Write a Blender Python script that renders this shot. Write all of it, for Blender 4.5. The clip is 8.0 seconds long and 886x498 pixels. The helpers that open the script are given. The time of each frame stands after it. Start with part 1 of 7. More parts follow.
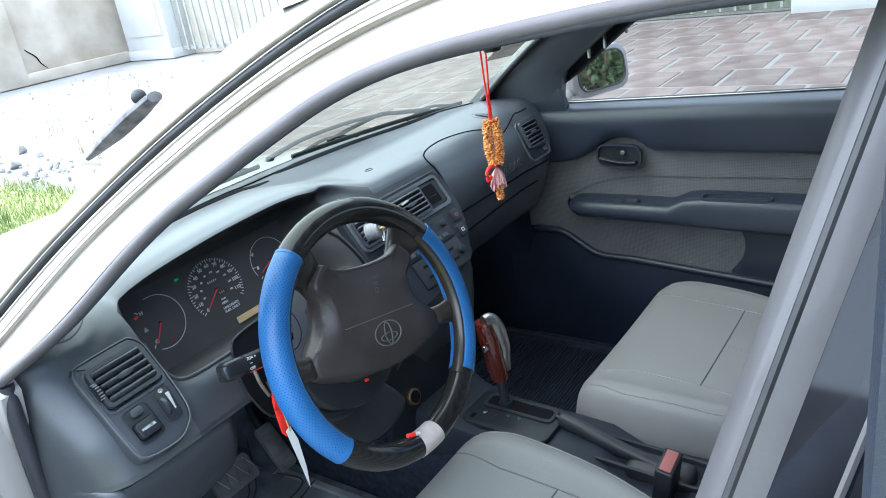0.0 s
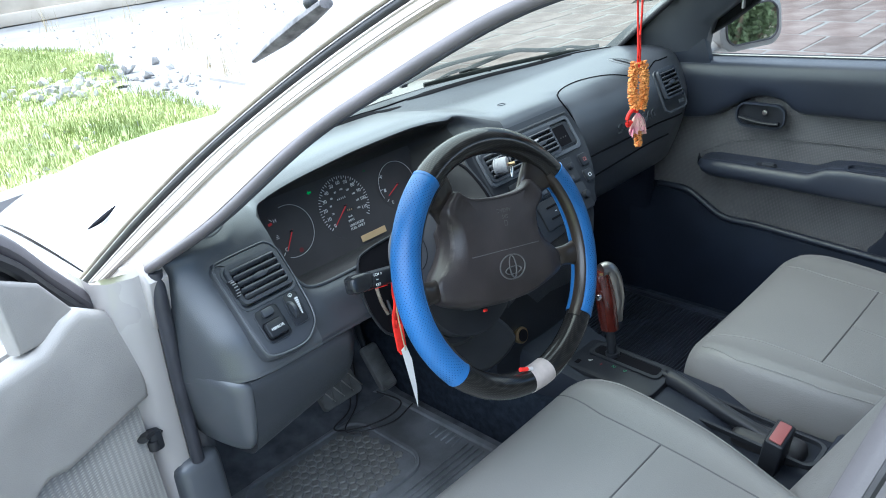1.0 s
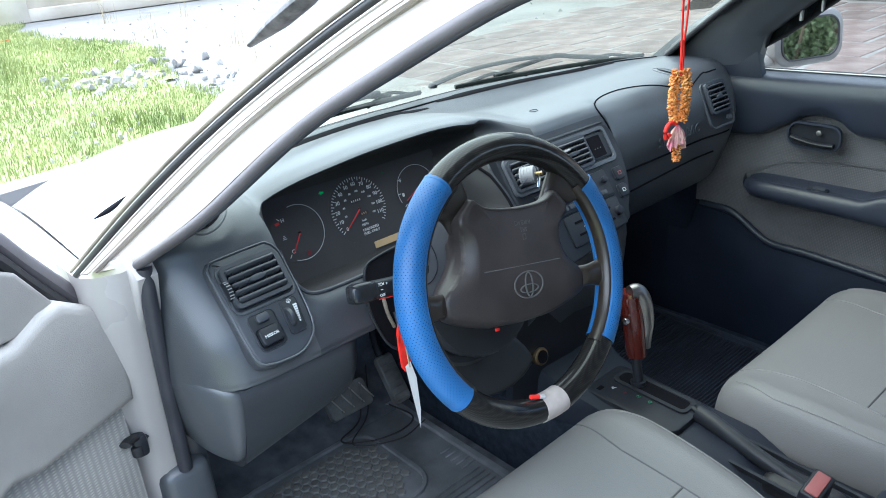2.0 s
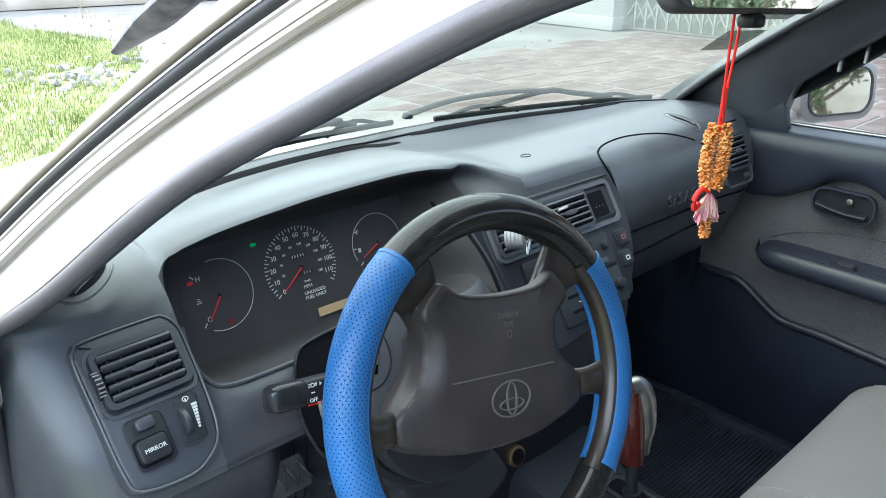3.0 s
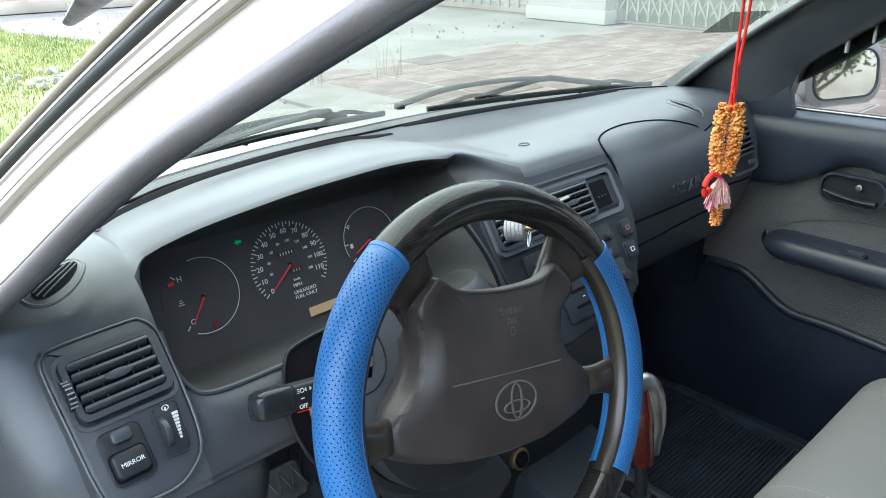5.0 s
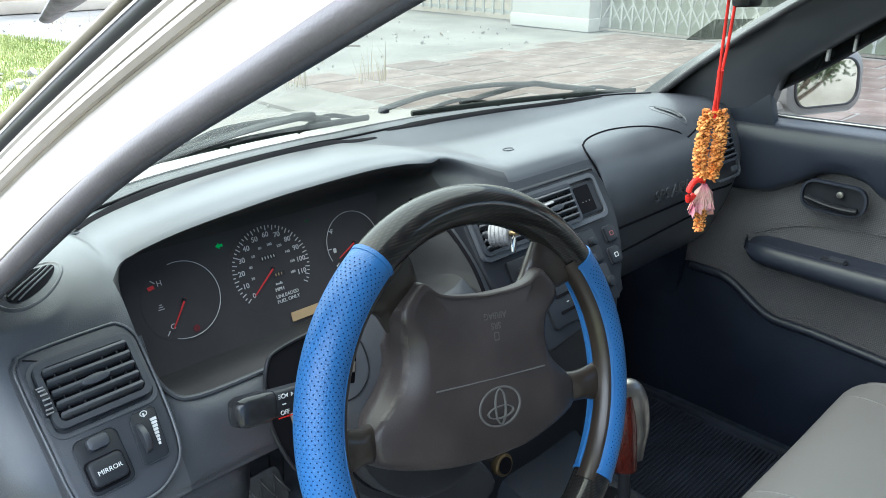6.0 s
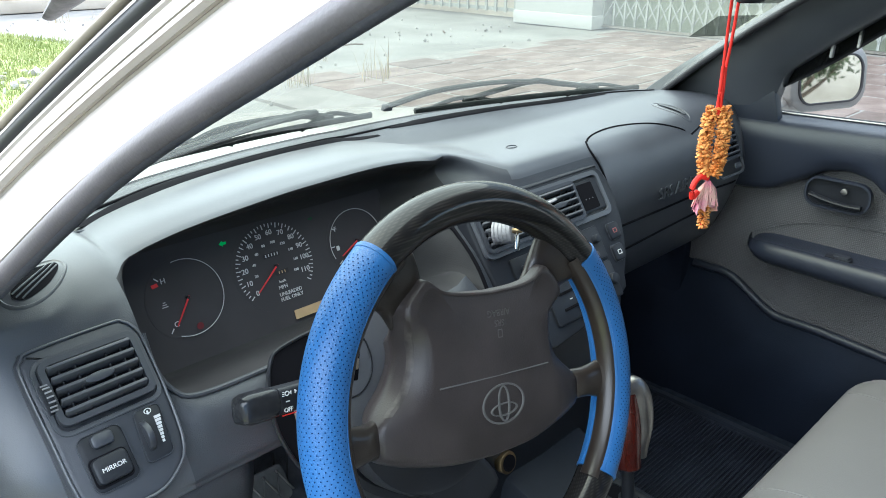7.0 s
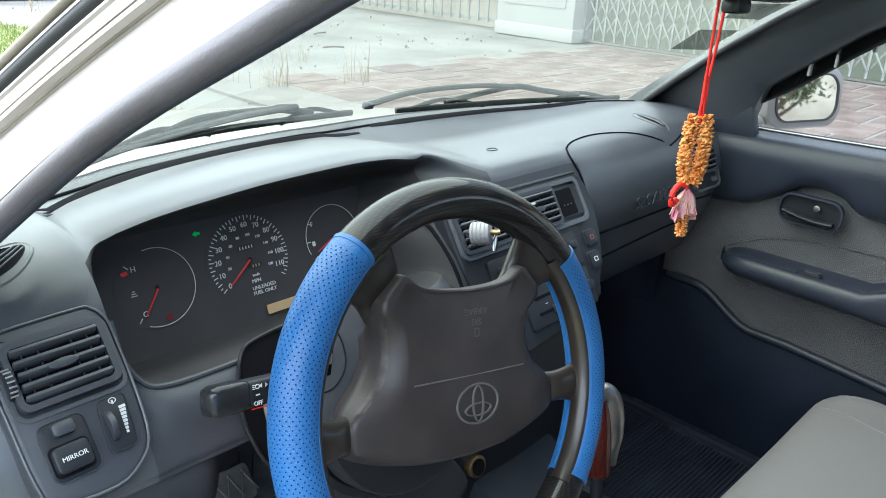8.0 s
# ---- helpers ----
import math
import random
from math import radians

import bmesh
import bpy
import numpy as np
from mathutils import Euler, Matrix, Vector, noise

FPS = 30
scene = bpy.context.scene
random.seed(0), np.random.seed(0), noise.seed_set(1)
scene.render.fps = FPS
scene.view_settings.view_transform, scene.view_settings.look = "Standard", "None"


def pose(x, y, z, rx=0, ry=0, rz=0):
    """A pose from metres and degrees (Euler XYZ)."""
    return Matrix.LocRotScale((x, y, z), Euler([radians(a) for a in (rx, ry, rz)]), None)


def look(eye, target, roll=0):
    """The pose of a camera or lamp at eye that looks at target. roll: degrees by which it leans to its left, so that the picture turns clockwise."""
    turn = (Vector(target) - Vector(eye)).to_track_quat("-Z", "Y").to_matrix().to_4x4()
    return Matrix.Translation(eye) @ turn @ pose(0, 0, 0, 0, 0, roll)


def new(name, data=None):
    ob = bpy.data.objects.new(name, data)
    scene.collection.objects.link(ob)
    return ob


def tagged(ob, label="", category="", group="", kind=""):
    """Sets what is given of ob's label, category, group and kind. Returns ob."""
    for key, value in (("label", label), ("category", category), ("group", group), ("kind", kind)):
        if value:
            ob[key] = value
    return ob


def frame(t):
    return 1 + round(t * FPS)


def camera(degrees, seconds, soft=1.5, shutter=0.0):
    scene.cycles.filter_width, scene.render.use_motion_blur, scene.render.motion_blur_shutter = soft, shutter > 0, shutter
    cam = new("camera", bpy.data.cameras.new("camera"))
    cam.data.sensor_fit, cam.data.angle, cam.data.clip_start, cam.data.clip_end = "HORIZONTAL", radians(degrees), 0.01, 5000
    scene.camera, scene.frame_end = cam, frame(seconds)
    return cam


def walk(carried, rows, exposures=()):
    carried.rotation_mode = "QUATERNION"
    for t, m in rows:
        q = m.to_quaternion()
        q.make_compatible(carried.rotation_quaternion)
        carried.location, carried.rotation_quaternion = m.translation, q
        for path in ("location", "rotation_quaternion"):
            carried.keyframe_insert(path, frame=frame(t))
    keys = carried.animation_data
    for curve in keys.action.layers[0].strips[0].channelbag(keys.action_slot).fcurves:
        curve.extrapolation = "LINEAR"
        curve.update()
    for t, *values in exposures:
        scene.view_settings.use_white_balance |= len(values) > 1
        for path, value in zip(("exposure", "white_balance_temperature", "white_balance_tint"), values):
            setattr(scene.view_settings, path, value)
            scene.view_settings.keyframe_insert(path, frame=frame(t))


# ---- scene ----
cam = camera(60.4, 8.0, 0.95)
PATH = [
    (0, (-1.02, -0.639, 1.328), (0.448, 0.498, 0.585), -9.1),
    (0.5, (-1.055, -0.609, 1.329), (0.294, 0.664, 0.58), -5.6),
    (1, (-1.055, -0.605, 1.317), (0.202, 0.703, 0.475), -6.0),
    (1.2, (-1.052, -0.607, 1.312), (0.148, 0.741, 0.449), -6.2),
    (2.3, (-0.921, -0.53, 1.265), (0.298, 0.84, 0.466), -2.9),
    (2.5, (-0.877, -0.48, 1.252), (0.386, 0.844, 0.445), -1.1),
    (3, (-0.798, -0.393, 1.249), (0.457, 0.961, 0.48), 0.6),
    (3.5, (-0.773, -0.361, 1.234), (0.473, 0.984, 0.435), -0.6),
    (4, (-0.771, -0.366, 1.235), (0.436, 1.022, 0.45), -2.4),
    (4.5, (-0.77, -0.363, 1.229), (0.46, 1.008, 0.448), -1.4),
    (6, (-0.765, -0.356, 1.221), (0.532, 0.964, 0.462), 0.4),
    (6.5, (-0.766, -0.356, 1.22), (0.527, 0.967, 0.459), 0.3),
    (7, (-0.765, -0.356, 1.22), (0.524, 0.968, 0.457), 0.2),
    (7.5, (-0.767, -0.354, 1.216), (0.541, 0.954, 0.455), 1.3),
    (8, (-0.766, -0.35, 1.208), (0.578, 0.93, 0.465), 3.1),
]
walk(cam, [(t, look(eye, target, roll)) for t, eye, target, roll in PATH], [(0.0, 1.46, 5330, 4.0), (2.0, 1.46, 5380, 4.0), (3.5, 1.48, 5620, 4.0), (8.0, 1.48, 5680, 4.0)])

from mathutils.bvhtree import BVHTree

# ---- world, sun, exposure ----
world = bpy.data.worlds.new("world")
scene.world = world
world.use_nodes = True
wn = world.node_tree
sky = wn.nodes.new("ShaderNodeTexSky")
sky.sky_type, sky.sun_disc = "NISHITA", False
SUN_EL, SUN_AZ = radians(58), radians(-38)
sky.sun_elevation, sky.sun_rotation = SUN_EL, SUN_AZ
sky.air_density, sky.dust_density, sky.ozone_density = 1.0, 3.0, 1.0
wn.links.new(sky.outputs[0], wn.nodes["Background"].inputs[0])
wn.nodes["Background"].inputs[1].default_value = 0.15
sun_data = bpy.data.lights.new("sun", "SUN")
sun_data.energy, sun_data.angle, sun_data.color = 5.0, radians(150), (1.0, 0.96, 0.9)
sun = new("sun", sun_data)
sun.matrix_world = look((0, 0, 30), Vector((0, 0, 30)) - Vector((math.sin(SUN_AZ) * math.cos(SUN_EL), math.cos(SUN_AZ) * math.cos(SUN_EL), math.sin(SUN_EL))))


# ---- materials ----
def mat(name, col, rough=0.5, metal=0.0, var=0.12, scale=8.0, bump=0.0, bscale=300.0, spec=0.5, col2=None, coat=0.0, island=0.0, each=0.0, emit=0.0, stretch=(1, 1, 1), crough=0.06, cior=1.5):
    """A surface with slow mottling (scale) and fine grain (bscale), both in metres."""
    m = bpy.data.materials.new(name)
    m.use_nodes = True
    nt = m.node_tree
    b = nt.nodes["Principled BSDF"]
    b.inputs["Metallic"].default_value = metal
    b.inputs["Specular IOR Level"].default_value = spec
    b.inputs["Coat Weight"].default_value = coat
    b.inputs["Coat Roughness"].default_value = crough
    b.inputs["Coat IOR"].default_value = cior
    tc = nt.nodes.new("ShaderNodeTexCoord")
    mp = nt.nodes.new("ShaderNodeMapping")
    mp.inputs["Scale"].default_value = stretch
    nt.links.new(tc.outputs["Object"], mp.inputs[0])
    n1 = nt.nodes.new("ShaderNodeTexNoise")
    n1.inputs["Scale"].default_value, n1.inputs["Detail"].default_value = scale, 6
    nt.links.new(mp.outputs[0], n1.inputs["Vector"])
    mix = nt.nodes.new("ShaderNodeMix")
    mix.data_type = "RGBA"
    a = [max(0.0, c * (1 - var)) for c in col]
    z = list(col2) if col2 else [min(1.0, c * (1 + var)) for c in col]
    mix.inputs[6].default_value, mix.inputs[7].default_value = (*a, 1), (*z, 1)
    ramp = nt.nodes.new("ShaderNodeMapRange")
    ramp.inputs[1].default_value, ramp.inputs[2].default_value = 0.32, 0.68
    nt.links.new(n1.outputs[0], ramp.inputs[0])
    nt.links.new(ramp.outputs[0], mix.inputs[0])
    last = mix.outputs[2]
    if island or each:
        if each:
            info = nt.nodes.new("ShaderNodeObjectInfo")
            rnd = info.outputs["Random"]
            amount = each
        else:
            info = nt.nodes.new("ShaderNodeNewGeometry")
            rnd = info.outputs["Random Per Island"]
            amount = island
        mr = nt.nodes.new("ShaderNodeMapRange")
        mr.inputs[3].default_value, mr.inputs[4].default_value = 1 - amount, 1 + amount
        nt.links.new(rnd, mr.inputs[0])
        hsv = nt.nodes.new("ShaderNodeHueSaturation")
        nt.links.new(last, hsv.inputs["Color"])
        nt.links.new(mr.outputs[0], hsv.inputs["Value"])
        last = hsv.outputs[0]
    nt.links.new(last, b.inputs["Base Color"])
    rr = nt.nodes.new("ShaderNodeMapRange")
    rr.inputs[3].default_value, rr.inputs[4].default_value = max(0.02, rough * 0.85), min(1, rough * 1.15)
    nt.links.new(n1.outputs[0], rr.inputs[0])
    nt.links.new(rr.outputs[0], b.inputs["Roughness"])
    if bump:
        n2 = nt.nodes.new("ShaderNodeTexNoise")
        n2.inputs["Scale"].default_value, n2.inputs["Detail"].default_value = bscale, 4
        nt.links.new(mp.outputs[0], n2.inputs["Vector"])
        bp = nt.nodes.new("ShaderNodeBump")
        bp.inputs["Strength"].default_value, bp.inputs["Distance"].default_value = bump, 0.002
        nt.links.new(n2.outputs[0], bp.inputs["Height"])
        nt.links.new(bp.outputs[0], b.inputs["Normal"])
    if emit:
        b.inputs["Emission Color"].default_value = (*col, 1)
        b.inputs["Emission Strength"].default_value = emit
    return m


def glass(name, tint, rough=0.02, sheen=0.07, haze=0.0, slant=0.8):
    """A thin pane: mostly clear, with a mirror's sheen that grows at a slant."""
    m = bpy.data.materials.new(name)
    m.use_nodes = True
    nt = m.node_tree
    out = nt.nodes["Material Output"]
    nt.nodes.remove(nt.nodes["Principled BSDF"])
    tr = nt.nodes.new("ShaderNodeBsdfTransparent")
    tr.inputs[0].default_value = (*tint, 1)
    gl = nt.nodes.new("ShaderNodeBsdfGlossy")
    gl.inputs["Roughness"].default_value = rough
    fr = nt.nodes.new("ShaderNodeLayerWeight")
    fr.inputs[0].default_value = 0.5
    pw = nt.nodes.new("ShaderNodeMath")
    pw.operation, pw.inputs[1].default_value = "POWER", 5.0
    nt.links.new(fr.outputs["Facing"], pw.inputs[0])
    ma = nt.nodes.new("ShaderNodeMath")
    ma.operation, ma.inputs[1].default_value, ma.inputs[2].default_value = "MULTIPLY_ADD", slant, sheen
    nt.links.new(pw.outputs[0], ma.inputs[0])
    mx = nt.nodes.new("ShaderNodeMixShader")
    nt.links.new(ma.outputs[0], mx.inputs[0])
    nt.links.new(tr.outputs[0], mx.inputs[1])
    nt.links.new(gl.outputs[0], mx.inputs[2])
    last = mx.outputs[0]
    # a milky layer puts the windshield's haze into the pane
    if haze:
        film = nt.nodes.new("ShaderNodeBsdfTranslucent")
        film.inputs[0].default_value = (0.80, 0.84, 0.78, 1)
        tc = nt.nodes.new("ShaderNodeTexCoord")
        n1 = nt.nodes.new("ShaderNodeTexNoise")
        n1.inputs["Scale"].default_value, n1.inputs["Detail"].default_value = 5.0, 6
        nt.links.new(tc.outputs["Object"], n1.inputs["Vector"])
        mr = nt.nodes.new("ShaderNodeMapRange")
        mr.inputs[3].default_value, mr.inputs[4].default_value = haze * 0.6, haze * 1.4
        nt.links.new(n1.outputs[0], mr.inputs[0])
        m2 = nt.nodes.new("ShaderNodeMixShader")
        nt.links.new(mr.outputs[0], m2.inputs[0])
        nt.links.new(last, m2.inputs[1])
        nt.links.new(film.outputs[0], m2.inputs[2])
        last = m2.outputs[0]
    nt.links.new(last, out.inputs[0])
    return m


def weave(name, col, col2, pitch, angle=0.0, rough=0.9, coat=0.0):
    """Woven cloth: two crossing sets of ribs."""
    m = mat(name, col, rough, var=0.15, scale=12, spec=0.2, coat=coat, crough=0.07)
    nt = m.node_tree
    b = nt.nodes["Principled BSDF"]
    tc = nt.nodes.new("ShaderNodeTexCoord")
    mp = nt.nodes.new("ShaderNodeMapping")
    mp.inputs["Rotation"].default_value = (angle, 0, 0)
    nt.links.new(tc.outputs["Object"], mp.inputs[0])
    wave = nt.nodes.new("ShaderNodeTexWave")
    wave.bands_direction = "Z"
    wave.inputs["Scale"].default_value = 0.31 / pitch
    wave.inputs["Distortion"].default_value, wave.inputs["Detail Scale"].default_value = 0.6, 3
    wave2 = nt.nodes.new("ShaderNodeTexWave")
    wave2.bands_direction = "Y"
    wave2.inputs["Scale"].default_value = 0.31 / pitch
    nt.links.new(mp.outputs[0], wave.inputs[0])
    nt.links.new(mp.outputs[0], wave2.inputs[0])
    mul = nt.nodes.new("ShaderNodeMath")
    mul.operation = "MULTIPLY"
    nt.links.new(wave.outputs[1], mul.inputs[0])
    nt.links.new(wave2.outputs[1], mul.inputs[1])
    old = b.inputs["Base Color"].links[0].from_socket
    mix = nt.nodes.new("ShaderNodeMix")
    mix.data_type = "RGBA"
    nt.links.new(mul.outputs[0], mix.inputs[0])
    nt.links.new(old, mix.inputs[6])
    mix.inputs[7].default_value = (*col2, 1)
    nt.links.new(mix.outputs[2], b.inputs["Base Color"])
    bp = nt.nodes.new("ShaderNodeBump")
    bp.inputs["Strength"].default_value, bp.inputs["Distance"].default_value = 0.6, 0.001
    nt.links.new(mul.outputs[0], bp.inputs["Height"])
    nt.links.new(bp.outputs[0], b.inputs["Normal"])
    return m


M_DASH = mat("dash_vinyl", (0.062, 0.068, 0.077), 0.48, var=0.25, scale=5, bump=0.3, bscale=900, spec=0.3, coat=1.0, crough=0.34, cior=1.56)
# the coat fades over the tray before the windshield, imitating its weaker reflection
dash_tree = M_DASH.node_tree
place, axes, fade_y, fade_x, fade = (dash_tree.nodes.new("ShaderNode" + k) for k in ("NewGeometry", "SeparateXYZ", "MapRange", "MapRange", "Math"))
fade_y.interpolation_type = fade_x.interpolation_type = "SMOOTHSTEP"
dash_tree.links.new(place.outputs["Position"], axes.inputs[0])
for node, axis, low, high, most in ((fade_y, 1, 0.405, 0.455, 0.95), (fade_x, 0, -0.17, -0.03, 1.0)):
    dash_tree.links.new(axes.outputs[axis], node.inputs[0])
    node.inputs[1].default_value, node.inputs[2].default_value, node.inputs[3].default_value, node.inputs[4].default_value = low, high, 0.0, most
fade.operation = "MULTIPLY"
dash_tree.links.new(fade_y.outputs[0], fade.inputs[0])
dash_tree.links.new(fade_x.outputs[0], fade.inputs[1])
shine = dash_tree.nodes.new("ShaderNodeMath")
shine.operation, shine.inputs[0].default_value = "SUBTRACT", 1.0
dash_tree.links.new(fade.outputs[0], shine.inputs[1])
dash_tree.links.new(shine.outputs[0], dash_tree.nodes["Principled BSDF"].inputs["Coat Weight"])
# duller, darker copy of the dash vinyl where its face gets less light
M_FASC = mat("dim_fascia_plastic", (0.038, 0.042, 0.049), 0.42, var=0.2, scale=5, bump=0.3, bscale=900, spec=0.5, coat=0.15, crough=0.30)
M_DASH2 = mat("trim_plastic", (0.038, 0.042, 0.050), 0.36, var=0.18, scale=9, bump=0.15, bscale=1200, spec=0.7)
M_VENT = mat("grey_vent_plastic", (0.070, 0.074, 0.083), 0.42, var=0.12, scale=20, bump=0.1, bscale=900)
M_HUB = mat("grey_hub_plastic", (0.118, 0.123, 0.134), 0.45, var=0.15, scale=20, bump=0.1, bscale=900)
M_BLACK = mat("black_plastic", (0.018, 0.020, 0.024), 0.38, var=0.2, scale=15, bump=0.1, bscale=900, spec=0.35)
# black for holes and gaps, their shade put into the colour
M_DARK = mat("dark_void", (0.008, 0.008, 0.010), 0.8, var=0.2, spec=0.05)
M_GLOSSB = weave("carbon_film", (0.005, 0.005, 0.005), (0.022, 0.020, 0.018), 0.0024, 0.6, 0.5, 0.85)
M_GLOSSB.node_tree.nodes["Bump"].inputs["Strength"].default_value = 0.06
M_GLOSSB.node_tree.nodes["Principled BSDF"].inputs["Specular IOR Level"].default_value = 0.15
M_BLUE = mat("blue_leatherette", (0.032, 0.130, 0.345), 0.36, var=0.12, scale=14, bump=0.25, bscale=700)
M_PAD = mat("wheel_pad", (0.037, 0.0305, 0.0295), 0.42, var=0.35, scale=14, bump=0.2, bscale=700, spec=0.35, coat=0.16, crough=0.34, cior=1.6)
M_SCUFF = mat("rubbed_plastic", (0.042, 0.035, 0.033), 0.40, var=0.3, scale=130, bump=0.2, bscale=350, spec=0.35, col2=(0.075, 0.066, 0.060), coat=0.16, crough=0.34, cior=1.6)
M_SPOKE = mat("worn_spoke", (0.022, 0.017, 0.013), 0.34, var=0.35, scale=18, bump=0.1, bscale=700, coat=0.3, crough=0.15)
M_WHITE = mat("white_car_paint", (0.405, 0.378, 0.360), 0.28, var=0.03, scale=3, coat=0.5)
M_DIRTY = mat("dusty_white_paint", (0.31, 0.268, 0.228), 0.45, var=0.08, scale=9, col2=(0.41, 0.372, 0.34))
M_WIPER = mat("faded_wiper_black", (0.030, 0.035, 0.031), 0.7, var=0.3, scale=40, spec=0.25)
M_ANT = mat("weathered_antenna", (0.035, 0.033, 0.034), 0.6, col2=(0.16, 0.15, 0.15), var=0.4, scale=70, bump=0.3, bscale=200)
M_TRIMGOLD = mat("aged_moulding", (0.22, 0.19, 0.15), 0.35, var=0.35, scale=12)
M_SEAL = mat("grey_vinyl_seal", (0.092, 0.083, 0.087), 0.5, var=0.15, scale=20, bump=0.15, bscale=600)
M_SEALD = mat("dark_vinyl_lip", (0.040, 0.041, 0.050), 0.45, var=0.2, scale=20, bump=0.15, bscale=600)
M_RUBBER = mat("black_rubber", (0.02, 0.02, 0.022), 0.5, var=0.3, scale=30)
M_SEAT = mat("grey_leatherette", (0.184, 0.181, 0.174), 0.45, var=0.05, scale=5, bump=0.25, bscale=500)
M_STITCH = mat("dark_stitch", (0.09, 0.09, 0.09), 0.7)
M_FOLD = mat("seam_fold", (0.20, 0.196, 0.19), 0.6, var=0.08, scale=30)
M_BAR = mat("grey_painted_frame", (0.070, 0.066, 0.070), 0.55, var=0.08, scale=20, bump=0.1, bscale=300, coat=0.2)
# dash grey, darkened for the shade inside the gauge recess
M_RECESS = mat("shaded_matt_binnacle", (0.036, 0.036, 0.037), 0.55, var=0.15, scale=8, bump=0.2, bscale=900, spec=0.3)
M_CLOTH = weave("grey_door_cloth", (0.116, 0.116, 0.119), (0.178, 0.175, 0.174), 0.0034)
# door cloth paled for the sunlight on the open driver's door
M_CLOTH2 = weave("sunlit_door_cloth", (0.36, 0.345, 0.32), (0.58, 0.55, 0.50), 0.004)
# door navy darkened and dulled for the dim passenger footwell
M_DOORL = mat("shaded_navy_trim", (0.010, 0.0145, 0.026), 0.7, var=0.2, scale=7, bump=0.4, bscale=700, spec=0.15)
M_DOORV = mat("navy_black_vinyl", (0.022, 0.027, 0.039), 0.36, var=0.15, scale=6, bump=0.3, bscale=800, coat=0.3, crough=0.32, cior=1.6)
# sunlight on the driver's door is put into this pale vinyl
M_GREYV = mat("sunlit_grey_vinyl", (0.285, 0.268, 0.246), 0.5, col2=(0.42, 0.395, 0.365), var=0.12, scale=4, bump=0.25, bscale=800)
M_CONS = mat("navy_black_console", (0.016, 0.020, 0.029), 0.48, var=0.2, scale=8, bump=0.2, bscale=800, spec=0.3)
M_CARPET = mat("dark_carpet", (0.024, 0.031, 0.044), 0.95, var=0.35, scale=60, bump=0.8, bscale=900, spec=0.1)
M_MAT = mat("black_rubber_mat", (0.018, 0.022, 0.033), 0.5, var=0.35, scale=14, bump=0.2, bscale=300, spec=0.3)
# driver's floor: paler copies, for light coming through the open door
M_CARPETD = mat("dusty_lit_driver_carpet", (0.11, 0.118, 0.132), 0.95, var=0.3, scale=30, bump=0.8, bscale=900, spec=0.1)
M_MATD = mat("lit_grey_rubber_mat", (0.165, 0.175, 0.190), 0.5, var=0.35, scale=14, bump=0.2, bscale=300)
M_MATHEX = mat("worn_lit_hex_rubber", (0.150, 0.152, 0.146), 0.5, var=0.35, scale=20, bump=0.2, bscale=300)
M_CHROME = mat("chrome", (0.75, 0.75, 0.74), 0.12, 1.0, var=0.05)
M_STEEL = mat("worn_steel", (0.42, 0.40, 0.37), 0.35, 1.0, var=0.15, scale=40)
M_WOOD = mat("lacquered_redwood", (0.065, 0.010, 0.006), 0.10, var=0.35, scale=30, coat=0.8, stretch=(1, 1, 0.2))
M_RED = mat("red_cord", (0.85, 0.025, 0.015), 0.6, var=0.15, scale=60)
M_BEAD = mat("dried_flower_beads", (0.76, 0.23, 0.032), 0.7, var=0.2, scale=90, col2=(0.86, 0.44, 0.14), island=0.22)
M_PINK = mat("faded_petals", (0.72, 0.55, 0.42), 0.8, var=0.1, scale=60, col2=(0.72, 0.22, 0.36), island=0.25)
M_STICKER = mat("faded_pinkish_sticker", (0.44, 0.385, 0.36), 0.5, var=0.12, scale=60)
M_BRASS = mat("tarnished_brass", (0.42, 0.31, 0.17), 0.35, 1.0, var=0.2, scale=60)
M_STALK = mat("worn_stalk_end", (0.020, 0.021, 0.023), 0.16, var=0.3, scale=60)
M_PAPER = mat("white_tag", (0.62, 0.61, 0.60), 0.6, var=0.05, scale=30)
M_TAN = mat("tan_label", (0.50, 0.36, 0.20), 0.6, var=0.08, scale=40)
M_PRINT = mat("white_print", (0.62, 0.63, 0.63), 0.6, var=0.03)
# needle red glows faintly by itself, brightening it in the recess
M_NEEDLE = mat("red_needle", (0.50, 0.03, 0.035), 0.5, var=0.05, emit=0.06)
M_DIAL = mat("dial_face", (0.042, 0.040, 0.043), 0.55, var=0.12, scale=20)
M_GREEN = mat("green_telltale", (0.01, 0.45, 0.09), 0.5, emit=0.12)
M_DIMG = mat("dim_green_print", (0.05, 0.25, 0.12), 0.5)
M_DREDT = mat("dim_red_telltale", (0.14, 0.02, 0.025), 0.5)
M_BUCKLE = mat("red_button", (0.26, 0.085, 0.08), 0.5, var=0.1)
M_EMBOSS = mat("embossed_mark", (0.12, 0.118, 0.115), 0.4)
M_FAINT = mat("faint_moulded_mark", (0.085, 0.080, 0.076), 0.4)
M_DOTS = mat("punched_blue", (0.008, 0.030, 0.095), 0.8, spec=0.1)
M_KNOBG = mat("pale_grey_plastic", (0.30, 0.30, 0.31), 0.3, var=0.1, scale=30)
M_FILM = glass("dark_sticker_film", (0.30, 0.31, 0.30), 0.3, 0.05)
M_GLASS = glass("windshield_glass", (0.490, 0.515, 0.430), 0.02, 0.045, 0.048)
M_SIDEGL = glass("side_glass", (0.52, 0.545, 0.53))
M_TINT = glass("tinted_glass", (0.07, 0.085, 0.14), 0.05, 0.03, 0.0, 0.10)
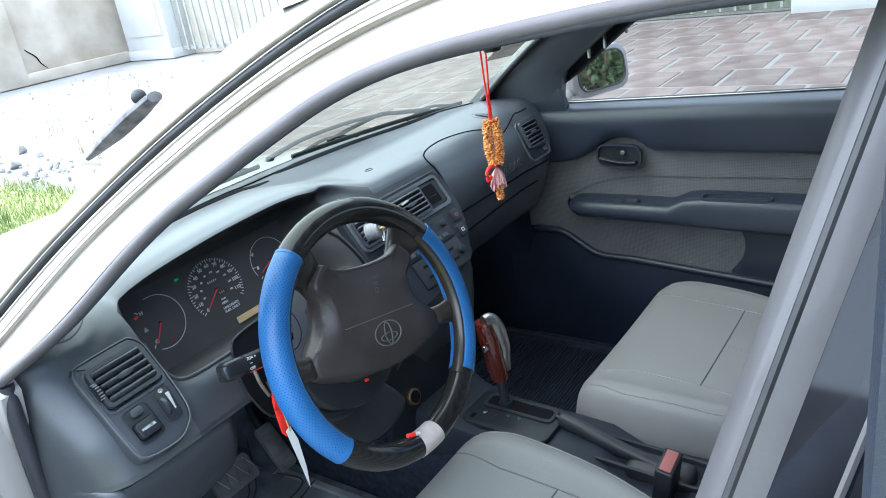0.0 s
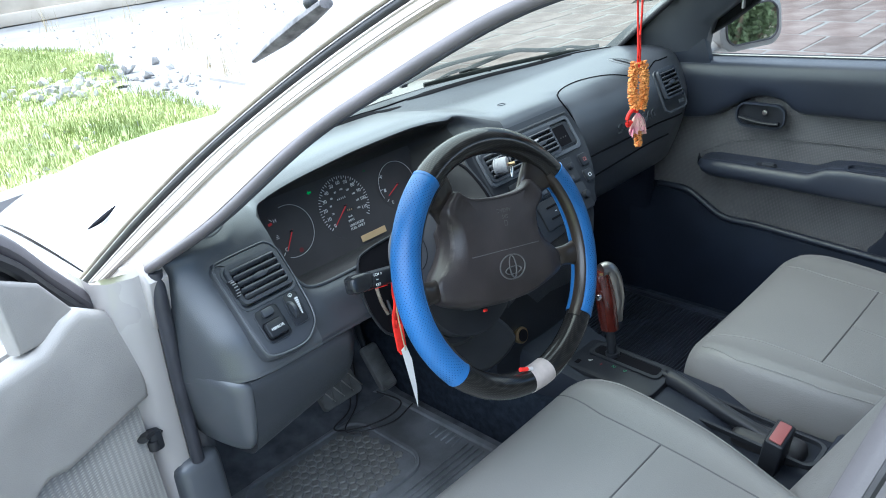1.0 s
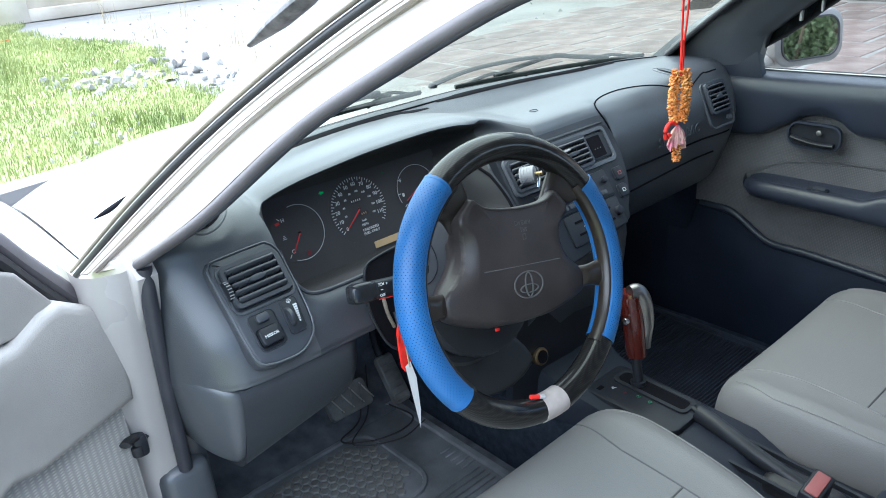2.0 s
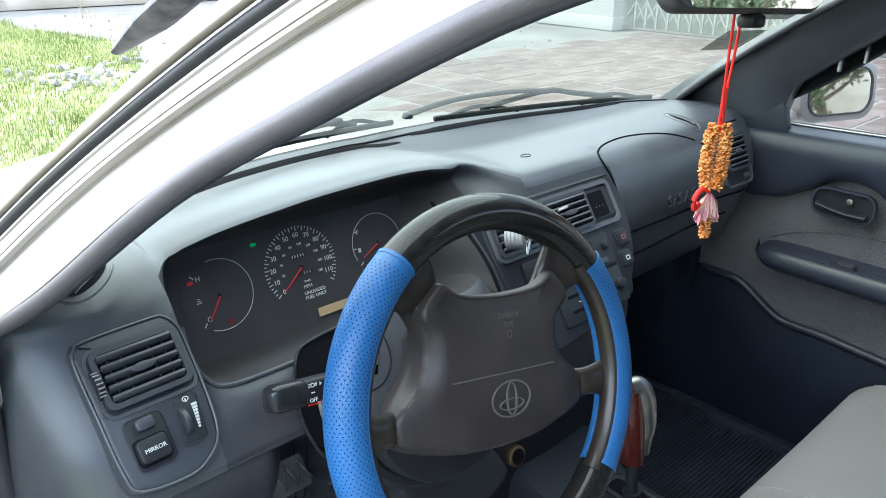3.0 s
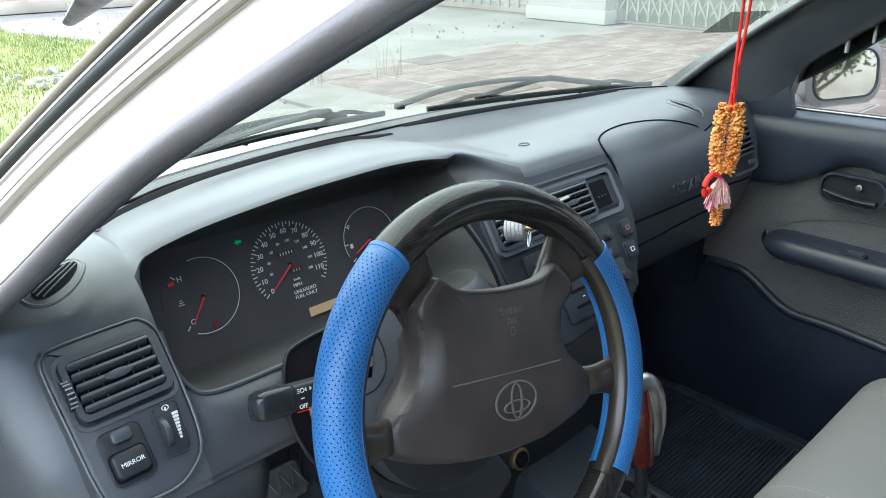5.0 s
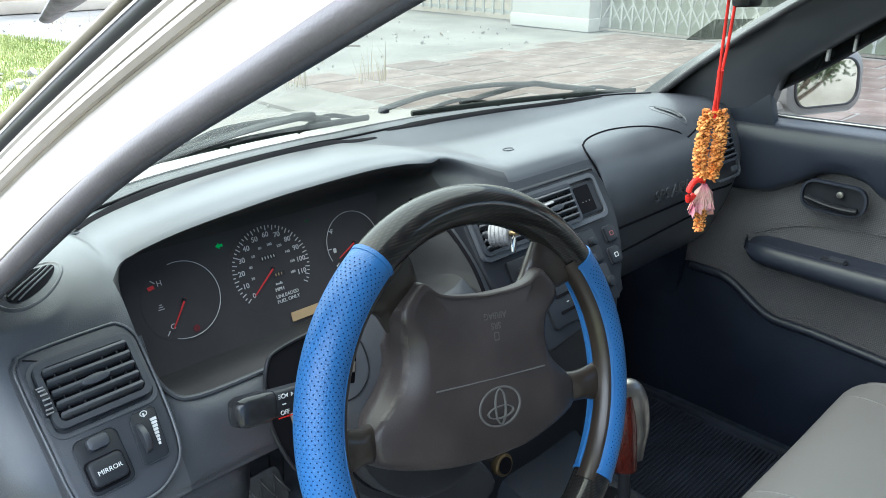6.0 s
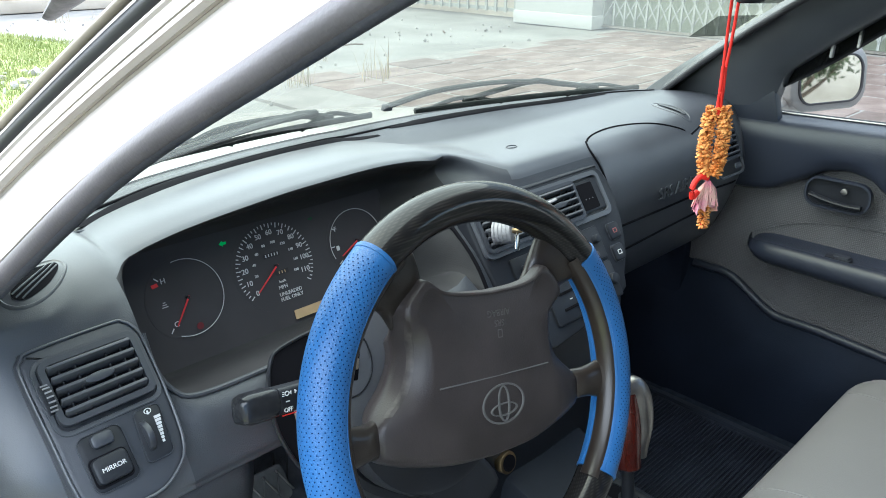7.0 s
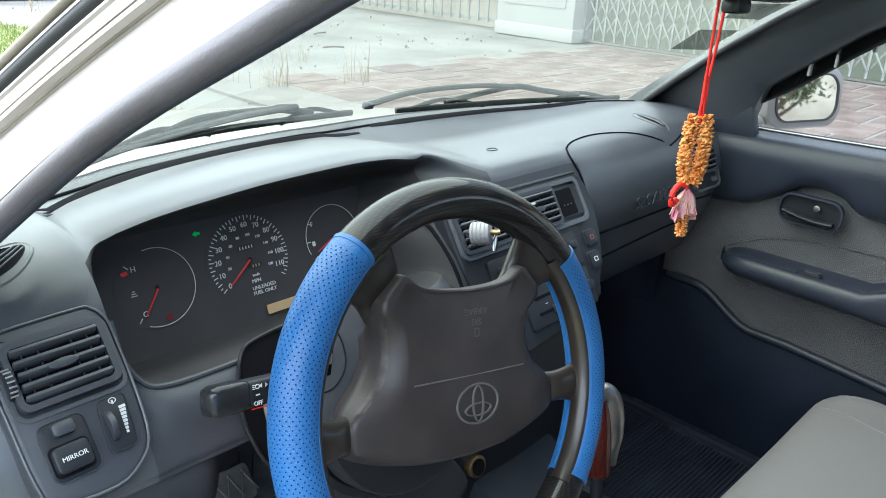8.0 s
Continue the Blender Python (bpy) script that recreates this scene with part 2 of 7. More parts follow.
M_LENS = glass("clear_lens", (0.93, 0.93, 0.93), 0.12)
M_MIRROR = mat("mirror_silver", (0.86, 0.88, 0.88), 0.02, 1.0, var=0.01)
M_GROUND = mat("dusty_concrete", (0.235, 0.229, 0.218), 0.9, var=0.22, scale=0.8, bump=0.4, bscale=25, col2=(0.315, 0.309, 0.297))
M_SOIL = mat("grassy_soil", (0.29, 0.345, 0.135), 0.95, var=0.3, scale=3, bump=0.5, bscale=30, col2=(0.42, 0.46, 0.18))
M_PAVE = mat("reddish_paver", (0.190, 0.130, 0.114), 0.85, var=0.25, scale=4, bump=0.4, bscale=60, col2=(0.265, 0.212, 0.192), each=0.20)
M_JOINT = mat("pale_mortar", (0.265, 0.25, 0.238), 0.9, var=0.15, scale=4, bump=0.3, bscale=50)
M_GRASS = mat("grass", (0.235, 0.30, 0.095), 0.6, var=0.25, scale=1.6, col2=(0.38, 0.40, 0.18), island=0.16, spec=0.1)
M_DRY = mat("dry_weed", (0.40, 0.33, 0.20), 0.8, var=0.25, scale=10, island=0.25)
M_RUBBLE = mat("rubble", (0.35, 0.335, 0.315), 0.9, var=0.3, scale=9, bump=0.5, bscale=60, island=0.3)
M_WALLW = mat("whitewashed_plaster", (0.54, 0.538, 0.52), 0.85, var=0.06, scale=2, bump=0.3, bscale=40)
M_WALLC = mat("weathered_concrete_wall", (0.54, 0.47, 0.375), 0.9, var=0.2, scale=1.6, bump=0.4, bscale=30, col2=(0.65, 0.59, 0.50))
M_GATE = mat("pale_gate_paint", (0.36, 0.375, 0.345), 0.5, var=0.1, scale=5)
M_GATEB = mat("gate_backing", (0.31, 0.335, 0.26), 0.8, var=0.15, scale=1.2)
M_LEAF = mat("dark_foliage", (0.08, 0.115, 0.05), 0.6, var=0.3, scale=3, col2=(0.13, 0.165, 0.08), island=0.35)
M_BARK = mat("bark", (0.14, 0.10, 0.07), 0.9, var=0.3, scale=8, bump=0.6, bscale=40)


# ---- mesh helpers ----
def link(name, bm, material, parent=None, label="", smooth=True, sharp=40):
    me = bpy.data.meshes.new(name)
    bmesh.ops.recalc_face_normals(bm, faces=bm.faces)
    if smooth:
        for f in bm.faces:
            f.smooth = True
        for e in bm.edges:
            if len(e.link_faces) == 2 and e.calc_face_angle(0) > radians(sharp):
                e.smooth = False
    bm.to_mesh(me)
    bm.free()
    me.materials.append(material)
    ob = new(name, me)
    if parent:
        ob.parent = parent
        ob.matrix_parent_inverse = parent.matrix_basis.inverted()
    if label:
        tagged(ob, label)
    return ob


def part(name, bm, material, parent, label="", sharp=40):
    return link(name, bm, material, parent, label, True, sharp)


def thing(name, at, label, category, group="", kind=""):
    ob = new(name)
    ob.empty_display_size = 0.05
    ob.location = at
    ob.matrix_basis = Matrix.Translation(at)
    return tagged(ob, label, category, group, kind)


def move(bm, m):
    bmesh.ops.transform(bm, matrix=m, verts=bm.verts)
    return bm


def join(*bms):
    out = bms[0]
    for b in bms[1:]:
        me = bpy.data.meshes.new("t")
        b.to_mesh(me)
        out.from_mesh(me)
        b.free()
        bpy.data.meshes.remove(me)
    return out


def box(c, s, bevel=0.0, segs=2, m=None):
    bm = bmesh.new()
    bmesh.ops.create_cube(bm, size=1, matrix=Matrix.Diagonal((*s, 1)))
    if bevel:
        bmesh.ops.bevel(bm, geom=list(bm.edges), offset=min(bevel, 0.45 * min(s)), segments=segs, profile=0.5, affect="EDGES")
    if m:
        move(bm, m)
    return move(bm, Matrix.Translation(c))


def cyl(r1, r2, h, segs=24, m=None, bevel=0.0):
    """Along z from 0 to h."""
    bm = bmesh.new()
    bmesh.ops.create_cone(bm, cap_ends=True, segments=segs, radius1=r1, radius2=r2, depth=h, matrix=Matrix.Translation((0, 0, h / 2)))
    if bevel:
        rim = [e for e in bm.edges if abs(e.verts[0].co.z - e.verts[1].co.z) < 1e-6]
        bmesh.ops.bevel(bm, geom=rim, offset=bevel, segments=2, profile=0.5, affect="EDGES")
    return move(bm, m) if m else bm


def ball(r, m=None, u=16, v=10):
    bm = bmesh.new()
    bmesh.ops.create_uvsphere(bm, u_segments=u, v_segments=v, radius=r)
    return move(bm, m) if m else bm


def glide(pts, n):
    """A smooth line through pts, n steps to each stretch."""
    p = [Vector(q) for q in pts]
    p = [2 * p[0] - p[1]] + p + [2 * p[-1] - p[-2]]
    out = []
    for i in range(1, len(p) - 2):
        for k in range(n):
            t = k / n
            a, b, c, d = p[i - 1], p[i], p[i + 1], p[i + 2]
            out.append(0.5 * ((2 * b) + (c - a) * t + (2 * a - 5 * b + 4 * c - d) * t * t + (3 * b - a - 3 * c + d) * t ** 3))
    return out + [p[-2]]


def grid(rows, wrap=False, caps=False):
    """A skin over rows of points of equal length."""
    bm = bmesh.new()
    vs = [[bm.verts.new(q) for q in r] for r in rows]
    n = len(rows[0])
    for i in range(len(rows) - 1):
        for j in range(n if wrap else n - 1):
            k = (j + 1) % n
            try:
                bm.faces.new((vs[i][j], vs[i][k], vs[i + 1][k], vs[i + 1][j]))
            except ValueError:
                pass
    if caps and wrap:
        bm.faces.new(vs[0])
        bm.faces.new(list(reversed(vs[-1])))
    return bm


def tube(line, r, segs=10, flat=1.0, up=(0, 0, 1), caps=True, taper=None):
    """A round (or flattened) bar along a line of points."""
    line = [Vector(q) for q in line]
    rows = []
    for i, q in enumerate(line):
        d = (line[min(i + 1, len(line) - 1)] - line[max(i - 1, 0)]).normalized()
        s = d.cross(Vector(up))
        s = s.normalized() if s.length > 1e-6 else Vector((1, 0, 0))
        w = s.cross(d).normalized()
        rr = r * (taper(i / (len(line) - 1)) if taper else 1)
        rows.append([q + s * math.cos(2 * math.pi * k / segs) * rr + w * math.sin(2 * math.pi * k / segs) * rr * flat for k in range(segs)])
    return grid(rows, True, caps)


def plate(outline, d, bevel=0.0, m=None, segs=2):
    """A flat piece: an outline in its own x and y, from z = -d to 0, its front rim rounded."""
    bm = bmesh.new()
    vs = [bm.verts.new((x, y, 0)) for x, y in outline]
    f = bm.faces.new(vs)
    f.normal_update()
    if f.normal.z < 0:
        f.normal_flip()
    r = bmesh.ops.extrude_face_region(bm, geom=[f])
    top = [v for v in r["geom"] if isinstance(v, bmesh.types.BMVert)]
    bmesh.ops.translate(bm, vec=(0, 0, -d), verts=top)
    if bevel:
        edges = [e for e in bm.edges if all(abs(v.co.z) < 1e-7 for v in e.verts)]
        bmesh.ops.bevel(bm, geom=edges, offset=bevel, segments=segs, profile=0.5, affect="EDGES")
    return move(bm, m) if m else bm


def rounded(w, h, r, n=5):
    """Outline of a rounded rectangle round its centre."""
    r = min(r, w / 2 - 1e-4, h / 2 - 1e-4)
    out = []
    for cx, cy, a0 in ((w / 2 - r, h / 2 - r, 0), (-w / 2 + r, h / 2 - r, 90), (-w / 2 + r, -h / 2 + r, 180), (w / 2 - r, -h / 2 + r, 270)):
        out += [(cx + r * math.cos(radians(a0 + 90 * k / n)), cy + r * math.sin(radians(a0 + 90 * k / n))) for k in range(n + 1)]
    return out


def circle(r, n=32, ry=None):
    return [(r * math.cos(2 * math.pi * k / n), (ry or r) * math.sin(2 * math.pi * k / n)) for k in range(n)]


def hoop(outline, inner, d, m=None):
    """A flat frame between two outlines of equal length, d deep."""
    n = len(outline)
    rows = [[(x, y, -d) for x, y in outline], [(x, y, -0.2 * d) for x, y in outline], [(x * 0.995, y * 0.995, 0) for x, y in outline], [(x * 1.005, y * 1.005, 0) for x, y in inner], [(x, y, -0.2 * d) for x, y in inner], [(x, y, -d) for x, y in inner]]
    bm = grid(rows + [rows[0]], True)
    bmesh.ops.remove_doubles(bm, verts=bm.verts, dist=1e-6)
    return move(bm, m) if m else bm


def face(at, right, up):
    """A pose whose x and y lie along right and up of a surface at that place."""
    r = Vector(right).normalized()
    n = r.cross(Vector(up)).normalized()
    u = n.cross(r)
    return Matrix(((r.x, u.x, n.x, at[0]), (r.y, u.y, n.y, at[1]), (r.z, u.z, n.z, at[2]), (0, 0, 0, 1)))


def letters(body, size, m, depth=0.0004):
    cu = bpy.data.curves.new("text", "FONT")
    cu.body, cu.size, cu.extrude = body, size, depth
    cu.align_x, cu.align_y, cu.resolution_u = "CENTER", "CENTER", 3
    ob = bpy.data.objects.new("text", cu)
    me = bpy.data.meshes.new_from_object(ob)
    bm = bmesh.new()
    bm.from_mesh(me)
    bpy.data.objects.remove(ob)
    bpy.data.curves.remove(cu)
    bpy.data.meshes.remove(me)
    return move(bm, m)


def flowing(pts, n=4):
    """A closed outline smoothed through its corners."""
    g = glide([(*p, 0) for p in [pts[-2], pts[-1], *pts, pts[0], pts[1]]], n)
    return [(p.x, p.y) for p in g[2 * n:(2 + len(pts)) * n]]


def lump(rows, n_across, n_along, wrap=True):
    """A smooth closed body through a few closed sections."""
    fine = []
    cols = list(zip(*rows))
    cols = [glide(c, n_along) for c in cols]
    for r in zip(*cols):
        if wrap:
            k = len(r)
            ext = [r[-2], r[-1], *r, r[0], r[1]]
            g = glide(ext, n_across)
            fine.append(g[2 * n_across:(2 + k) * n_across])
        else:
            fine.append(glide(r, n_across))
    return grid(fine, wrap, wrap)


# ---- ground and street ----
def side(z):
    """How far the body's side leans in above the belt."""
    return 0.72 - 0.395 * (z - 0.9)


bm = bmesh.new()
bmesh.ops.create_grid(bm, x_segments=80, y_segments=80, size=1)
for v in bm.verts:
    r = max(abs(v.co.x), abs(v.co.y))
    k = 14 + 900 * max(0, r - 0.55) ** 2
    v.co = Vector((v.co.x * k + 2, v.co.y * k + 3, -0.012 + 0.010 * noise.noise(v.co * 21)))
tagged(link("ground", bm, M_GROUND), "dusty pale concrete ground with trodden dirt", "ground", kind="structure")

# ---- boundary wall and gates ----
GX = 8.4


def wall_post(y, h=2.6, w=0.9):
    ob = thing("gate_pillar", (GX + 0.3, y, 0), "whitewashed square masonry gate pillar", "pillar", "gate pillars", "structure")
    part("shaft", box((GX + 0.3, y, h / 2), (0.7, w, h), 0.015), M_WALLW, ob)
    part("plinth", box((GX + 0.3, y, 0.09), (0.74, w + 0.04, 0.18), 0.012), M_WALLW, ob)
    part("panel", box((GX - 0.06, y, 1.3), (0.02, w - 0.3, 1.7), 0.008), M_WALLW, ob)
    return ob


for y in (6.77, 0.55, 13.1):
    wall_post(y, 2.6, 1.4)


def lattice_gate(y0, y1, h=2.3):
    ob = thing("folding_gate", (GX + 0.2, (y0 + y1) / 2, 0), "pale painted folding steel lattice gate, closed", "gate", "gates")
    part("backing", box((GX + 0.42, (y0 + y1) / 2, h / 2), (0.02, y1 - y0, h)), M_GATEB, ob, "dull green sheet")
    n = int((y1 - y0) / 0.17)
    step = (y1 - y0) / n
    for i in range(n + 1):
        part("upright", box((GX + 0.2, y0 + i * step, h / 2 + 0.03), (0.02, 0.028, h - 0.06)), M_GATE, ob)
    cross = bmesh.new()
    for i in range(n - 1):
        for k in range(4):
            for s in (1, -1):
                a = math.atan2(0.55, 2 * step * s)
                b = box((0, 0, 0), (0.008, math.hypot(0.55, 2 * step), 0.02), m=Matrix.Rotation(a, 4, "X"))
                move(b, Matrix.Translation((GX + 0.2 - 0.016 * s, y0 + (i + 1) * step, 0.42 + 0.55 * k)))
                cross = join(cross, b)
    tagged(part("lattice", cross, M_GATE, ob), kind="stuff")
    part("bottom_rail", box((GX + 0.2, (y0 + y1) / 2, 0.04), (0.05, y1 - y0, 0.03)), M_STEEL, ob)
    return ob


def bar_fence(y0, y1, h=2.0):
    ob = thing("bar_fence", (GX + 0.2, (y0 + y1) / 2, 0), "white steel bar gate before a pale wall", "gate", "gates")
    part("backing", box((GX + 0.5, (y0 + y1) / 2, h / 2), (0.04, y1 - y0, h)), M_WALLC, ob)
    n = int((y1 - y0) / 0.2)
    for i in range(n + 1):
        part("bar", box((GX + 0.2, y0 + i * (y1 - y0) / n, h / 2 + 0.05), (0.03, 0.05, h - 0.1), 0.006, 1), M_GATE, ob)
    for z in (0.14, h - 0.1):
        part("rail", box((GX + 0.24, (y0 + y1) / 2, z), (0.03, y1 - y0, 0.05)), M_GATE, ob)
    return ob


lattice_gate(1.25, 6.05)
bar_fence(7.47, 12.4)
lattice_gate(-3.2, -0.15)
bmw = box((4.0, 14.1, 1.2), (9.4, 0.3, 2.4), 0.02)
wall_n = tagged(link("wall_north", bmw, M_WALLC), "weathered plastered concrete boundary wall with a crack", "wall", kind="structure")
for x in (5.9, 2.4):
    part("buttress", box((x, 13.9, 1.2), (0.6, 0.2, 2.4), 0.02), M_WALLC, wall_n)
part("plinth", box((4.0, 13.9, 0.1), (9.4, 0.14, 0.2), 0.02), M_WALLC, wall_n)
tagged(link("wall_east", box((GX + 1.2, 5, 2.2), (0.3, 22, 4.4), 0.02), M_WALLW), "plain pale house wall behind the gates", "wall", kind="structure")

# ---- car body ----
car = thing("car", (0, 0, 0), "white sedan body with its driver's door open", "car")
SEAL = [(0.290, 0.922), (0.15, 1.005), (0.01, 1.108), (-0.10, 1.170), (-0.245, 1.238), (-0.40, 1.266), (-0.60, 1.278), (-0.9, 1.27)]
STRIP = [(0.46, 0.862), (0.30, 0.987), (0.13, 1.103), (-0.06, 1.211), (-0.244, 1.292), (-0.40, 1.327), (-0.60, 1.342), (-0.9, 1.34)]


def on_side(line, s, out=0.0, n=6):
    """A line of (y, z) laid on the leaning side of the body; s = -1: driver's side."""
    return [Vector((s * (side(p.y) + out), p.x, p.y)) for p in glide([(a, b, 0) for a, b in line], n)]


def even(line, n):
    """n + 1 evenly spaced points along a line."""
    line = [Vector(q) for q in line]
    at = [0.0]
    for a, b in zip(line, line[1:]):
        at.append(at[-1] + (b - a).length)
    out, j = [], 0
    for i in range(n + 1):
        d = at[-1] * i / n
        while j < len(at) - 2 and at[j + 1] < d:
            j += 1
        u = (d - at[j]) / max(1e-9, at[j + 1] - at[j])
        out.append(line[j].lerp(line[j + 1], u))
    return out


for s in (-1, 1):
    seal = even(on_side(SEAL, s), 60)
    strip = even(on_side(STRIP, s, 0.0), 60)
    out = Vector((s, 0, 0.35)).normalized()
    rows = []
    for k, (u, d) in enumerate(((0.05, -0.012), (0.12, 0.004), (0.3, 0.006), (0.62, 0.004), (0.66, 0.010), (0.9, 0.010), (1.0, -0.006))):
        rows.append([a.lerp(b, u) + out * d for a, b in zip(seal, strip)])
    part("door_opening_frame", grid(rows), M_DIRTY if s < 0 else M_RUBBER, car, "dusty white painted door frame" if s < 0 else "black door seal frame")
    crest = [b + Vector((0, 0.012, 0.014)) for b in strip]
    edge = [b + Vector((-s * 0.085, 0.050, 0.012)) for b in strip]
    mid = [a.lerp(b, 0.45) + Vector((s * 0.006, 0.012, 0.018)) for a, b in zip(crest, edge)]
    part("a_pillar", grid([even(strip, 60), crest, mid, edge]), M_WHITE, car, "white painted pillar skin")
    part("drip_strip", tube([p + out * 0.009 for p in strip], 0.0046, 14), M_RUBBER, car, "black rubber weather strip")
    part("drip_moulding", tube([p + out * 0.013 + Vector((0, 0.004, 0.005)) for p in strip], 0.0026, 10), M_TRIMGOLD, car, "aged gold-grey moulding")
    if s < 0:
        for u, rr, mt in ((0.64, 0.0010, M_TRIMGOLD), (0.72, 0.0009, M_TRIMGOLD), (0.88, 0.0018, M_DIRTY)):
            part("frame_crease", tube([a.lerp(b, u) + out * (0.006 if u < 0.65 else 0.0098) for a, b in zip(seal, strip)], rr, 6), mt, car)
    part("windshield_moulding", tube(edge[:42], 0.006, 14), M_RUBBER, car)
    if s < 0:
        part("seal_lip", tube([p + (q - p).normalized() * -0.0005 + Vector((0.004, 0, 0)) for p, q in zip(seal, strip)], 0.0046, 14), M_SEALD, car, "darker inner lip of the seal")
        part("inner_seal", tube([p + (q - p).normalized() * 0.0072 + Vector((0.002, 0, 0)) for p, q in zip(seal, strip)], 0.0074, 24, 0.9), M_SEAL, car, "grey vinyl door seal")

# roof
rows = []
for i in range(13):
    y = -0.15 - 1.35 * i / 12
    rows.append([(x, y - 0.12 * (1 - (x / 0.56) ** 2) * (-1 if i == 0 else 0), 1.345 + 0.035 * (1 - (x / 0.56) ** 2) - (0.02 if i == 0 else 0)) for x in np.linspace(-0.56, 0.56, 15)])
part("roof", grid(rows), M_WHITE, car)
part("headliner", grid([[(x, y, z - 0.03) for x, y, z in r] for r in rows]), M_SEAT, car, "pale grey cloth headliner")
# windshield: from the cowl up to the header
WS0 = [(-0.70, 0.45, 0.905), (-0.5, 0.545, 0.915), (-0.25, 0.615, 0.92), (0, 0.635, 0.92), (0.25, 0.615, 0.92), (0.5, 0.545, 0.915), (0.70, 0.45, 0.905)]
WS1 = [(-0.53, -0.15, 1.30), (-0.38, -0.09, 1.325), (-0.2, -0.055, 1.335), (0, -0.045, 1.338), (0.2, -0.055, 1.335), (0.38, -0.09, 1.325), (0.53, -0.15, 1.30)]
a, b = glide(WS0, 4), glide(WS1, 4)
rows = [[p.lerp(q, t) + Vector((0, 0.012, 0.02)) * math.sin(math.pi * t) for p, q in zip(a, b)] for t in np.linspace(0, 1, 10)]
ws = part("windshield", grid(rows), M_GLASS, car, "clear faintly green windshield")
ws.visible_shadow = False
# hood, cowl, fenders
rows = []
for i in range(15):
    t = i / 14
    y = 0.66 + 1.05 * t
    w = 0.70 - 0.04 * t - 0.05 * t * t
    rows.append([(w * k, y - 0.10 * k * k * (1 - t) - 0.20 * k * k * t, 0.885 - 0.02 * t - 0.14 * t * t - 0.035 * k * k - 0.02 * k ** 4) for k in np.linspace(-1, 1, 17)])
part("hood", grid(rows), M_WHITE, car)
for s in (-1, 1):
    rows = []
    for i in range(22):
        t = i / 21
        y = 0.42 + 1.32 * t
        w = 0.704 - 0.04 * t - 0.05 * t * t
        top = 0.828 - 0.02 * t - 0.14 * t * t
        rows.append([(s * (w + dx), y - 0.1 * (1 - t) - 0.2 * t + 0.06, top + dz) for dx, dz in ((0, 0), (0.03, -0.008), (0.07, -0.04), (0.09, -0.10), (0.10, -0.25), (0.095, -0.5))])
    part("fender", grid(rows), M_WHITE, car)
rows = [[Vector(p) + Vector((0, d, e)) for p in glide(WS0, 4)[4:-4]] for d, e in ((-0.03, -0.004), (0.0, -0.004), (0.035, -0.022), (0.06, -0.035), (0.075, -0.05))]
part("cowl", grid(rows), M_BLACK, car, "black plastic cowl grille")
# floor, firewall, tunnel, sills, shell behind
part("floor_pan", box((0, -0.3, 0.235), (1.40, 2.2, 0.03)), M_CARPET, car, "dark carpeted floor")
part("firewall", box((0, 0.78, 0.50), (1.30, 0.03, 0.50)), M_CARPET, car)
part("toe_board", box((0, 0.74, 0.36), (1.38, 0.03, 0.36), m=Matrix.Rotation(radians(-35), 4, "X")), M_CARPET, car)
part("tunnel", box((0.0, -0.1, 0.31), (0.20, 1.7, 0.20), 0.04), M_CARPET, car)
part("driver_carpet", grid([[(x, y, z) for x in (-0.66, -0.5, -0.3, -0.105)] for y, z in ((-0.3, 0.252), (0.2, 0.253), (0.58, 0.256), (0.64, 0.275), (0.70, 0.34), (0.745, 0.42), (0.765, 0.52), (0.762, 0.62))]), M_CARPETD, car, "dusty driver's side carpet, paled for the door's light")
for s in (-1, 1):
    part("sill", box((s * 0.755, -0.3, 0.25), (0.09, 1.5, 0.10), 0.02), M_WHITE, car)
    part("scuff_plate", box((s * 0.70, -0.3, 0.295), (0.05, 1.4, 0.02), 0.006), M_DASH2, car)
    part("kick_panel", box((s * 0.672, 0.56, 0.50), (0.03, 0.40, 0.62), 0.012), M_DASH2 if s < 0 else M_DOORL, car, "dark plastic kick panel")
part("sill_trim", box((-0.700, 0.46, 0.43), (0.075, 0.24, 0.30), 0.018, 3), M_DASH, car, "dark plastic sill trim")
POST = [(-0.710, 0.300, 0.915), (-0.712, 0.305, 0.85), (-0.710, 0.325, 0.74), (-0.704, 0.352, 0.60), (-0.704, 0.362, 0.45), (-0.704, 0.362, 0.30)]
post = glide(POST, 6)
part("hinge_pillar", grid([[p + Vector(d) for p in post] for d in ((0.012, 0.03, 0), (-0.004, 0.003, 0), (-0.022, 0.0, 0.0), (-0.052, 0.012, 0.0), (-0.064, 0.030, 0.0), (-0.066, 0.10, 0.0))]), M_WHITE, car, "white painted hinge pillar")
foot = [(0.285, 0.905), (0.305, 0.930), (0.38, 0.905), (0.47, 0.862), (0.53, 0.832), (0.50, 0.80), (0.36, 0.79), (0.31, 0.83)]
part("pillar_foot", plate(foot, 0.03, 0.006, Matrix(((0, 0, -1, -0.724), (1, 0, 0, 0), (0, 1, 0, 0), (0, 0, 0, 1))), 3), M_WHITE, car)
part("pillar_seal", tube([p + Vector((0.004, -0.006, 0.0)) for p in post[:20]], 0.0100, 20), M_SEALD, car, "grey vinyl door seal")
for s in (-1, 1):
    part("b_pillar", box((s * 0.685, -0.66, 0.75), (0.09, 0.10, 1.0), 0.015), M_DOORV, car)
part("rear_shell", box((0, -1.45, 0.55), (1.40, 0.04, 0.70)), M_SEAT, car)

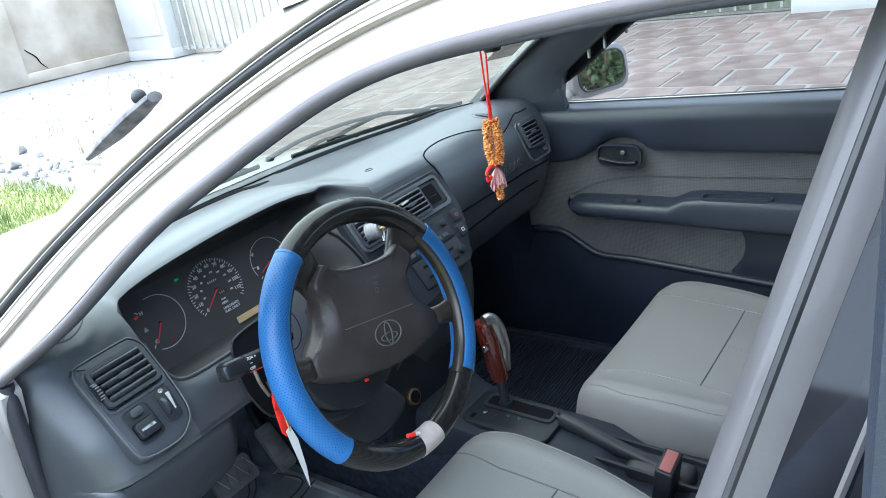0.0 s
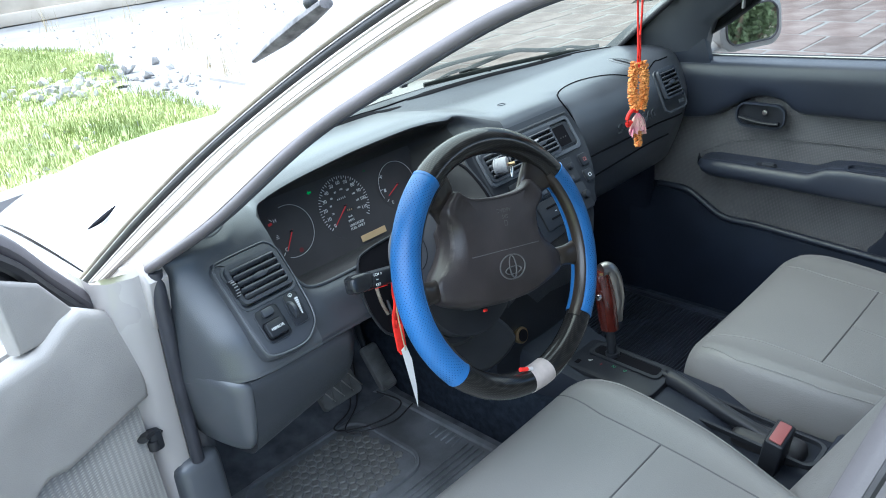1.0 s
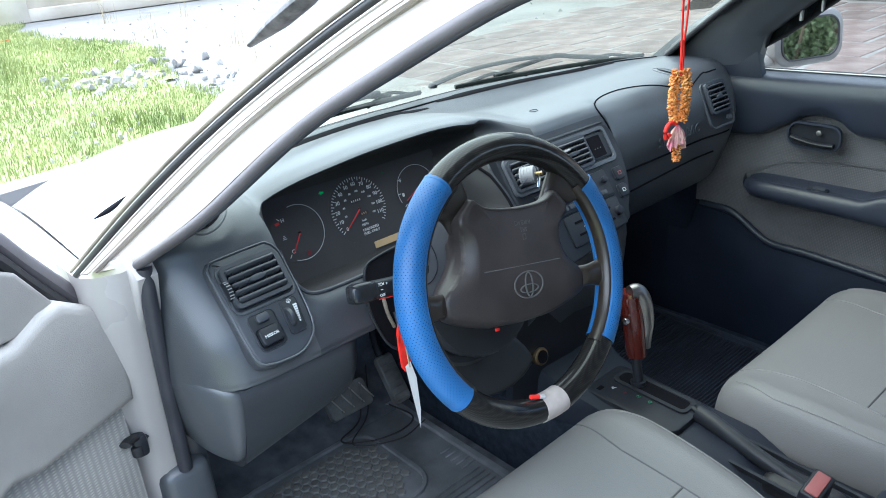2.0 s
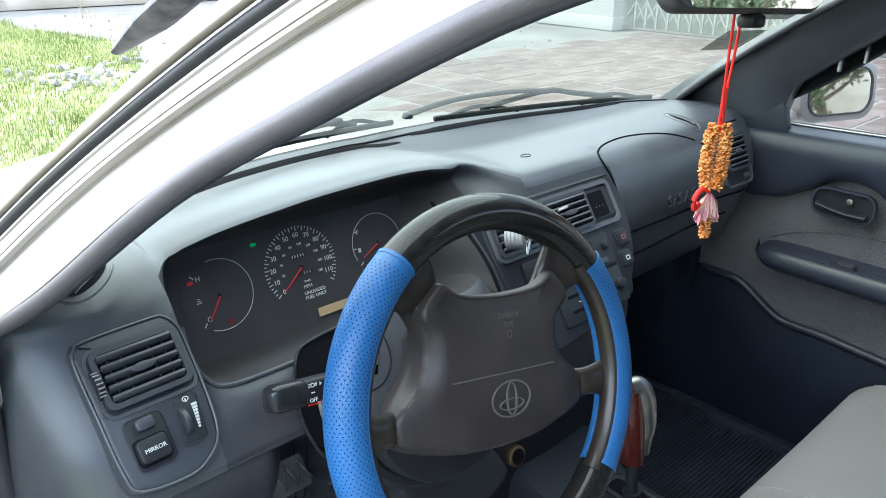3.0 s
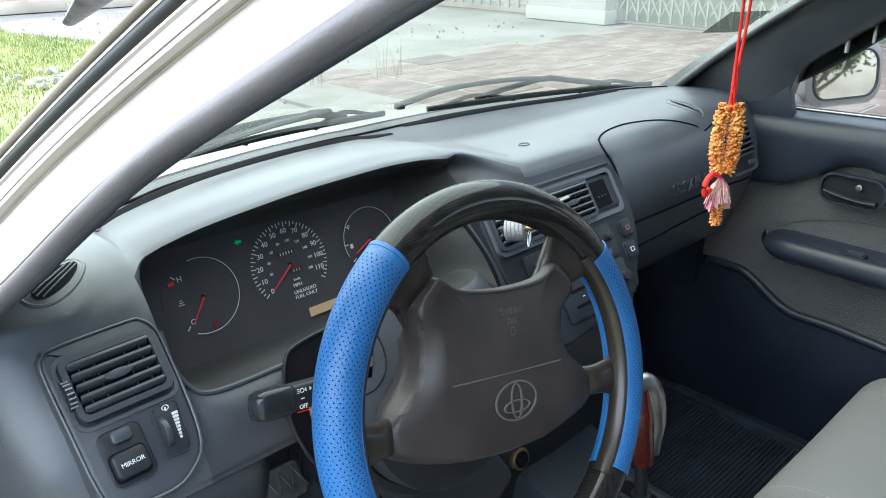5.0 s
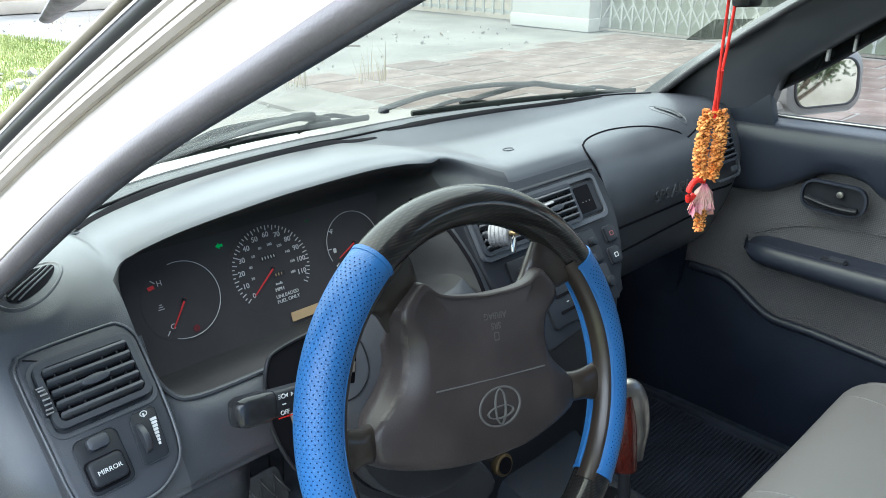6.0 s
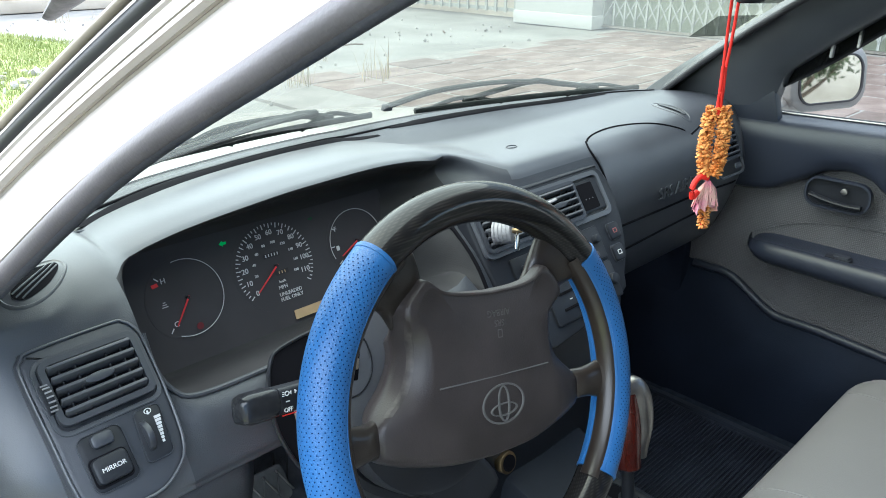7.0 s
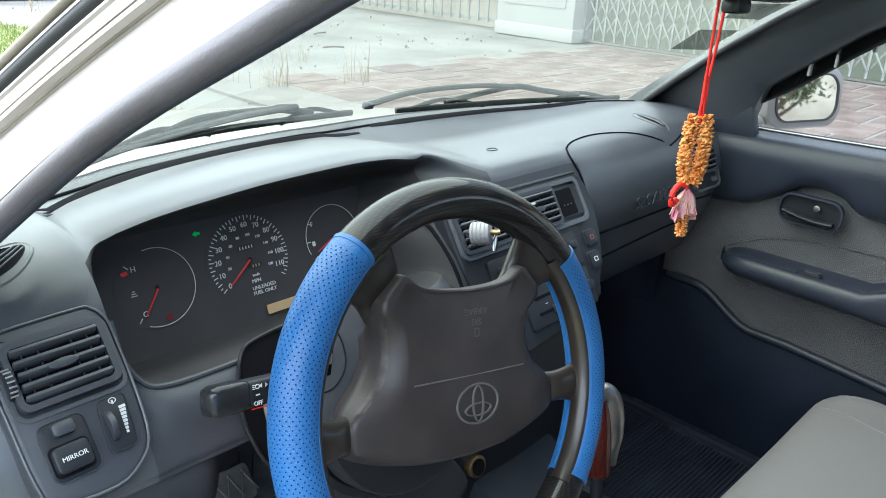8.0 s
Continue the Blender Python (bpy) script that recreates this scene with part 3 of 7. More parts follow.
# tail, nose and wheels of the body
rows = []
for t in np.linspace(0, 1, 9):
    y, z, w = -1.46 - 0.44 * t, 1.325 - 0.375 * t, 0.545 + 0.075 * t
    rows.append([(x * w, y - 0.05 * (1 - x * x), z + 0.03 * (1 - x * x) * (1 - t)) for x in np.linspace(-1, 1, 11)])
part("rear_window", grid(rows), M_TINT, car, "dark tinted rear window")
rows = [[(x * 0.66, y - 0.05 * (1 - x * x), z - 0.02 * x * x) for x in np.linspace(-1, 1, 11)] for y, z in ((-1.88, 0.955), (-2.0, 0.965), (-2.25, 0.95), (-2.34, 0.93), (-2.37, 0.88), (-2.36, 0.70))]
part("trunk_lid", grid(rows), M_WHITE, car)
part("rear_bumper", lump([[(x, -2.36 - 0.07 * (1 - abs(x) ** 3) + d, z) for d, z in ((0.06, 0.70), (-0.01, 0.68), (-0.03, 0.58), (-0.02, 0.46), (0.06, 0.42))] for x in (-0.80, -0.6, -0.3, 0, 0.3, 0.6, 0.80)], 3, 3), M_WHITE, car)
part("front_bumper", lump([[(x, 1.72 + 0.10 * (1 - (x / 0.8) ** 2) + d, z) for d, z in ((-0.08, 0.66), (0.0, 0.64), (0.03, 0.54), (0.02, 0.42), (-0.06, 0.36))] for x in (-0.74, -0.55, -0.3, 0, 0.3, 0.55, 0.74)], 3, 3), M_WHITE, car)
part("grille", box((0, 1.73, 0.64), (0.70, 0.04, 0.06), 0.012), M_BLACK, car)
for s in (-1, 1):
    part("headlight", box((s * 0.50, 1.66, 0.585), (0.26, 0.10, 0.09), 0.03, 3), M_LENS, car)
    part("tail_light", box((s * 0.68, -2.34, 0.80), (0.16, 0.06, 0.16), 0.02, 3), M_BUCKLE, car)
    rows = []
    for y in np.linspace(-1.32, -2.36, 12):
        k = max(0.0, (-1.9 - y) / 0.5)
        rows.append([(s * (a - 0.07 * k * k), y, z) for a, z in ((0.64, 0.955), (0.70, 0.94), (0.765, 0.86), (0.795, 0.72), (0.79, 0.50), (0.76, 0.34))])
    part("quarter_panel", grid(rows), M_WHITE, car)
    part("c_pillar", grid([[(s * side(z) * (1 - 0.02 * q), -1.22 - 0.36 * q - 0.42 * (1.32 - z) / 0.38 * q, z) for z in np.linspace(1.32, 0.94, 6)] for q in (0, 0.4, 0.75, 1.0)]), M_WHITE, car)
    for y in (1.16, -1.42):
        m = Matrix.Translation((s * 0.70, y, 0.29)) @ Matrix.Rotation(radians(90 * s), 4, "Y")
        tyre = part("wheel", move(grid([[(r * math.cos(a), r * math.sin(a), z) for a in np.linspace(0, 2 * math.pi, 37)[:-1]] for r, z in ((0.19, -0.08), (0.25, -0.088), (0.283, -0.07), (0.29, 0), (0.283, 0.07), (0.25, 0.088), (0.19, 0.08))], True), m), M_RUBBER, car, "black road tyre")
        part("rim", cyl(0.192, 0.180, 0.05, 28, m @ Matrix.Translation((0, 0, 0.02)), 0.01), M_STEEL, tyre, "worn metal rim")
part("rear_door_skin", box((0.735, -1.06, 0.60), (0.06, 0.50, 0.58), 0.02), M_WHITE, car)

# ---- closed rear door ----
rear = thing("rear_door", (-0.72, -0.6, 0.3), "closed rear door with dark tinted glass", "car door")


def rear_line(dx, dy, z0=0.84, z1=1.32, n=9):
    return [Vector((-0.572 + 0.38 * (z - 1.1) + dx, -0.540 - 0.256 * (z - 1.1) + dy, z)) for z in np.linspace(z0, z1, n)]


part("window_frame", grid([rear_line(*d) for d in ((0.020, -0.034), (0.004, -0.006), (0.0, 0.0), (-0.003, -0.0005), (-0.013, -0.0085), (-0.0165, -0.0125), (-0.0175, -0.020), (-0.012, -0.04))]), M_BAR, rear, "grey painted door frame", 50)
part("glass_run", tube(rear_line(-0.0145, -0.019), 0.004, 8), M_RUBBER, rear)
part("glass", grid([rear_line(-0.010 - 0.032 * k, -0.021 - 0.67 * k, 0.84, 1.30, 8) for k in (0, 0.35, 0.7, 1.0)]), M_TINT, rear, "dark tinted window pane")
part("glass_strip", tube(rear_line(-0.030, -0.075), 0.0028, 6), M_BAR, rear, "thin pale window strip")
part("skin", box((-0.735, -0.97, 0.60), (0.06, 0.68, 0.58), 0.02), M_WHITE, rear)

# ---- dashboard ----
dash = thing("dashboard", (0, 0.4, 0.6), "dark charcoal moulded plastic dashboard", "dashboard")
KNEE = [(0.211, 0.768), (0.207, 0.752), (0.216, 0.746), (0.30, 0.748)]


def lip(e, y0, k=1.0, edge=0.818, hold=0.0):
    """Section through the gauges: a low hood with its lip at the height e, then a recess k of its full depth, whose floor ends at the height edge."""
    deep = [(0.351, e), (0.404, 0.914), (0.397, 0.85), (0.366, 0.778)]
    flush = [(0.309, 0.928), (0.296, 0.905), (0.282, 0.885), (0.245 + 0.62 * (edge + 0.022 - 0.82), edge + 0.022)]
    inner = [(a + (c - a) * q, b + (d - b) * q) for (a, b), (c, d), q in zip(flush, deep, (max(k, hold), max(k, 0.85 * hold), k, k))]
    return [(y0, 0.926), (y0 - 0.06, 0.929 + 0.15 * (e - 0.93)), (0.455, e + 0.0055), (0.400, e + 0.0120), (0.368 - 0.020 * (1 - k), e + 0.0100), *inner, (0.241 + 0.62 * (edge - 0.818), edge), *KNEE]


FASC = [(0.49, 0.925), (0.44, 0.934), (0.37, 0.937), (0.325, 0.931), (0.30, 0.918), (0.292, 0.902), (0.281, 0.885), (0.262, 0.857), (0.238, 0.825), (0.222, 0.80), *KNEE]


def end_of(k, far, sink):
    """The fascia's section rolled forward towards the door: k of the way to the depth far."""
    return [(y + (far + 0.12 * (0.9 - z) - y) * k if z < 0.93 and j > 2 else y - (y - 0.36) * k * 0.75, z - sink) for j, (y, z) in enumerate(FASC)]


STATIONS = [
    (-0.709, end_of(1.0, 0.345, 0.022)),
    (-0.704, end_of(0.70, 0.345, 0.014)),
    (-0.692, end_of(0.40, 0.345, 0.007)),
    (-0.672, end_of(0.17, 0.345, 0.002)),
    (-0.645, end_of(0.03, 0.345, 0.0)),
    (-0.60, FASC),
    (-0.572, [(0.515, 0.928), (0.455, 0.935), (0.405, 0.939), (0.352, 0.9385), (0.320, 0.931), (0.299, 0.913), (0.284, 0.890), (0.264, 0.86), (0.240, 0.825), (0.222, 0.80), *KNEE]),
    (-0.548, [(0.53, 0.930), (0.470, 0.936), (0.412, 0.940), (0.366, 0.9405), (0.328, 0.933), (0.304, 0.917), (0.287, 0.894), (0.265, 0.86), (0.241, 0.825), (0.222, 0.80), *KNEE]),
    (-0.534, [(0.535, 0.931), (0.475, 0.936), (0.418, 0.941), (0.374, 0.942), (0.336, 0.935), (0.312, 0.921), (0.295, 0.905), (0.281, 0.885), (0.268, 0.864), (0.257, 0.846), *KNEE]),
    (-0.522, lip(0.924, 0.538, 0.5, 0.828)), (-0.508, lip(0.926, 0.54, 0.93, 0.820)),
    (-0.490, lip(0.930, 0.545)), (-0.45, lip(0.937, 0.565)), (-0.39, lip(0.943, 0.59)), (-0.30, lip(0.949, 0.61)),
    (-0.20, lip(0.951, 0.625)), (-0.140, lip(0.948, 0.63)), (-0.115, lip(0.946, 0.632, 0.93, 0.820)), (-0.097, lip(0.944, 0.632, 0.5, 0.826, 0.9)),
    (-0.078, [(0.633, 0.925), (0.565, 0.930), (0.45, 0.945), (0.392, 0.9520), (0.364, 0.9515), (0.350, 0.945), (0.366, 0.921), (0.312, 0.886), (0.252, 0.838), (0.218, 0.785), (0.198, 0.745), (0.192, 0.70), (0.205, 0.62), (0.26, 0.53)]),
    (-0.056, [(0.633, 0.925), (0.55, 0.930), (0.45, 0.942), (0.388, 0.9480), (0.358, 0.9470), (0.345, 0.941), (0.346, 0.919), (0.296, 0.885), (0.248, 0.833), (0.216, 0.78), (0.198, 0.745), (0.192, 0.70), (0.205, 0.62), (0.26, 0.53)]),
    (-0.030, [(0.634, 0.925), (0.55, 0.929), (0.46, 0.938), (0.38, 0.9420), (0.345, 0.9400), (0.326, 0.931), (0.311, 0.910), (0.275, 0.872), (0.240, 0.823), (0.213, 0.78), (0.192, 0.745), (0.186, 0.70), (0.20, 0.60), (0.24, 0.50)]),
    (0.010, [(0.634, 0.925), (0.55, 0.929), (0.46, 0.936), (0.38, 0.934), (0.318, 0.930), (0.299, 0.918), (0.288, 0.90), (0.264, 0.86), (0.238, 0.82), (0.213, 0.78), (0.192, 0.745), (0.186, 0.70), (0.20, 0.60), (0.24, 0.50)]),
    (0.10, [(0.632, 0.925), (0.55, 0.929), (0.46, 0.9335), (0.38, 0.932), (0.318, 0.929), (0.299, 0.918), (0.288, 0.90), (0.264, 0.86), (0.238, 0.82), (0.213, 0.78), (0.192, 0.745), (0.186, 0.70), (0.20, 0.60), (0.24, 0.50)]),
    (0.185, [(0.625, 0.925), (0.55, 0.929), (0.46, 0.9335), (0.38, 0.932), (0.320, 0.928), (0.299, 0.918), (0.288, 0.90), (0.264, 0.86), (0.238, 0.82), (0.213, 0.78), (0.192, 0.745), (0.186, 0.70), (0.20, 0.60), (0.24, 0.50)]),
    (0.222, [(0.62, 0.925), (0.55, 0.929), (0.46, 0.9335), (0.38, 0.932), (0.327, 0.927), (0.302, 0.915), (0.285, 0.895), (0.272, 0.86), (0.268, 0.82), (0.274, 0.785), (0.285, 0.74), (0.30, 0.69), (0.33, 0.64), (0.42, 0.60)]),
    (0.35, [(0.59, 0.925), (0.53, 0.929), (0.45, 0.934), (0.38, 0.932), (0.327, 0.926), (0.302, 0.912), (0.283, 0.889), (0.270, 0.855), (0.266, 0.82), (0.274, 0.783), (0.285, 0.74), (0.30, 0.69), (0.33, 0.64), (0.42, 0.60)]),
    (0.52, [(0.53, 0.930), (0.48, 0.935), (0.42, 0.936), (0.37, 0.933), (0.325, 0.925), (0.301, 0.909), (0.284, 0.886), (0.272, 0.855), (0.268, 0.82), (0.275, 0.783), (0.286, 0.74), (0.30, 0.69), (0.33, 0.64), (0.42, 0.60)]),
    (0.625, [(0.48, 0.925), (0.43, 0.934), (0.37, 0.936), (0.325, 0.930), (0.303, 0.916), (0.293, 0.902), (0.282, 0.885), (0.269, 0.855), (0.262, 0.82), (0.266, 0.785), (0.28, 0.74), (0.30, 0.69), (0.33, 0.64), (0.42, 0.60)]),
    (0.665, [(0.44, 0.918), (0.41, 0.928), (0.365, 0.931), (0.328, 0.925), (0.308, 0.912), (0.299, 0.899), (0.288, 0.883), (0.275, 0.854), (0.269, 0.82), (0.273, 0.785), (0.286, 0.74), (0.305, 0.69), (0.333, 0.64), (0.42, 0.60)]),
    (0.690, [(0.42, 0.908), (0.39, 0.919), (0.36, 0.922), (0.332, 0.916), (0.315, 0.905), (0.307, 0.893), (0.298, 0.878), (0.287, 0.851), (0.282, 0.82), (0.286, 0.785), (0.298, 0.74), (0.315, 0.69), (0.35, 0.64), (0.42, 0.60)]),
    (0.702, [(0.40, 0.89), (0.385, 0.898), (0.372, 0.90), (0.362, 0.895), (0.357, 0.886), (0.353, 0.877), (0.35, 0.865), (0.347, 0.84), (0.345, 0.815), (0.347, 0.78), (0.352, 0.735), (0.36, 0.69), (0.37, 0.64), (0.42, 0.60)]),
]
lines = [glide([(x, y, z) for y, z in prof], 5) for x, prof in STATIONS]
xs_st = [x for x, prof in STATIONS]


def slope(a, b, c, ha, hb):
    """A slope that never overshoots between three stations."""
    da, db = (b - a) / ha, (c - b) / hb
    return 0.0 if da * db <= 0 else 2 * da * db / (da + db)


mesh_rows = []
for i in range(len(lines) - 1):
    h = xs_st[i + 1] - xs_st[i]
    n = max(2, int(h / 0.010))
    for k in range(n):
        t = k / n
        row = []
        for j in range(len(lines[0])):
            q = []
            for ax in (1, 2):
                b, c = lines[i][j][ax], lines[i + 1][j][ax]
                m0 = slope(lines[i - 1][j][ax], b, c, xs_st[i] - xs_st[i - 1], h) if i > 0 else (c - b) / h
                m1 = slope(b, c, lines[i + 2][j][ax], h, xs_st[i + 2] - xs_st[i + 1]) if i + 2 < len(lines) else (c - b) / h
                q.append((2 * t ** 3 - 3 * t * t + 1) * b + (t ** 3 - 2 * t * t + t) * h * m0 + (3 * t * t - 2 * t ** 3) * c + (t ** 3 - t * t) * h * m1)
            row.append(Vector((xs_st[i] + h * t, q[0], q[1])))
        mesh_rows.append(row)
mesh_rows.append(lines[-1])
# the gauges' corner and the stack's edge both swing inward towards their foot
for row in mesh_rows:
    for q in row:
        if q.y < 0.33 or q.z < 0.90:
            w = np.interp(q.x, (-0.21, -0.15, -0.07, -0.02), (0, 1, 1, 0))
            v = np.interp(q.x, (0.08, 0.17, 0.23, 0.33), (0, 1, 1, 0))
            q.x -= w * np.interp(q.z, (0.76, 0.86, 0.90, 0.93), (0.042, 0.042, 0.020, 0)) + v * np.interp(q.z, (0.70, 0.74, 0.78, 0.81, 0.863, 0.90, 0.925), (0.055, 0.055, 0.032, 0.014, 0.008, 0.012, 0.018))
DASH_ROWS = mesh_rows
in_gauges = [-0.535 < r[0].x < -0.0775 for r in mesh_rows]
skin = bmesh.new()
recess = bmesh.new()
for i in range(len(mesh_rows) - 1):
    dark = in_gauges[i] and in_gauges[i + 1]
    for j in range(len(mesh_rows[0]) - 1):
        b = recess if dark and 24 <= j < 45 else skin
        q = b.faces.new([b.verts.new(q) for q in (mesh_rows[i][j], mesh_rows[i][j + 1], mesh_rows[i + 1][j + 1], mesh_rows[i + 1][j])])
        q.material_index = 1 if b is skin and -0.536 < mesh_rows[i][0].x < 0.20 and j >= (24 if mesh_rows[i][0].x < 0.0 else 28) else 0
for b in (skin, recess):
    bmesh.ops.remove_doubles(b, verts=b.verts, dist=1e-6)
shell = part("shell", skin, M_DASH, dash, sharp=70)
shell.data.materials.append(M_FASC)
part("gauge_recess", recess, M_RECESS, dash, "matt gauge recess with its shade put in the colour", 70)


def bolster(x0, x1, round0, round1, drop=0.0):
    """A rolled knee panel under the fascia, its ends turned forward."""
    prof = glide([(0.300, 0.7455), (0.222, 0.7452), (0.2115, 0.7425), (0.209, 0.724), (0.216, 0.692), (0.229, 0.668), (0.255, 0.648), (0.33, 0.636)], 4)
    rows = []
    for t in np.linspace(0, 1, 41):
        x = x0 + (x1 - x0) * t
        a = max(0.0, 1 - (x - x0) / round0) if round0 else 0
        b = max(0.0, 1 - (x1 - x) / round1) if round1 else 0
        f = 1 - math.sqrt(max(0.0, 1 - max(a, b) ** 2))
        rows.append([Vector((x, p.x + (0.33 - p.x) * f, 0.70 + (p.y - 0.70) * (1 - 0.35 * f * (b > a)) * (1 + drop * (1 - t) * (p.y < 0.70)))) for p in prof])
    return part("knee_bolster", grid(rows), M_FASC, dash, "dark rolled knee panel", 70)


bolster(-0.655, -0.440, 0, 0.05, 0.85)
rows = []
for t in np.linspace(0, 1, 16):
    a = t * math.pi / 2
    x, y, zt, zb = -0.652 - 0.052 * math.sin(a), 0.219 + 0.155 * (1 - math.cos(a)), 0.742 + 0.030 * t, 0.610 - 0.024 * t
    rows.append([Vector((x - math.sin(a) * g, y - math.cos(a) * g, zt + (zb - zt) * v)) for v, g in ((-0.04, -0.022), (0, -0.003), (0.10, 0.003), (0.30, 0.0), (0.55, -0.007), (0.8, -0.019), (0.95, -0.034), (1.05, -0.07))])
part("knee_end", grid([glide(r, 3) for r in rows]), M_DASH, dash, "rolled end of the knee panel", 70)
bolster(-0.275, -0.135, 0.04, 0)


def dash_at(x, z=None, y=None):
    """The point of the dashboard's skin at x, by its height on the rear face (z) or its depth on the top (y)."""
    row = min(DASH_ROWS, key=lambda r: abs(min(r, key=lambda q: abs(q.z - z) if z else abs(q.y - y)).x - x))
    best = None
    for j in range(len(row) - 1):
        a, b = row[j], row[j + 1]
        if y is not None and j < 5 * 6 and (a.y - y) * (b.y - y) <= 0:
            u = (y - a.y) / (b.y - a.y) if abs(b.y - a.y) > 1e-9 else 0
            return Vector((x, y, a.z + (b.z - a.z) * u))
        if z is not None and j > 5 * 4 and (a.z - z) * (b.z - z) <= 0:
            u = (z - a.z) / (b.z - a.z) if abs(b.z - a.z) > 1e-9 else 0
            best = Vector((x, a.y + (b.y - a.y) * u, z))
            return best
    return Vector((x, 0.27, z if z else 0.93))


# ---- steering wheel ----
WC = (-0.3339, 0.0257, 0.8433)
RIM = 0.1718
GRIPS = ((-136.8, -40.8), (48.4, 127.7))
WHEEL = face(WC, (0.99977, -0.0215, 0), (0.0069, math.sin(radians(18.7)), math.cos(radians(18.7)))) @ Matrix.Rotation(radians(-10.8), 4, "Z")
wheel = thing("steering_wheel", WC, "four-spoke steering wheel with blue and carbon-look cover", "steering wheel")


def on_rim(a, c, g, r=RIM):
    """A point of the rim: a from the top, clockwise for the driver; c round the tube, from the outside over the front."""
    a, c = radians(a), radians(c)
    return WHEEL @ Vector(((r + g * math.cos(c)) * math.sin(a), (r + g * math.cos(c)) * math.cos(a), g * 1.05 * math.sin(c)))


def arc(a0, a1, tube_r=0.0180, n=36, soft_end=False):
    """A stretch of the rim between two angles, its ends rolled in where soft_end."""
    rows = []
    for i in range(n + 1):
        a = a0 + (a1 - a0) * i / n
        g = tube_r
        if soft_end:
            d = min(abs(a - a0), abs(a1 - a))
            g = tube_r - 0.0012 * max(0.0, 1 - d / 1.2) ** 2
        rows.append([on_rim(a, 18 * k, g) for k in range(20)])
    return grid(rows, True, True)


for a0, a1 in GRIPS:
    part("blue_grip", arc(a0, a1, 0.0191, 110, True), M_BLUE, wheel, "perforated blue leatherette grip")
part("rim_top", arc(-40.6, 48.2, 0.0182), M_GLOSSB, wheel, "glossy carbon-look rim cover")
part("rim_bottom", arc(127.9, 223.0, 0.0182), M_GLOSSB, wheel, "glossy carbon-look rim cover")


def lining(a0, a1, c0=130, c1=190, tube_r=0.0191, n=48):
    """The bare inner band of the rim between the two edges of the cover."""
    rows = []
    for i in range(n + 1):
        row = []
        for k in range(11):
            g = tube_r * (0.97 if k in (0, 10) else 1.02 + 0.05 * math.sin(math.pi * k / 10))
            row.append(on_rim(a0 + (a1 - a0) * i / n, c0 + (c1 - c0) * k / 10, g))
        rows.append(row)
    return grid(rows)


part("rim_lining", lining(-139, -37), M_SPOKE, wheel, "worn dark inner rim")
part("rim_lining", lining(45, 131), M_SPOKE, wheel, "worn dark inner rim")
part("tag", arc(165.2, 178.6, 0.0187, 8), M_STICKER, wheel, "faded pale sticker")

# half of the airbag cover from its top to its foot: outer edge, shoulder and face of each station
HALF = [
    ((0, 0.0938), (0, 0.0925), (0, 0.0895)), ((0.034, 0.0958), (0.033, 0.0945), (0.0325, 0.0910)), ((0.056, 0.1010), (0.0545, 0.0990), (0.0525, 0.0945)),
    ((0.0715, 0.1115), (0.0700, 0.1085), (0.0655, 0.1000)), ((0.083, 0.1045), (0.0800, 0.1015), (0.0735, 0.0940)), ((0.0945, 0.0935), (0.0900, 0.0905), (0.0785, 0.0850)),
    ((0.0985, 0.0825), (0.0910, 0.0795), (0.0765, 0.0760)), ((0.0940, 0.069), (0.0855, 0.067), (0.0715, 0.064)), ((0.0905, 0.052), (0.0830, 0.051), (0.0690, 0.050)),
    ((0.0935, 0.036), (0.0845, 0.036), (0.0690, 0.034)), ((0.1040, 0.018), (0.0935, 0.018), (0.0705, 0.018)), ((0.1185, 0.002), (0.111, 0.003), (0.0755, 0.004)),
    ((0.1235, -0.008), (0.1195, -0.007), (0.0785, -0.009)), ((0.1235, -0.022), (0.1195, -0.021), (0.079, -0.022)), ((0.119, -0.0345), (0.114, -0.032), (0.075, -0.032)),
    ((0.090, -0.0465), (0.086, -0.043), (0.060, -0.040)), ((0.048, -0.0555), (0.046, -0.052), (0.034, -0.0465)), ((0, -0.0585), (0, -0.055), (0, -0.048)),
]
RINGS = [[(p.x, p.y) for p in glide([(*h[k], 0) for h in HALF], 4)] for k in range(3)]


def pad_row(a, b, t, z, k=1.0, side_only=None):
    """A line round the cover, t of the way between two of its rings, shrunk by k."""
    right = [(x0 + (x1 - x0) * t, y0 + (y1 - y0) * t) for (x0, y0), (x1, y1) in zip(RINGS[a], RINGS[b])]
    line = right if side_only else right + [(-x, y) for x, y in reversed(right[1:-1])]
    rise = [0.0120 * max(0.0, min(1.0, (y - 0.062) / 0.018)) * (0 if (a, b) == (2, 2) else 1 - t if a == 1 else 1) for x, y in line]
    sole = [-0.06 + 0.058 * max(0.0, min(1.0, (y - 0.055) / 0.034)) for x, y in line]
    return [WHEEL @ Vector((x * k * (side_only or 1), 0.02 + (y - 0.02) * k, max(z + h, g))) for (x, y), h, g in zip(line, rise, sole)]


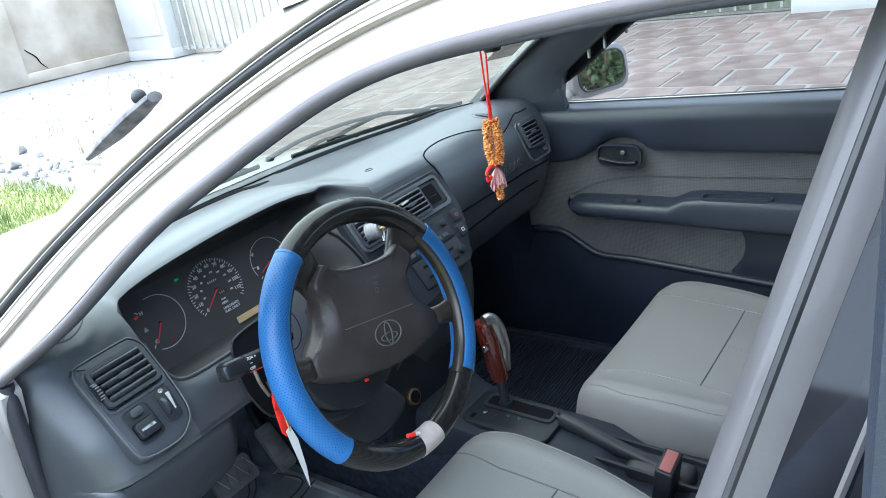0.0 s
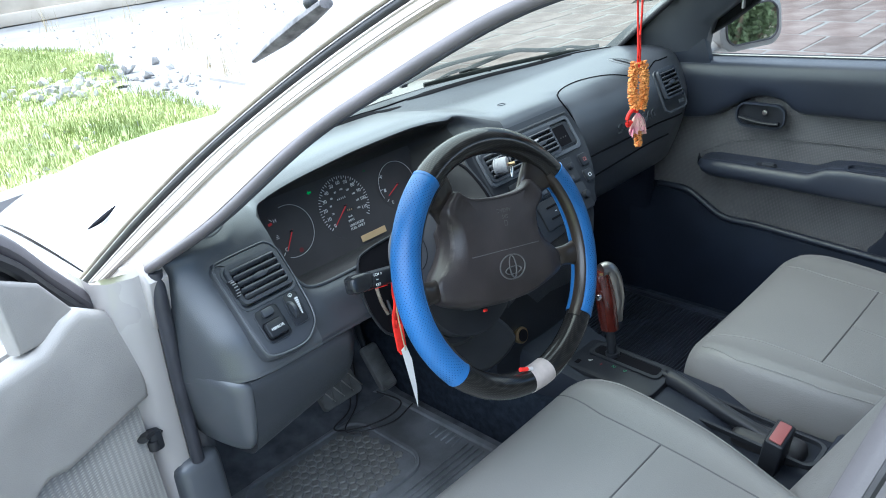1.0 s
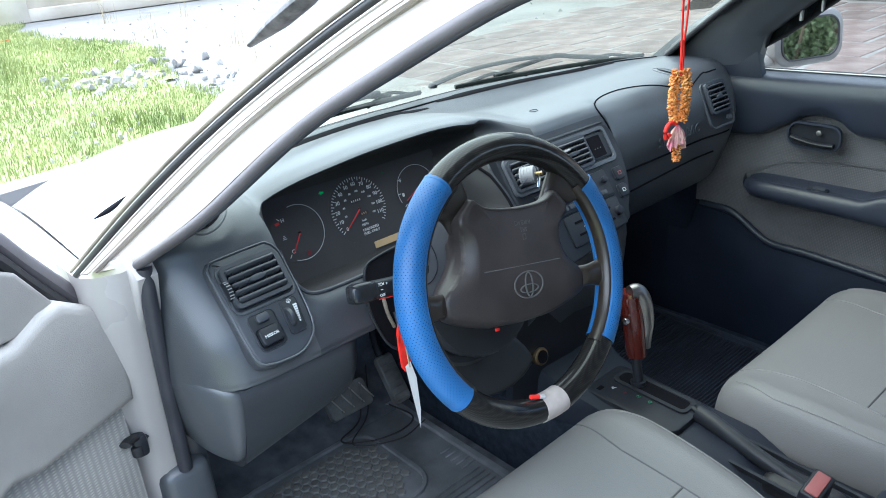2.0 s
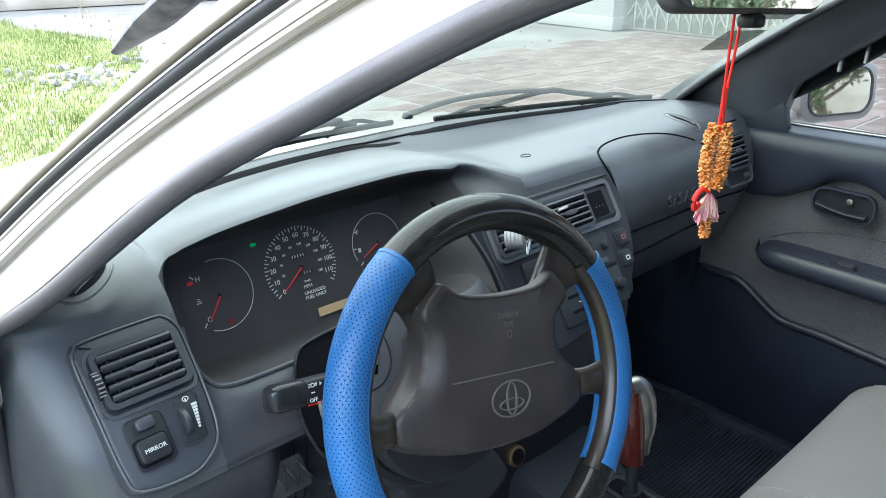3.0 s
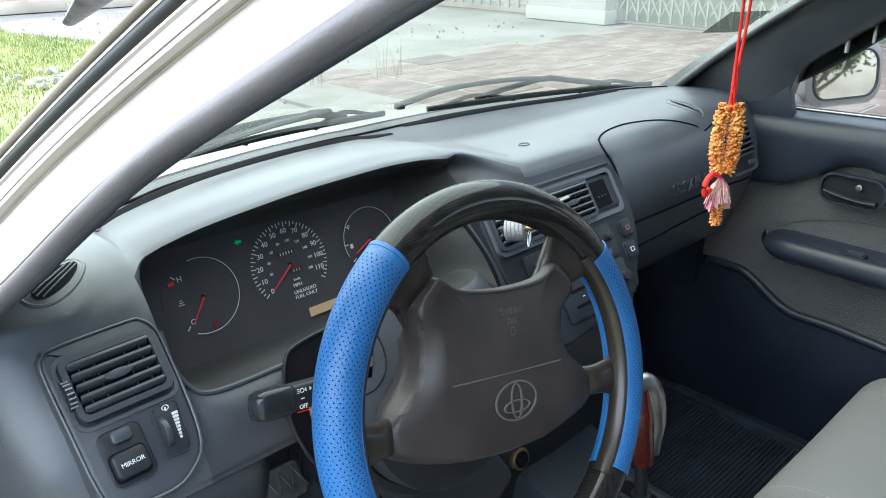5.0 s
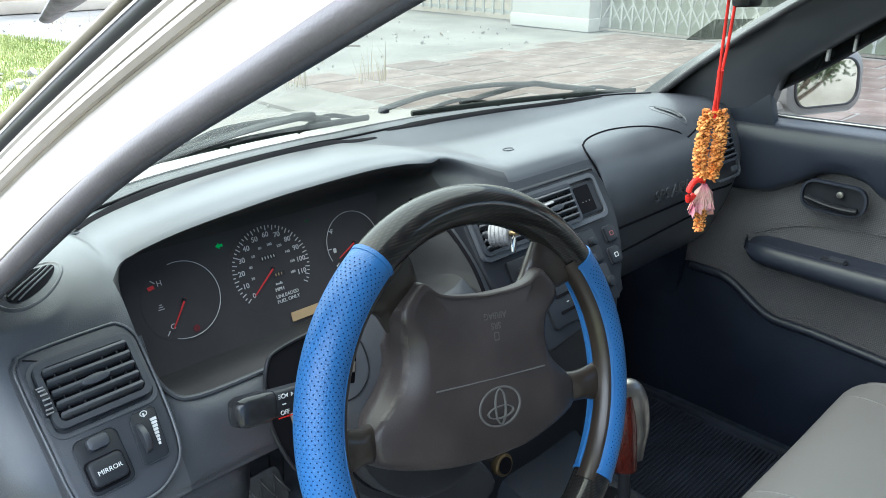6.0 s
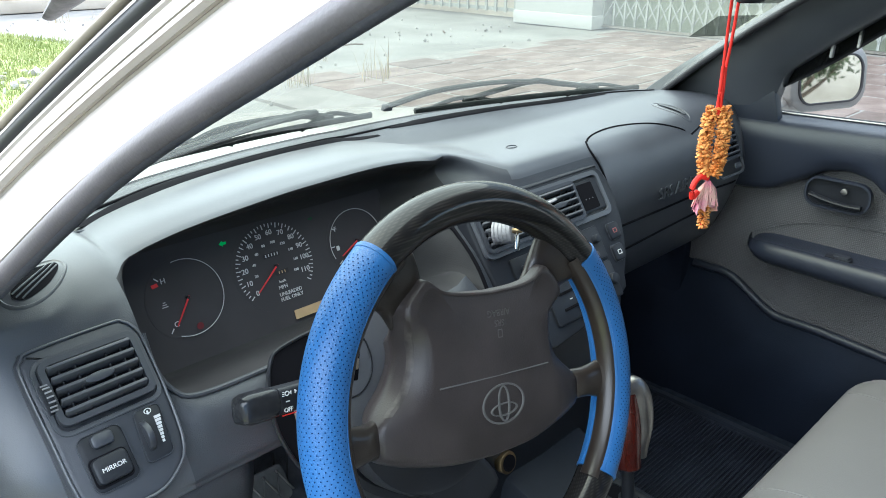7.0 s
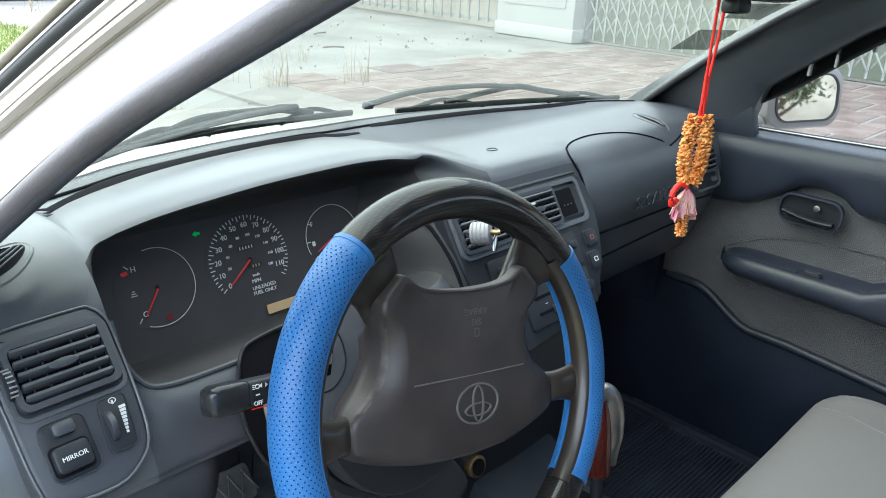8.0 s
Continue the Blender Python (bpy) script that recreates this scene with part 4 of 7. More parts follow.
rows = [pad_row(0, 0, 0, -0.046, 0.86), pad_row(0, 0, 0, -0.030, 0.94), pad_row(0, 1, 0.05, -0.020, 0.99), pad_row(0, 1, 0.35, -0.0145), pad_row(0, 1, 0.75, -0.0065), pad_row(1, 1, 0, -0.0028), pad_row(1, 2, 0.12, -0.0004), pad_row(1, 2, 0.5, 0.0052), pad_row(1, 2, 0.85, 0.0090), pad_row(2, 2, 0, 0.0099), pad_row(2, 2, 0, 0.0112, 0.7), pad_row(2, 2, 0, 0.0120, 0.4), pad_row(2, 2, 0, 0.0123, 0.15), pad_row(2, 2, 0, 0.0124, 0.01)]
part("airbag_pad", grid(rows, True, True), M_PAD, wheel, "dark grey airbag cover", 60)
for s in (-1, 1):
    worn = [pad_row(0, 1, t, z, 1.0, s)[26:45] for t, z in ((0.72, -0.0067), (0.82, -0.0050), (0.92, -0.0035), (1.0, -0.0025))]
    worn.append(pad_row(1, 2, 0.09, -0.0006, 1.0, s)[26:45])
    part("worn_shoulder", grid(worn), M_SCUFF, wheel, "rubbed pale shoulder of the cover")


def web(sections):
    """A rounded spoke through sections given as two edge points, a height and a half thickness."""
    rows = []
    for (ax, ay), (bx, by), z, h in sections:
        c, d = Vector(((ax + bx) / 2, (ay + by) / 2, z)), Vector(((bx - ax) / 2, (by - ay) / 2, 0))
        rows.append([c + d * math.copysign(abs(math.cos(q)) ** 0.8, math.cos(q)) + Vector((0, 0, h * math.copysign(abs(math.sin(q)) ** 0.9, math.sin(q)))) for q in [2 * math.pi * k / 24 for k in range(24)]])
    fine = [glide(col, 5) for col in zip(*rows)]
    return grid([[WHEEL @ p for p in r] for r in zip(*fine)], True, True)


for s in (-1, 1):
    upper = (((0.050, 0.084), (0.094, 0.070), -0.014, 0.006), ((0.0620, 0.101), (0.1040, 0.083), -0.010, 0.009), ((0.0675, 0.117), (0.1120, 0.088), -0.006, 0.010), ((0.0745, 0.133), (0.1205, 0.091), -0.003, 0.009), ((0.082, 0.146), (0.134, 0.095), 0.0, 0.008))
    part("spoke", web([((s * a[0], a[1]), (s * b[0], b[1]), z, h) for a, b, z, h in upper]), M_SPOKE, wheel, "worn dark spoke")
    lower = (((0.108, 0.000), (0.108, -0.033), -0.022, 0.011), ((0.1225, 0.0005), (0.1225, -0.030), -0.0125, 0.011), ((0.131, 0.0005), (0.131, -0.029), -0.0085, 0.0105), ((0.142, 0.0020), (0.142, -0.030), -0.006, 0.009), ((0.152, 0.005), (0.152, -0.033), -0.004, 0.008), ((0.164, 0.011), (0.164, -0.040), -0.002, 0.007))
    part("spoke", web([((s * a[0], a[1]), (s * b[0], b[1]), z, h) for a, b, z, h in lower]), M_SPOKE, wheel, "worn dark spoke")
    edge = [pad_row(0, 1, t, z, 1.0, s) for t, z in ((0.1, -0.0262), (0.3, -0.0178), (0.6, -0.0093))]
    part("cover_seam", tube(glide([e[50] + (WHEEL.to_3x3() @ Vector((s * 0.002, 0, 0))) for e in edge], 4), 0.0008, 6), M_EMBOSS, wheel)

# ---- seats ----


def seat(xc, yf, zt, label):
    ob = thing("bucket_seat", (xc, yf - 0.25, 0.25), label, "car seat", "front seats")
    rows = []
    for y, w, top, bot, dz in ((0.0, 0.215, -0.075, 0.20, 0), (0.012, 0.235, -0.035, 0.215, 0.004), (-0.02, 0.25, -0.008, 0.22, 0.01), (-0.09, 0.258, 0.0, 0.22, 0.012), (-0.25, 0.243, -0.012, 0.20, 0.014), (-0.40, 0.205, -0.035, 0.19, 0.018), (-0.52, 0.18, -0.05, 0.19, 0.018)):
        z = zt + top
        zb = zt - bot
        rows.append([(xc + k * w, yf + y, h) for k, h in ((-0.96, zb), (-1.03, zt - 0.11), (-0.99, z - 0.02 + dz), (-0.88, z + dz), (-0.68, z + 0.006), (0, z + 0.004), (0.68, z + 0.006), (0.88, z + dz), (0.99, z - 0.02 + dz), (1.03, zt - 0.11), (0.96, zb), (0, zb))])
    cushion = part("cushion", lump(rows, 4, 4), M_SEAT, ob)
    skin = BVHTree.FromPolygons([v.co for v in cushion.data.vertices], [p.vertices for p in cushion.data.polygons])

    def lay(x, y):
        hit = skin.ray_cast(Vector((x, y, zt + 0.3)), Vector((0, 0, -1)))[0]
        return hit if hit else Vector((x, y, zt - 0.03))

    for s in (-1, 1):
        line = [lay(xc + s * (0.158 + 0.02 * max(0, (y + 0.1) / 0.1)), yf + y) for y in np.linspace(0.0, -0.50, 40)]
        part("seam", tube(line, 0.0013, 6), M_STITCH if xc < 0 else M_FOLD, ob)
        edge = [lay(xc + s * (np.interp(-y, (0, 0.09, 0.25, 0.40, 0.52), (0.225, 0.246, 0.232, 0.196, 0.172))), yf + y) for y in np.linspace(-0.02, -0.50, 40)]
        part("piping", tube(edge, 0.0016, 6), M_SEAT, ob)
    part("seam", tube([lay(xc + x, yf - 0.208) for x in np.linspace(-0.157, 0.157, 24)], 0.0016, 6), M_STITCH, ob)
    part("seam", tube([lay(xc, yf + y) for y in np.linspace(-0.209, -0.48, 24)], 0.0012, 6), M_FOLD, ob)
    rows = []
    for t in np.linspace(0, 1, 8):
        y0 = yf - (0.478 if xc < 0 else 0.50) - 0.24 * t
        z0 = zt - 0.06 + 0.58 * t
        w = 0.245 - 0.02 * t - (0.08 if t == 1 else 0)
        d = 0.07 - 0.02 * t - (0.02 if t == 1 else 0)
        rows.append([(xc + k * w, y0 + f * d, z0) for k, f in ((-1, -0.7), (-1.04, 0.3), (-0.97, 1.35), (-0.85, 1.35), (-0.62, 0.75), (0, 0.7), (0.62, 0.75), (0.85, 1.35), (0.97, 1.35), (1.04, 0.3), (1, -0.7), (0, -0.9))])
    part("backrest", lump(rows, 3, 3), M_SEAT, ob)
    for s in (-1, 1):
        part("rail", box((xc + s * 0.19, yf - 0.22, 0.262), (0.035, 0.46, 0.025), 0.004), M_STEEL, ob)
    return ob


seat(-0.345, 0.065, 0.512, "grey leatherette driver's seat with stitched panels")
seat(0.350, -0.040, 0.497, "grey leatherette passenger seat with stitched panels")

# ---- passenger door ----
pdoor = thing("passenger_door", (0.72, -0.2, 0.3), "closed passenger door with dark vinyl and grey cloth trim", "car door")


def strip_of(prof, y0, y1, n, wob=None):
    return grid([[(x + (wob(y, z) if wob else 0), y, z) for x, z in prof] for y in np.linspace(y0, y1, n)])


part("outer_skin", box((0.755, -0.2, 0.59), (0.05, 1.22, 0.60), 0.02), M_WHITE, pdoor)
part("inner_panel", strip_of([(0.705, 0.905), (0.70, 0.80), (0.695, 0.70), (0.695, 0.50), (0.70, 0.30)], 0.40, -0.80, 24), M_CLOTH, pdoor, "grey woven cloth insert")
rows = []
for y in np.linspace(0.40, -0.80, 80):
    zb = float(np.interp(y, (-0.8, -0.06, 0.0, 0.02, 0.04, 0.08, 0.12, 0.15, 0.175, 0.21, 0.26, 0.40), (0.80, 0.791, 0.790, 0.799, 0.816, 0.824, 0.818, 0.797, 0.783, 0.762, 0.754, 0.745)))
    zt = 0.903 - 0.030 * (y - 0.24) * 1.2
    rows.append(glide([(0.712, y, zt + 0.004), (0.695, y, zt), (0.672, y, zt - 0.008), (0.661, y, zt - 0.030), (0.661, y, zt - 0.055), (0.668, y, zb + 0.018), (0.680, y, zb + 0.005), (0.699, y, zb)], 3))
part("upper_trim", grid(rows), M_DOORV, pdoor, "dark vinyl upper trim")
part("belt_strip", tube([(0.707, y, 0.908 - 0.036 * (y - 0.24)) for y in np.linspace(0.26, -0.75, 16)], 0.0018, 8), M_STEEL, pdoor, "thin metal belt strip")
part("belt_rubber", tube([(0.714, y, 0.906 - 0.036 * (y - 0.24)) for y in np.linspace(0.26, -0.75, 16)], 0.0050, 8), M_RUBBER, pdoor, "black rubber window lip")
# armrest
rows = []
for t in (0, 0.003, 0.008, 0.015, 0.025, 0.04, 0.06, *np.linspace(0.08, 1, 22)):
    y = 0.236 - 0.92 * t
    e = math.sqrt(max(0.0, 1 - (1 - t / 0.06) ** 2)) if t < 0.06 else 1
    zt = 0.650 + 0.02 * e + 0.012 * t + 0.022 * float(np.interp(y, (-0.085, -0.055), (1, 0)))
    zb = 0.650 - 0.03 * e - 0.01 * t
    w = 0.022 + 0.050 * e
    rows.append([(0.700, y, zb), (0.700 - w * 0.7, y, zb + 0.006), (0.700 - w, y, zb + 0.02), (0.700 - w, y, zt - 0.012), (0.700 - w + 0.012, y, zt), (0.700 - w * 0.5, y, zt - 0.004), (0.700, y, zt + 0.004)])
part("armrest", grid([glide(r, 4) for r in rows]), M_DOORV, pdoor, "dark moulded armrest", 80)
rows = []
for y in np.linspace(0.42, -0.80, 90):
    s = max(0, min(1, (y - 0.15) / 0.14))
    zt = 0.508 + 0.062 * s * s * (3 - 2 * s) + 0.075 * min(0, y - 0.08)
    rows.append([(0.699, y, zt), (0.688, y, zt - 0.006), (0.672, y, zt - 0.03), (0.655, y, zt - 0.08), (0.655, y, 0.38), (0.662, y, 0.25)])
part("lower_trim", grid(rows), M_DOORL, pdoor, "vinyl map pocket in a shaded navy")
part("pocket_lip", tube([Vector(r[1]) + Vector((-0.002, 0, 0.001)) for r in rows[5:]], 0.0088, 10), M_DOORV, pdoor, "rolled lip of the map pocket")
# window frame and sail
VEE = [(0.245, 0.895), (0.228, 0.945), (0.21, 0.992), (0.13, 1.052), (0.045, 1.112), (-0.06, 1.168), (-0.2, 1.215), (-0.4, 1.246), (-0.75, 1.26)]
WEDGE = [(0.545, 0.900), (0.44, 0.975), (0.35, 1.032), (0.265, 1.090), (0.17, 1.152), (0.05, 1.222), (-0.10, 1.285), (-0.35, 1.32), (-0.75, 1.335)]
va = even([Vector((side(z) - 0.028, y, z)) for y, z in VEE], 50)
vb = even([Vector((side(z) - 0.028, y, z)) for y, z in WEDGE], 50)
rows = []
for u, d in ((0.0, 0.022), (0.02, 0.004), (0.15, -0.012), (0.5, -0.018), (0.85, -0.012), (0.97, 0.0), (1.0, 0.02)):
    rows.append([a.lerp(b, u) + Vector((d, 0, 0)) for a, b in zip(va, vb)])
part("a_pillar_trim", grid(rows), M_DASH, car, "dark moulded inner pillar trim")
part("sail_panel", plate([(0.40, 0.885), (0.215, 0.885), (0.232, 0.945), (0.24, 0.985), (0.40, 0.985)], 0.02, 0.004, Matrix(((0, 0, -1, 0.672), (1, 0, 0, 0), (0, 1, 0, 0), (0, 0, 0, 1)))), M_DOORV, pdoor, "dark triangular mirror cover")
gl = part("window_pane", grid([[Vector((side(z) - 0.004, y, z)) for z in np.linspace(0.89, 1.26, 8)] for y in np.linspace(0.25, -0.75, 6)]), M_SIDEGL, pdoor, "clear window pane")
gl.visible_shadow = False

# ---- centre console ----
console = thing("center_console", (0, 0, 0.3), "dark plastic centre console between the seats", "console")
rows = []
for y, z, w in ((0.30, 0.52, 0.10), (0.22, 0.50, 0.095), (0.16, 0.475, 0.085), (0.10, 0.462, 0.078), (-0.05, 0.455, 0.078), (-0.12, 0.45, 0.08), (-0.18, 0.42, 0.082), (-0.45, 0.42, 0.085), (-0.75, 0.42, 0.085)):
    rows.append([(0.01 + k * w, y, h) for k, h in ((-1, 0.27), (-1, z - 0.02), (-0.93, z - 0.004), (-0.8, z), (0.8, z), (0.93, z - 0.004), (1, z - 0.02), (1, 0.27))])
part("body", grid(rows), M_CONS, console)

# ---- vents, switches and panels of the dashboard ----
FL = face((-0.585, 0.2590, 0.860), (1, 0.05, 0), (0, 0.62, 0.785))


def on(m, u, v, n=0.0):
    return m @ Matrix.Translation((u, v, n))


def air_vent(m, w, h, slats, owner, wheel_at=None, name="air_vent"):
    """A vent set in a face: dark well, frame, tilted slats, a thumb tab and a thumb wheel."""
    well = part(name, plate(rounded(w, h, 0.006), 0.004, 0, on(m, 0, 0, 0.0045)), M_DARK, owner, "dark louvred air vent")
    part("frame", hoop(rounded(w + 0.010, h + 0.010, 0.008), rounded(w - 0.001, h - 0.001, 0.005), 0.008, on(m, 0, 0, 0.0105)), M_DASH2, well)
    for i in range(slats):
        v = -h / 2 + h * (i + 0.5) / slats
        part("slat", box((0, 0, 0), (w - 0.003, 0.0034, 0.011), 0.0011, 2, on(m, 0, v, 0.0085) @ Matrix.Rotation(radians(-25), 4, "X")), M_VENT, well)
    for k in (-0.36, -0.18, 0.18, 0.36):
        part("vane", box((0, 0, 0), (0.0012, h - 0.004, 0.004), 0, 1, on(m, k * w, 0, 0.0062)), M_BLACK, well)
    part("tab", plate([(x, y) for x, y in circle(w * 0.17, 20, h * 0.085)], 0.006, 0.001, on(m, 0, 0, 0.0155)), M_DASH2, well)
    if wheel_at is not None:
        for k in range(7):
            a = radians(-54 + 18 * k)
            part("ridge", box((0, 0, 0), (0.0058, 0.0012, 0.0010), 0, 1, on(m, wheel_at, -0.002 + 0.0138 * math.sin(a), 0.004 + 0.0138 * math.cos(a)) @ Matrix.Rotation(-a, 4, "X")), M_KNOBG, well)
        part("thumb_wheel", cyl(0.0135, 0.0135, 0.006, 18, on(m, wheel_at, -0.002, 0.004) @ Matrix.Rotation(radians(90), 4, "Y") @ Matrix.Translation((0, 0, -0.003)), 0.001), M_BLACK, well)
    return well


POD = flowing([(-0.054, -0.03), (-0.052, -0.085), (-0.042, -0.106), (0.005, -0.112), (0.029, -0.103), (0.045, -0.085), (0.0505, -0.045), (0.0515, 0.015), (0.0495, 0.034), (0.041, 0.045), (0.028, 0.0478), (-0.040, 0.0468), (-0.050, 0.042), (-0.0550, 0.03)], 3)
part("switch_pod", plate(POD, 0.02, 0.007, on(FL, 0, 0, 0.0042), 4), M_DASH2, dash, "raised dark switch panel")
part("pod_rim", tube([FL @ Vector((x * 0.965, -0.033 + (y + 0.033) * 0.965, 0.0042)) for x, y in POD + POD[:1]], 0.0014, 8, caps=False), M_DASH, dash)
part("vent_recess", hoop(rounded(0.094, 0.070, 0.012), rounded(0.086, 0.062, 0.009), 0.005, on(FL, 0.000, 0.000, 0.0058)), M_DASH, dash)
part("vent_floor", plate(rounded(0.087, 0.063, 0.009), 0.002, 0, on(FL, 0.000, 0.000, 0.0042)), M_DASH2, dash)
air_vent(on(FL, 0.000, 0.0025, 0.0008), 0.074, 0.049, 5, dash, -0.0425)
# mirror switch
sw = part("switch_bezel", plate(rounded(0.0385, 0.050, 0.008), 0.004, 0.0015, on(FL, -0.0180, -0.0645, 0.006)), M_BLACK, dash, "black mirror switch panel")
part("bezel_rim", hoop(rounded(0.0390, 0.0505, 0.008), rounded(0.0374, 0.0489, 0.007), 0.002, on(FL, -0.0180, -0.0645, 0.0066)), M_DASH2, sw)
part("rocker", plate(rounded(0.0185, 0.0118, 0.004), 0.006, 0.002, on(FL, -0.0172, -0.0475, 0.0105)), M_DASH2, sw)
part("button_well", plate(rounded(0.0325, 0.0265, 0.005), 0.001, 0, on(FL, -0.0190, -0.0725, 0.0064)), M_DARK, sw)
part("button", plate(rounded(0.0296, 0.0228, 0.005), 0.008, 0.0025, on(FL, -0.0190, -0.0720, 0.0125)), M_BLACK, sw)
part("caption", letters("MIRROR", 0.0056, on(FL, -0.0182, -0.0725, 0.0128)), M_PRINT, sw, "white printed word")
rh = part("dimmer_bezel", plate([(x + 0.0022 * y / 0.023, y) for x, y in rounded(0.0245, 0.046, 0.005)], 0.004, 0.001, on(FL, 0.0238, -0.0605, 0.006)), M_BLACK, dash, "black dimmer panel")
part("bezel_rim", hoop([(x + 0.0022 * y / 0.023, y) for x, y in rounded(0.0250, 0.0465, 0.005)], [(x + 0.0022 * y / 0.023, y) for x, y in rounded(0.0236, 0.0451, 0.0045)], 0.002, on(FL, 0.0238, -0.0605, 0.0066)), M_DASH2, rh)
part("dimmer_wheel", cyl(0.014, 0.014, 0.0055, 22, on(FL, 0.0182, -0.061, 0.002) @ Matrix.Rotation(radians(90), 4, "Y") @ Matrix.Translation((0, 0, -0.003)), 0.0008), M_DASH2, rh)
for i in range(8):
    part("scale_mark", plate(rounded(0.0022 + 0.0005 * i, 0.0025, 0.0002, 1), 0.0006, 0, on(FL, 0.0288 + 0.00045 * i, -0.0705 + 0.0031 * i, 0.0066)), M_PRINT, rh)
part("lamp_symbol", hoop(circle(0.0034, 14, 0.0026), circle(0.0026, 14, 0.0019), 0.0005, on(FL, 0.0262, -0.0412, 0.0066)), M_PRINT, rh)
part("lamp_symbol", plate(rounded(0.0016, 0.0036, 0.0004, 2), 0.0004, 0, on(FL, 0.0258, -0.0425, 0.0068)), M_PRINT, rh)

# side defroster outlets, flush with the top of the dashboard


def top_at(x, y, up=0.0):
    """A point of the dashboard's top, between its two nearest sections."""
    i = max(1, next((k for k, r in enumerate(DASH_ROWS) if r[5].x > x), len(DASH_ROWS) - 1))
    zs, at = [], []
    for row in DASH_ROWS[i - 1:i + 1]:
        j = next((j for j in range(30) if (row[j].y - y) * (row[j + 1].y - y) <= 0), 0)
        u = max(0.0, min(1.0, (y - row[j].y) / min(-1e-9, row[j + 1].y - row[j].y)))
        zs.append(row[j].z + (row[j + 1].z - row[j].z) * u)
        at.append(row[5].x)
    u = (x - at[0]) / (at[1] - at[0])
    return Vector((x, y, zs[0] + (zs[1] - zs[0]) * u + up))


for s, cx, cy, ax, ay, half, wide, fins in ((-1, -0.5985, 0.337, 0.80, 0.60, 0.037, 0.0225, 3), (1, 0.4900, 0.340, -0.16, 0.987, 0.038, 0.017, 4)):
    oval = lambda a, k, w=1.0, sh=0.0: (cx + ax * half * k * math.cos(a) - ay * (wide * k * w * math.sin(a) - sh), cy + ay * half * k * math.cos(a) + ax * (wide * k * w * math.sin(a) - sh))
    turns = np.linspace(0, 2 * math.pi, 49)
    out = part("defroster_outlet", grid([[top_at(*oval(a, k), h) for a in turns] for k, h in ((1.03, 0.0), (1.0, 0.0014), (0.96, 0.0016), (0.92, 0.0006), (0.85, 0.0010), (0.70, 0.0022))]), M_DASH, dash, "oval side defroster outlet with a smooth lip")
    mouth_k = 0.78 if s < 0 else 0.72
    part("well", grid([[top_at(*oval(a, mouth_k * q, 0.72, 0.003 if s < 0 else 0), 0.0026) for a in turns] for q in (0.03, 0.5, 1.0)]), M_DARK, out)
    for i in range(fins):
        v = (i - (fins - 1) / 2) * 1.15 / fins
        c = math.sqrt(max(0.0, 1 - v * v)) * 0.94
        line = [(cx + ax * half * mouth_k * g - ay * (wide * mouth_k * 0.72 * v - (0.003 if s < 0 else 0)), cy + ay * half * mouth_k * g + ax * (wide * mouth_k * 0.72 * v - (0.003 if s < 0 else 0))) for g in np.linspace(-c, c, 9)]
        part("fin", tube([top_at(x, y, 0.0030) for x, y in line], 0.0008, 5), M_DASH, out)
# dark channel along the foot of the windshield
front = [(-0.60, 0.50), (-0.548, 0.53), (-0.45, 0.565), (-0.39, 0.59), (-0.30, 0.61), (-0.20, 0.625), (0.0, 0.634), (0.10, 0.632), (0.185, 0.625), (0.35, 0.59), (0.52, 0.53), (0.60, 0.49)]
chan = [(p.x, p.y) for p in glide([(x, y, 0) for x, y in front], 6)]
part("front_channel", grid([[top_at(x, y - d, 0.0022) for x, y in chan] for d in (0.008, 0.020, 0.032, 0.042)]), M_FASC, dash, "dark channel along the windshield")
part("channel_edge", tube([top_at(x, y - 0.046, 0.0006) for x, y in chan], 0.0018, 10), M_DARK, dash)
part("channel_gap", tube([top_at(x, y - 0.006, 0.0020) for x, y in chan], 0.0022, 8), M_DARK, dash)
# defroster slots along the windshield
for way in (((-0.53, 0.450, 0), (-0.343, 0.530, 0), (-0.163, 0.550, 0), (-0.022, 0.552, 0)), ((0.027, 0.583, 0), (0.157, 0.576, 0), (0.331, 0.545, 0), (0.492, 0.488, 0))):
    line = [top_at(p.x, p.y, 0.0010) for p in glide(way, 10)]
    slot = part("defroster_slot", tube(line, 0.0150, 12, 0.12, taper=lambda t: 0.3 + 0.7 * min(1, 6 * t, 6 * (1 - t))), M_DARK, dash, "long dark defroster slot")
    part("slot_lip", tube([p + Vector((0, -0.015, -0.0018)) for p in line], 0.0016, 6), M_DASH, slot)

# ---- instruments ----
CD = face((-0.30, 0.387, 0.848), (1, 0, 0), (0, 0.33, 0.944))
cluster = thing("instrument_cluster", (-0.30, 0.387, 0.848), "black instrument cluster with white-marked round gauges", "gauges")
part("dial_board", plate([(-0.206, 0.035), (-0.196, 0.066), (-0.165, 0.082), (0.13, 0.078), (0.152, 0.066), (0.160, 0.03), (0.158, -0.055), (0.135, -0.078), (-0.165, -0.086), (-0.190, -0.082), (-0.202, -0.066), (-0.206, -0.035)], 0.004, 0, CD), M_DIAL, cluster)


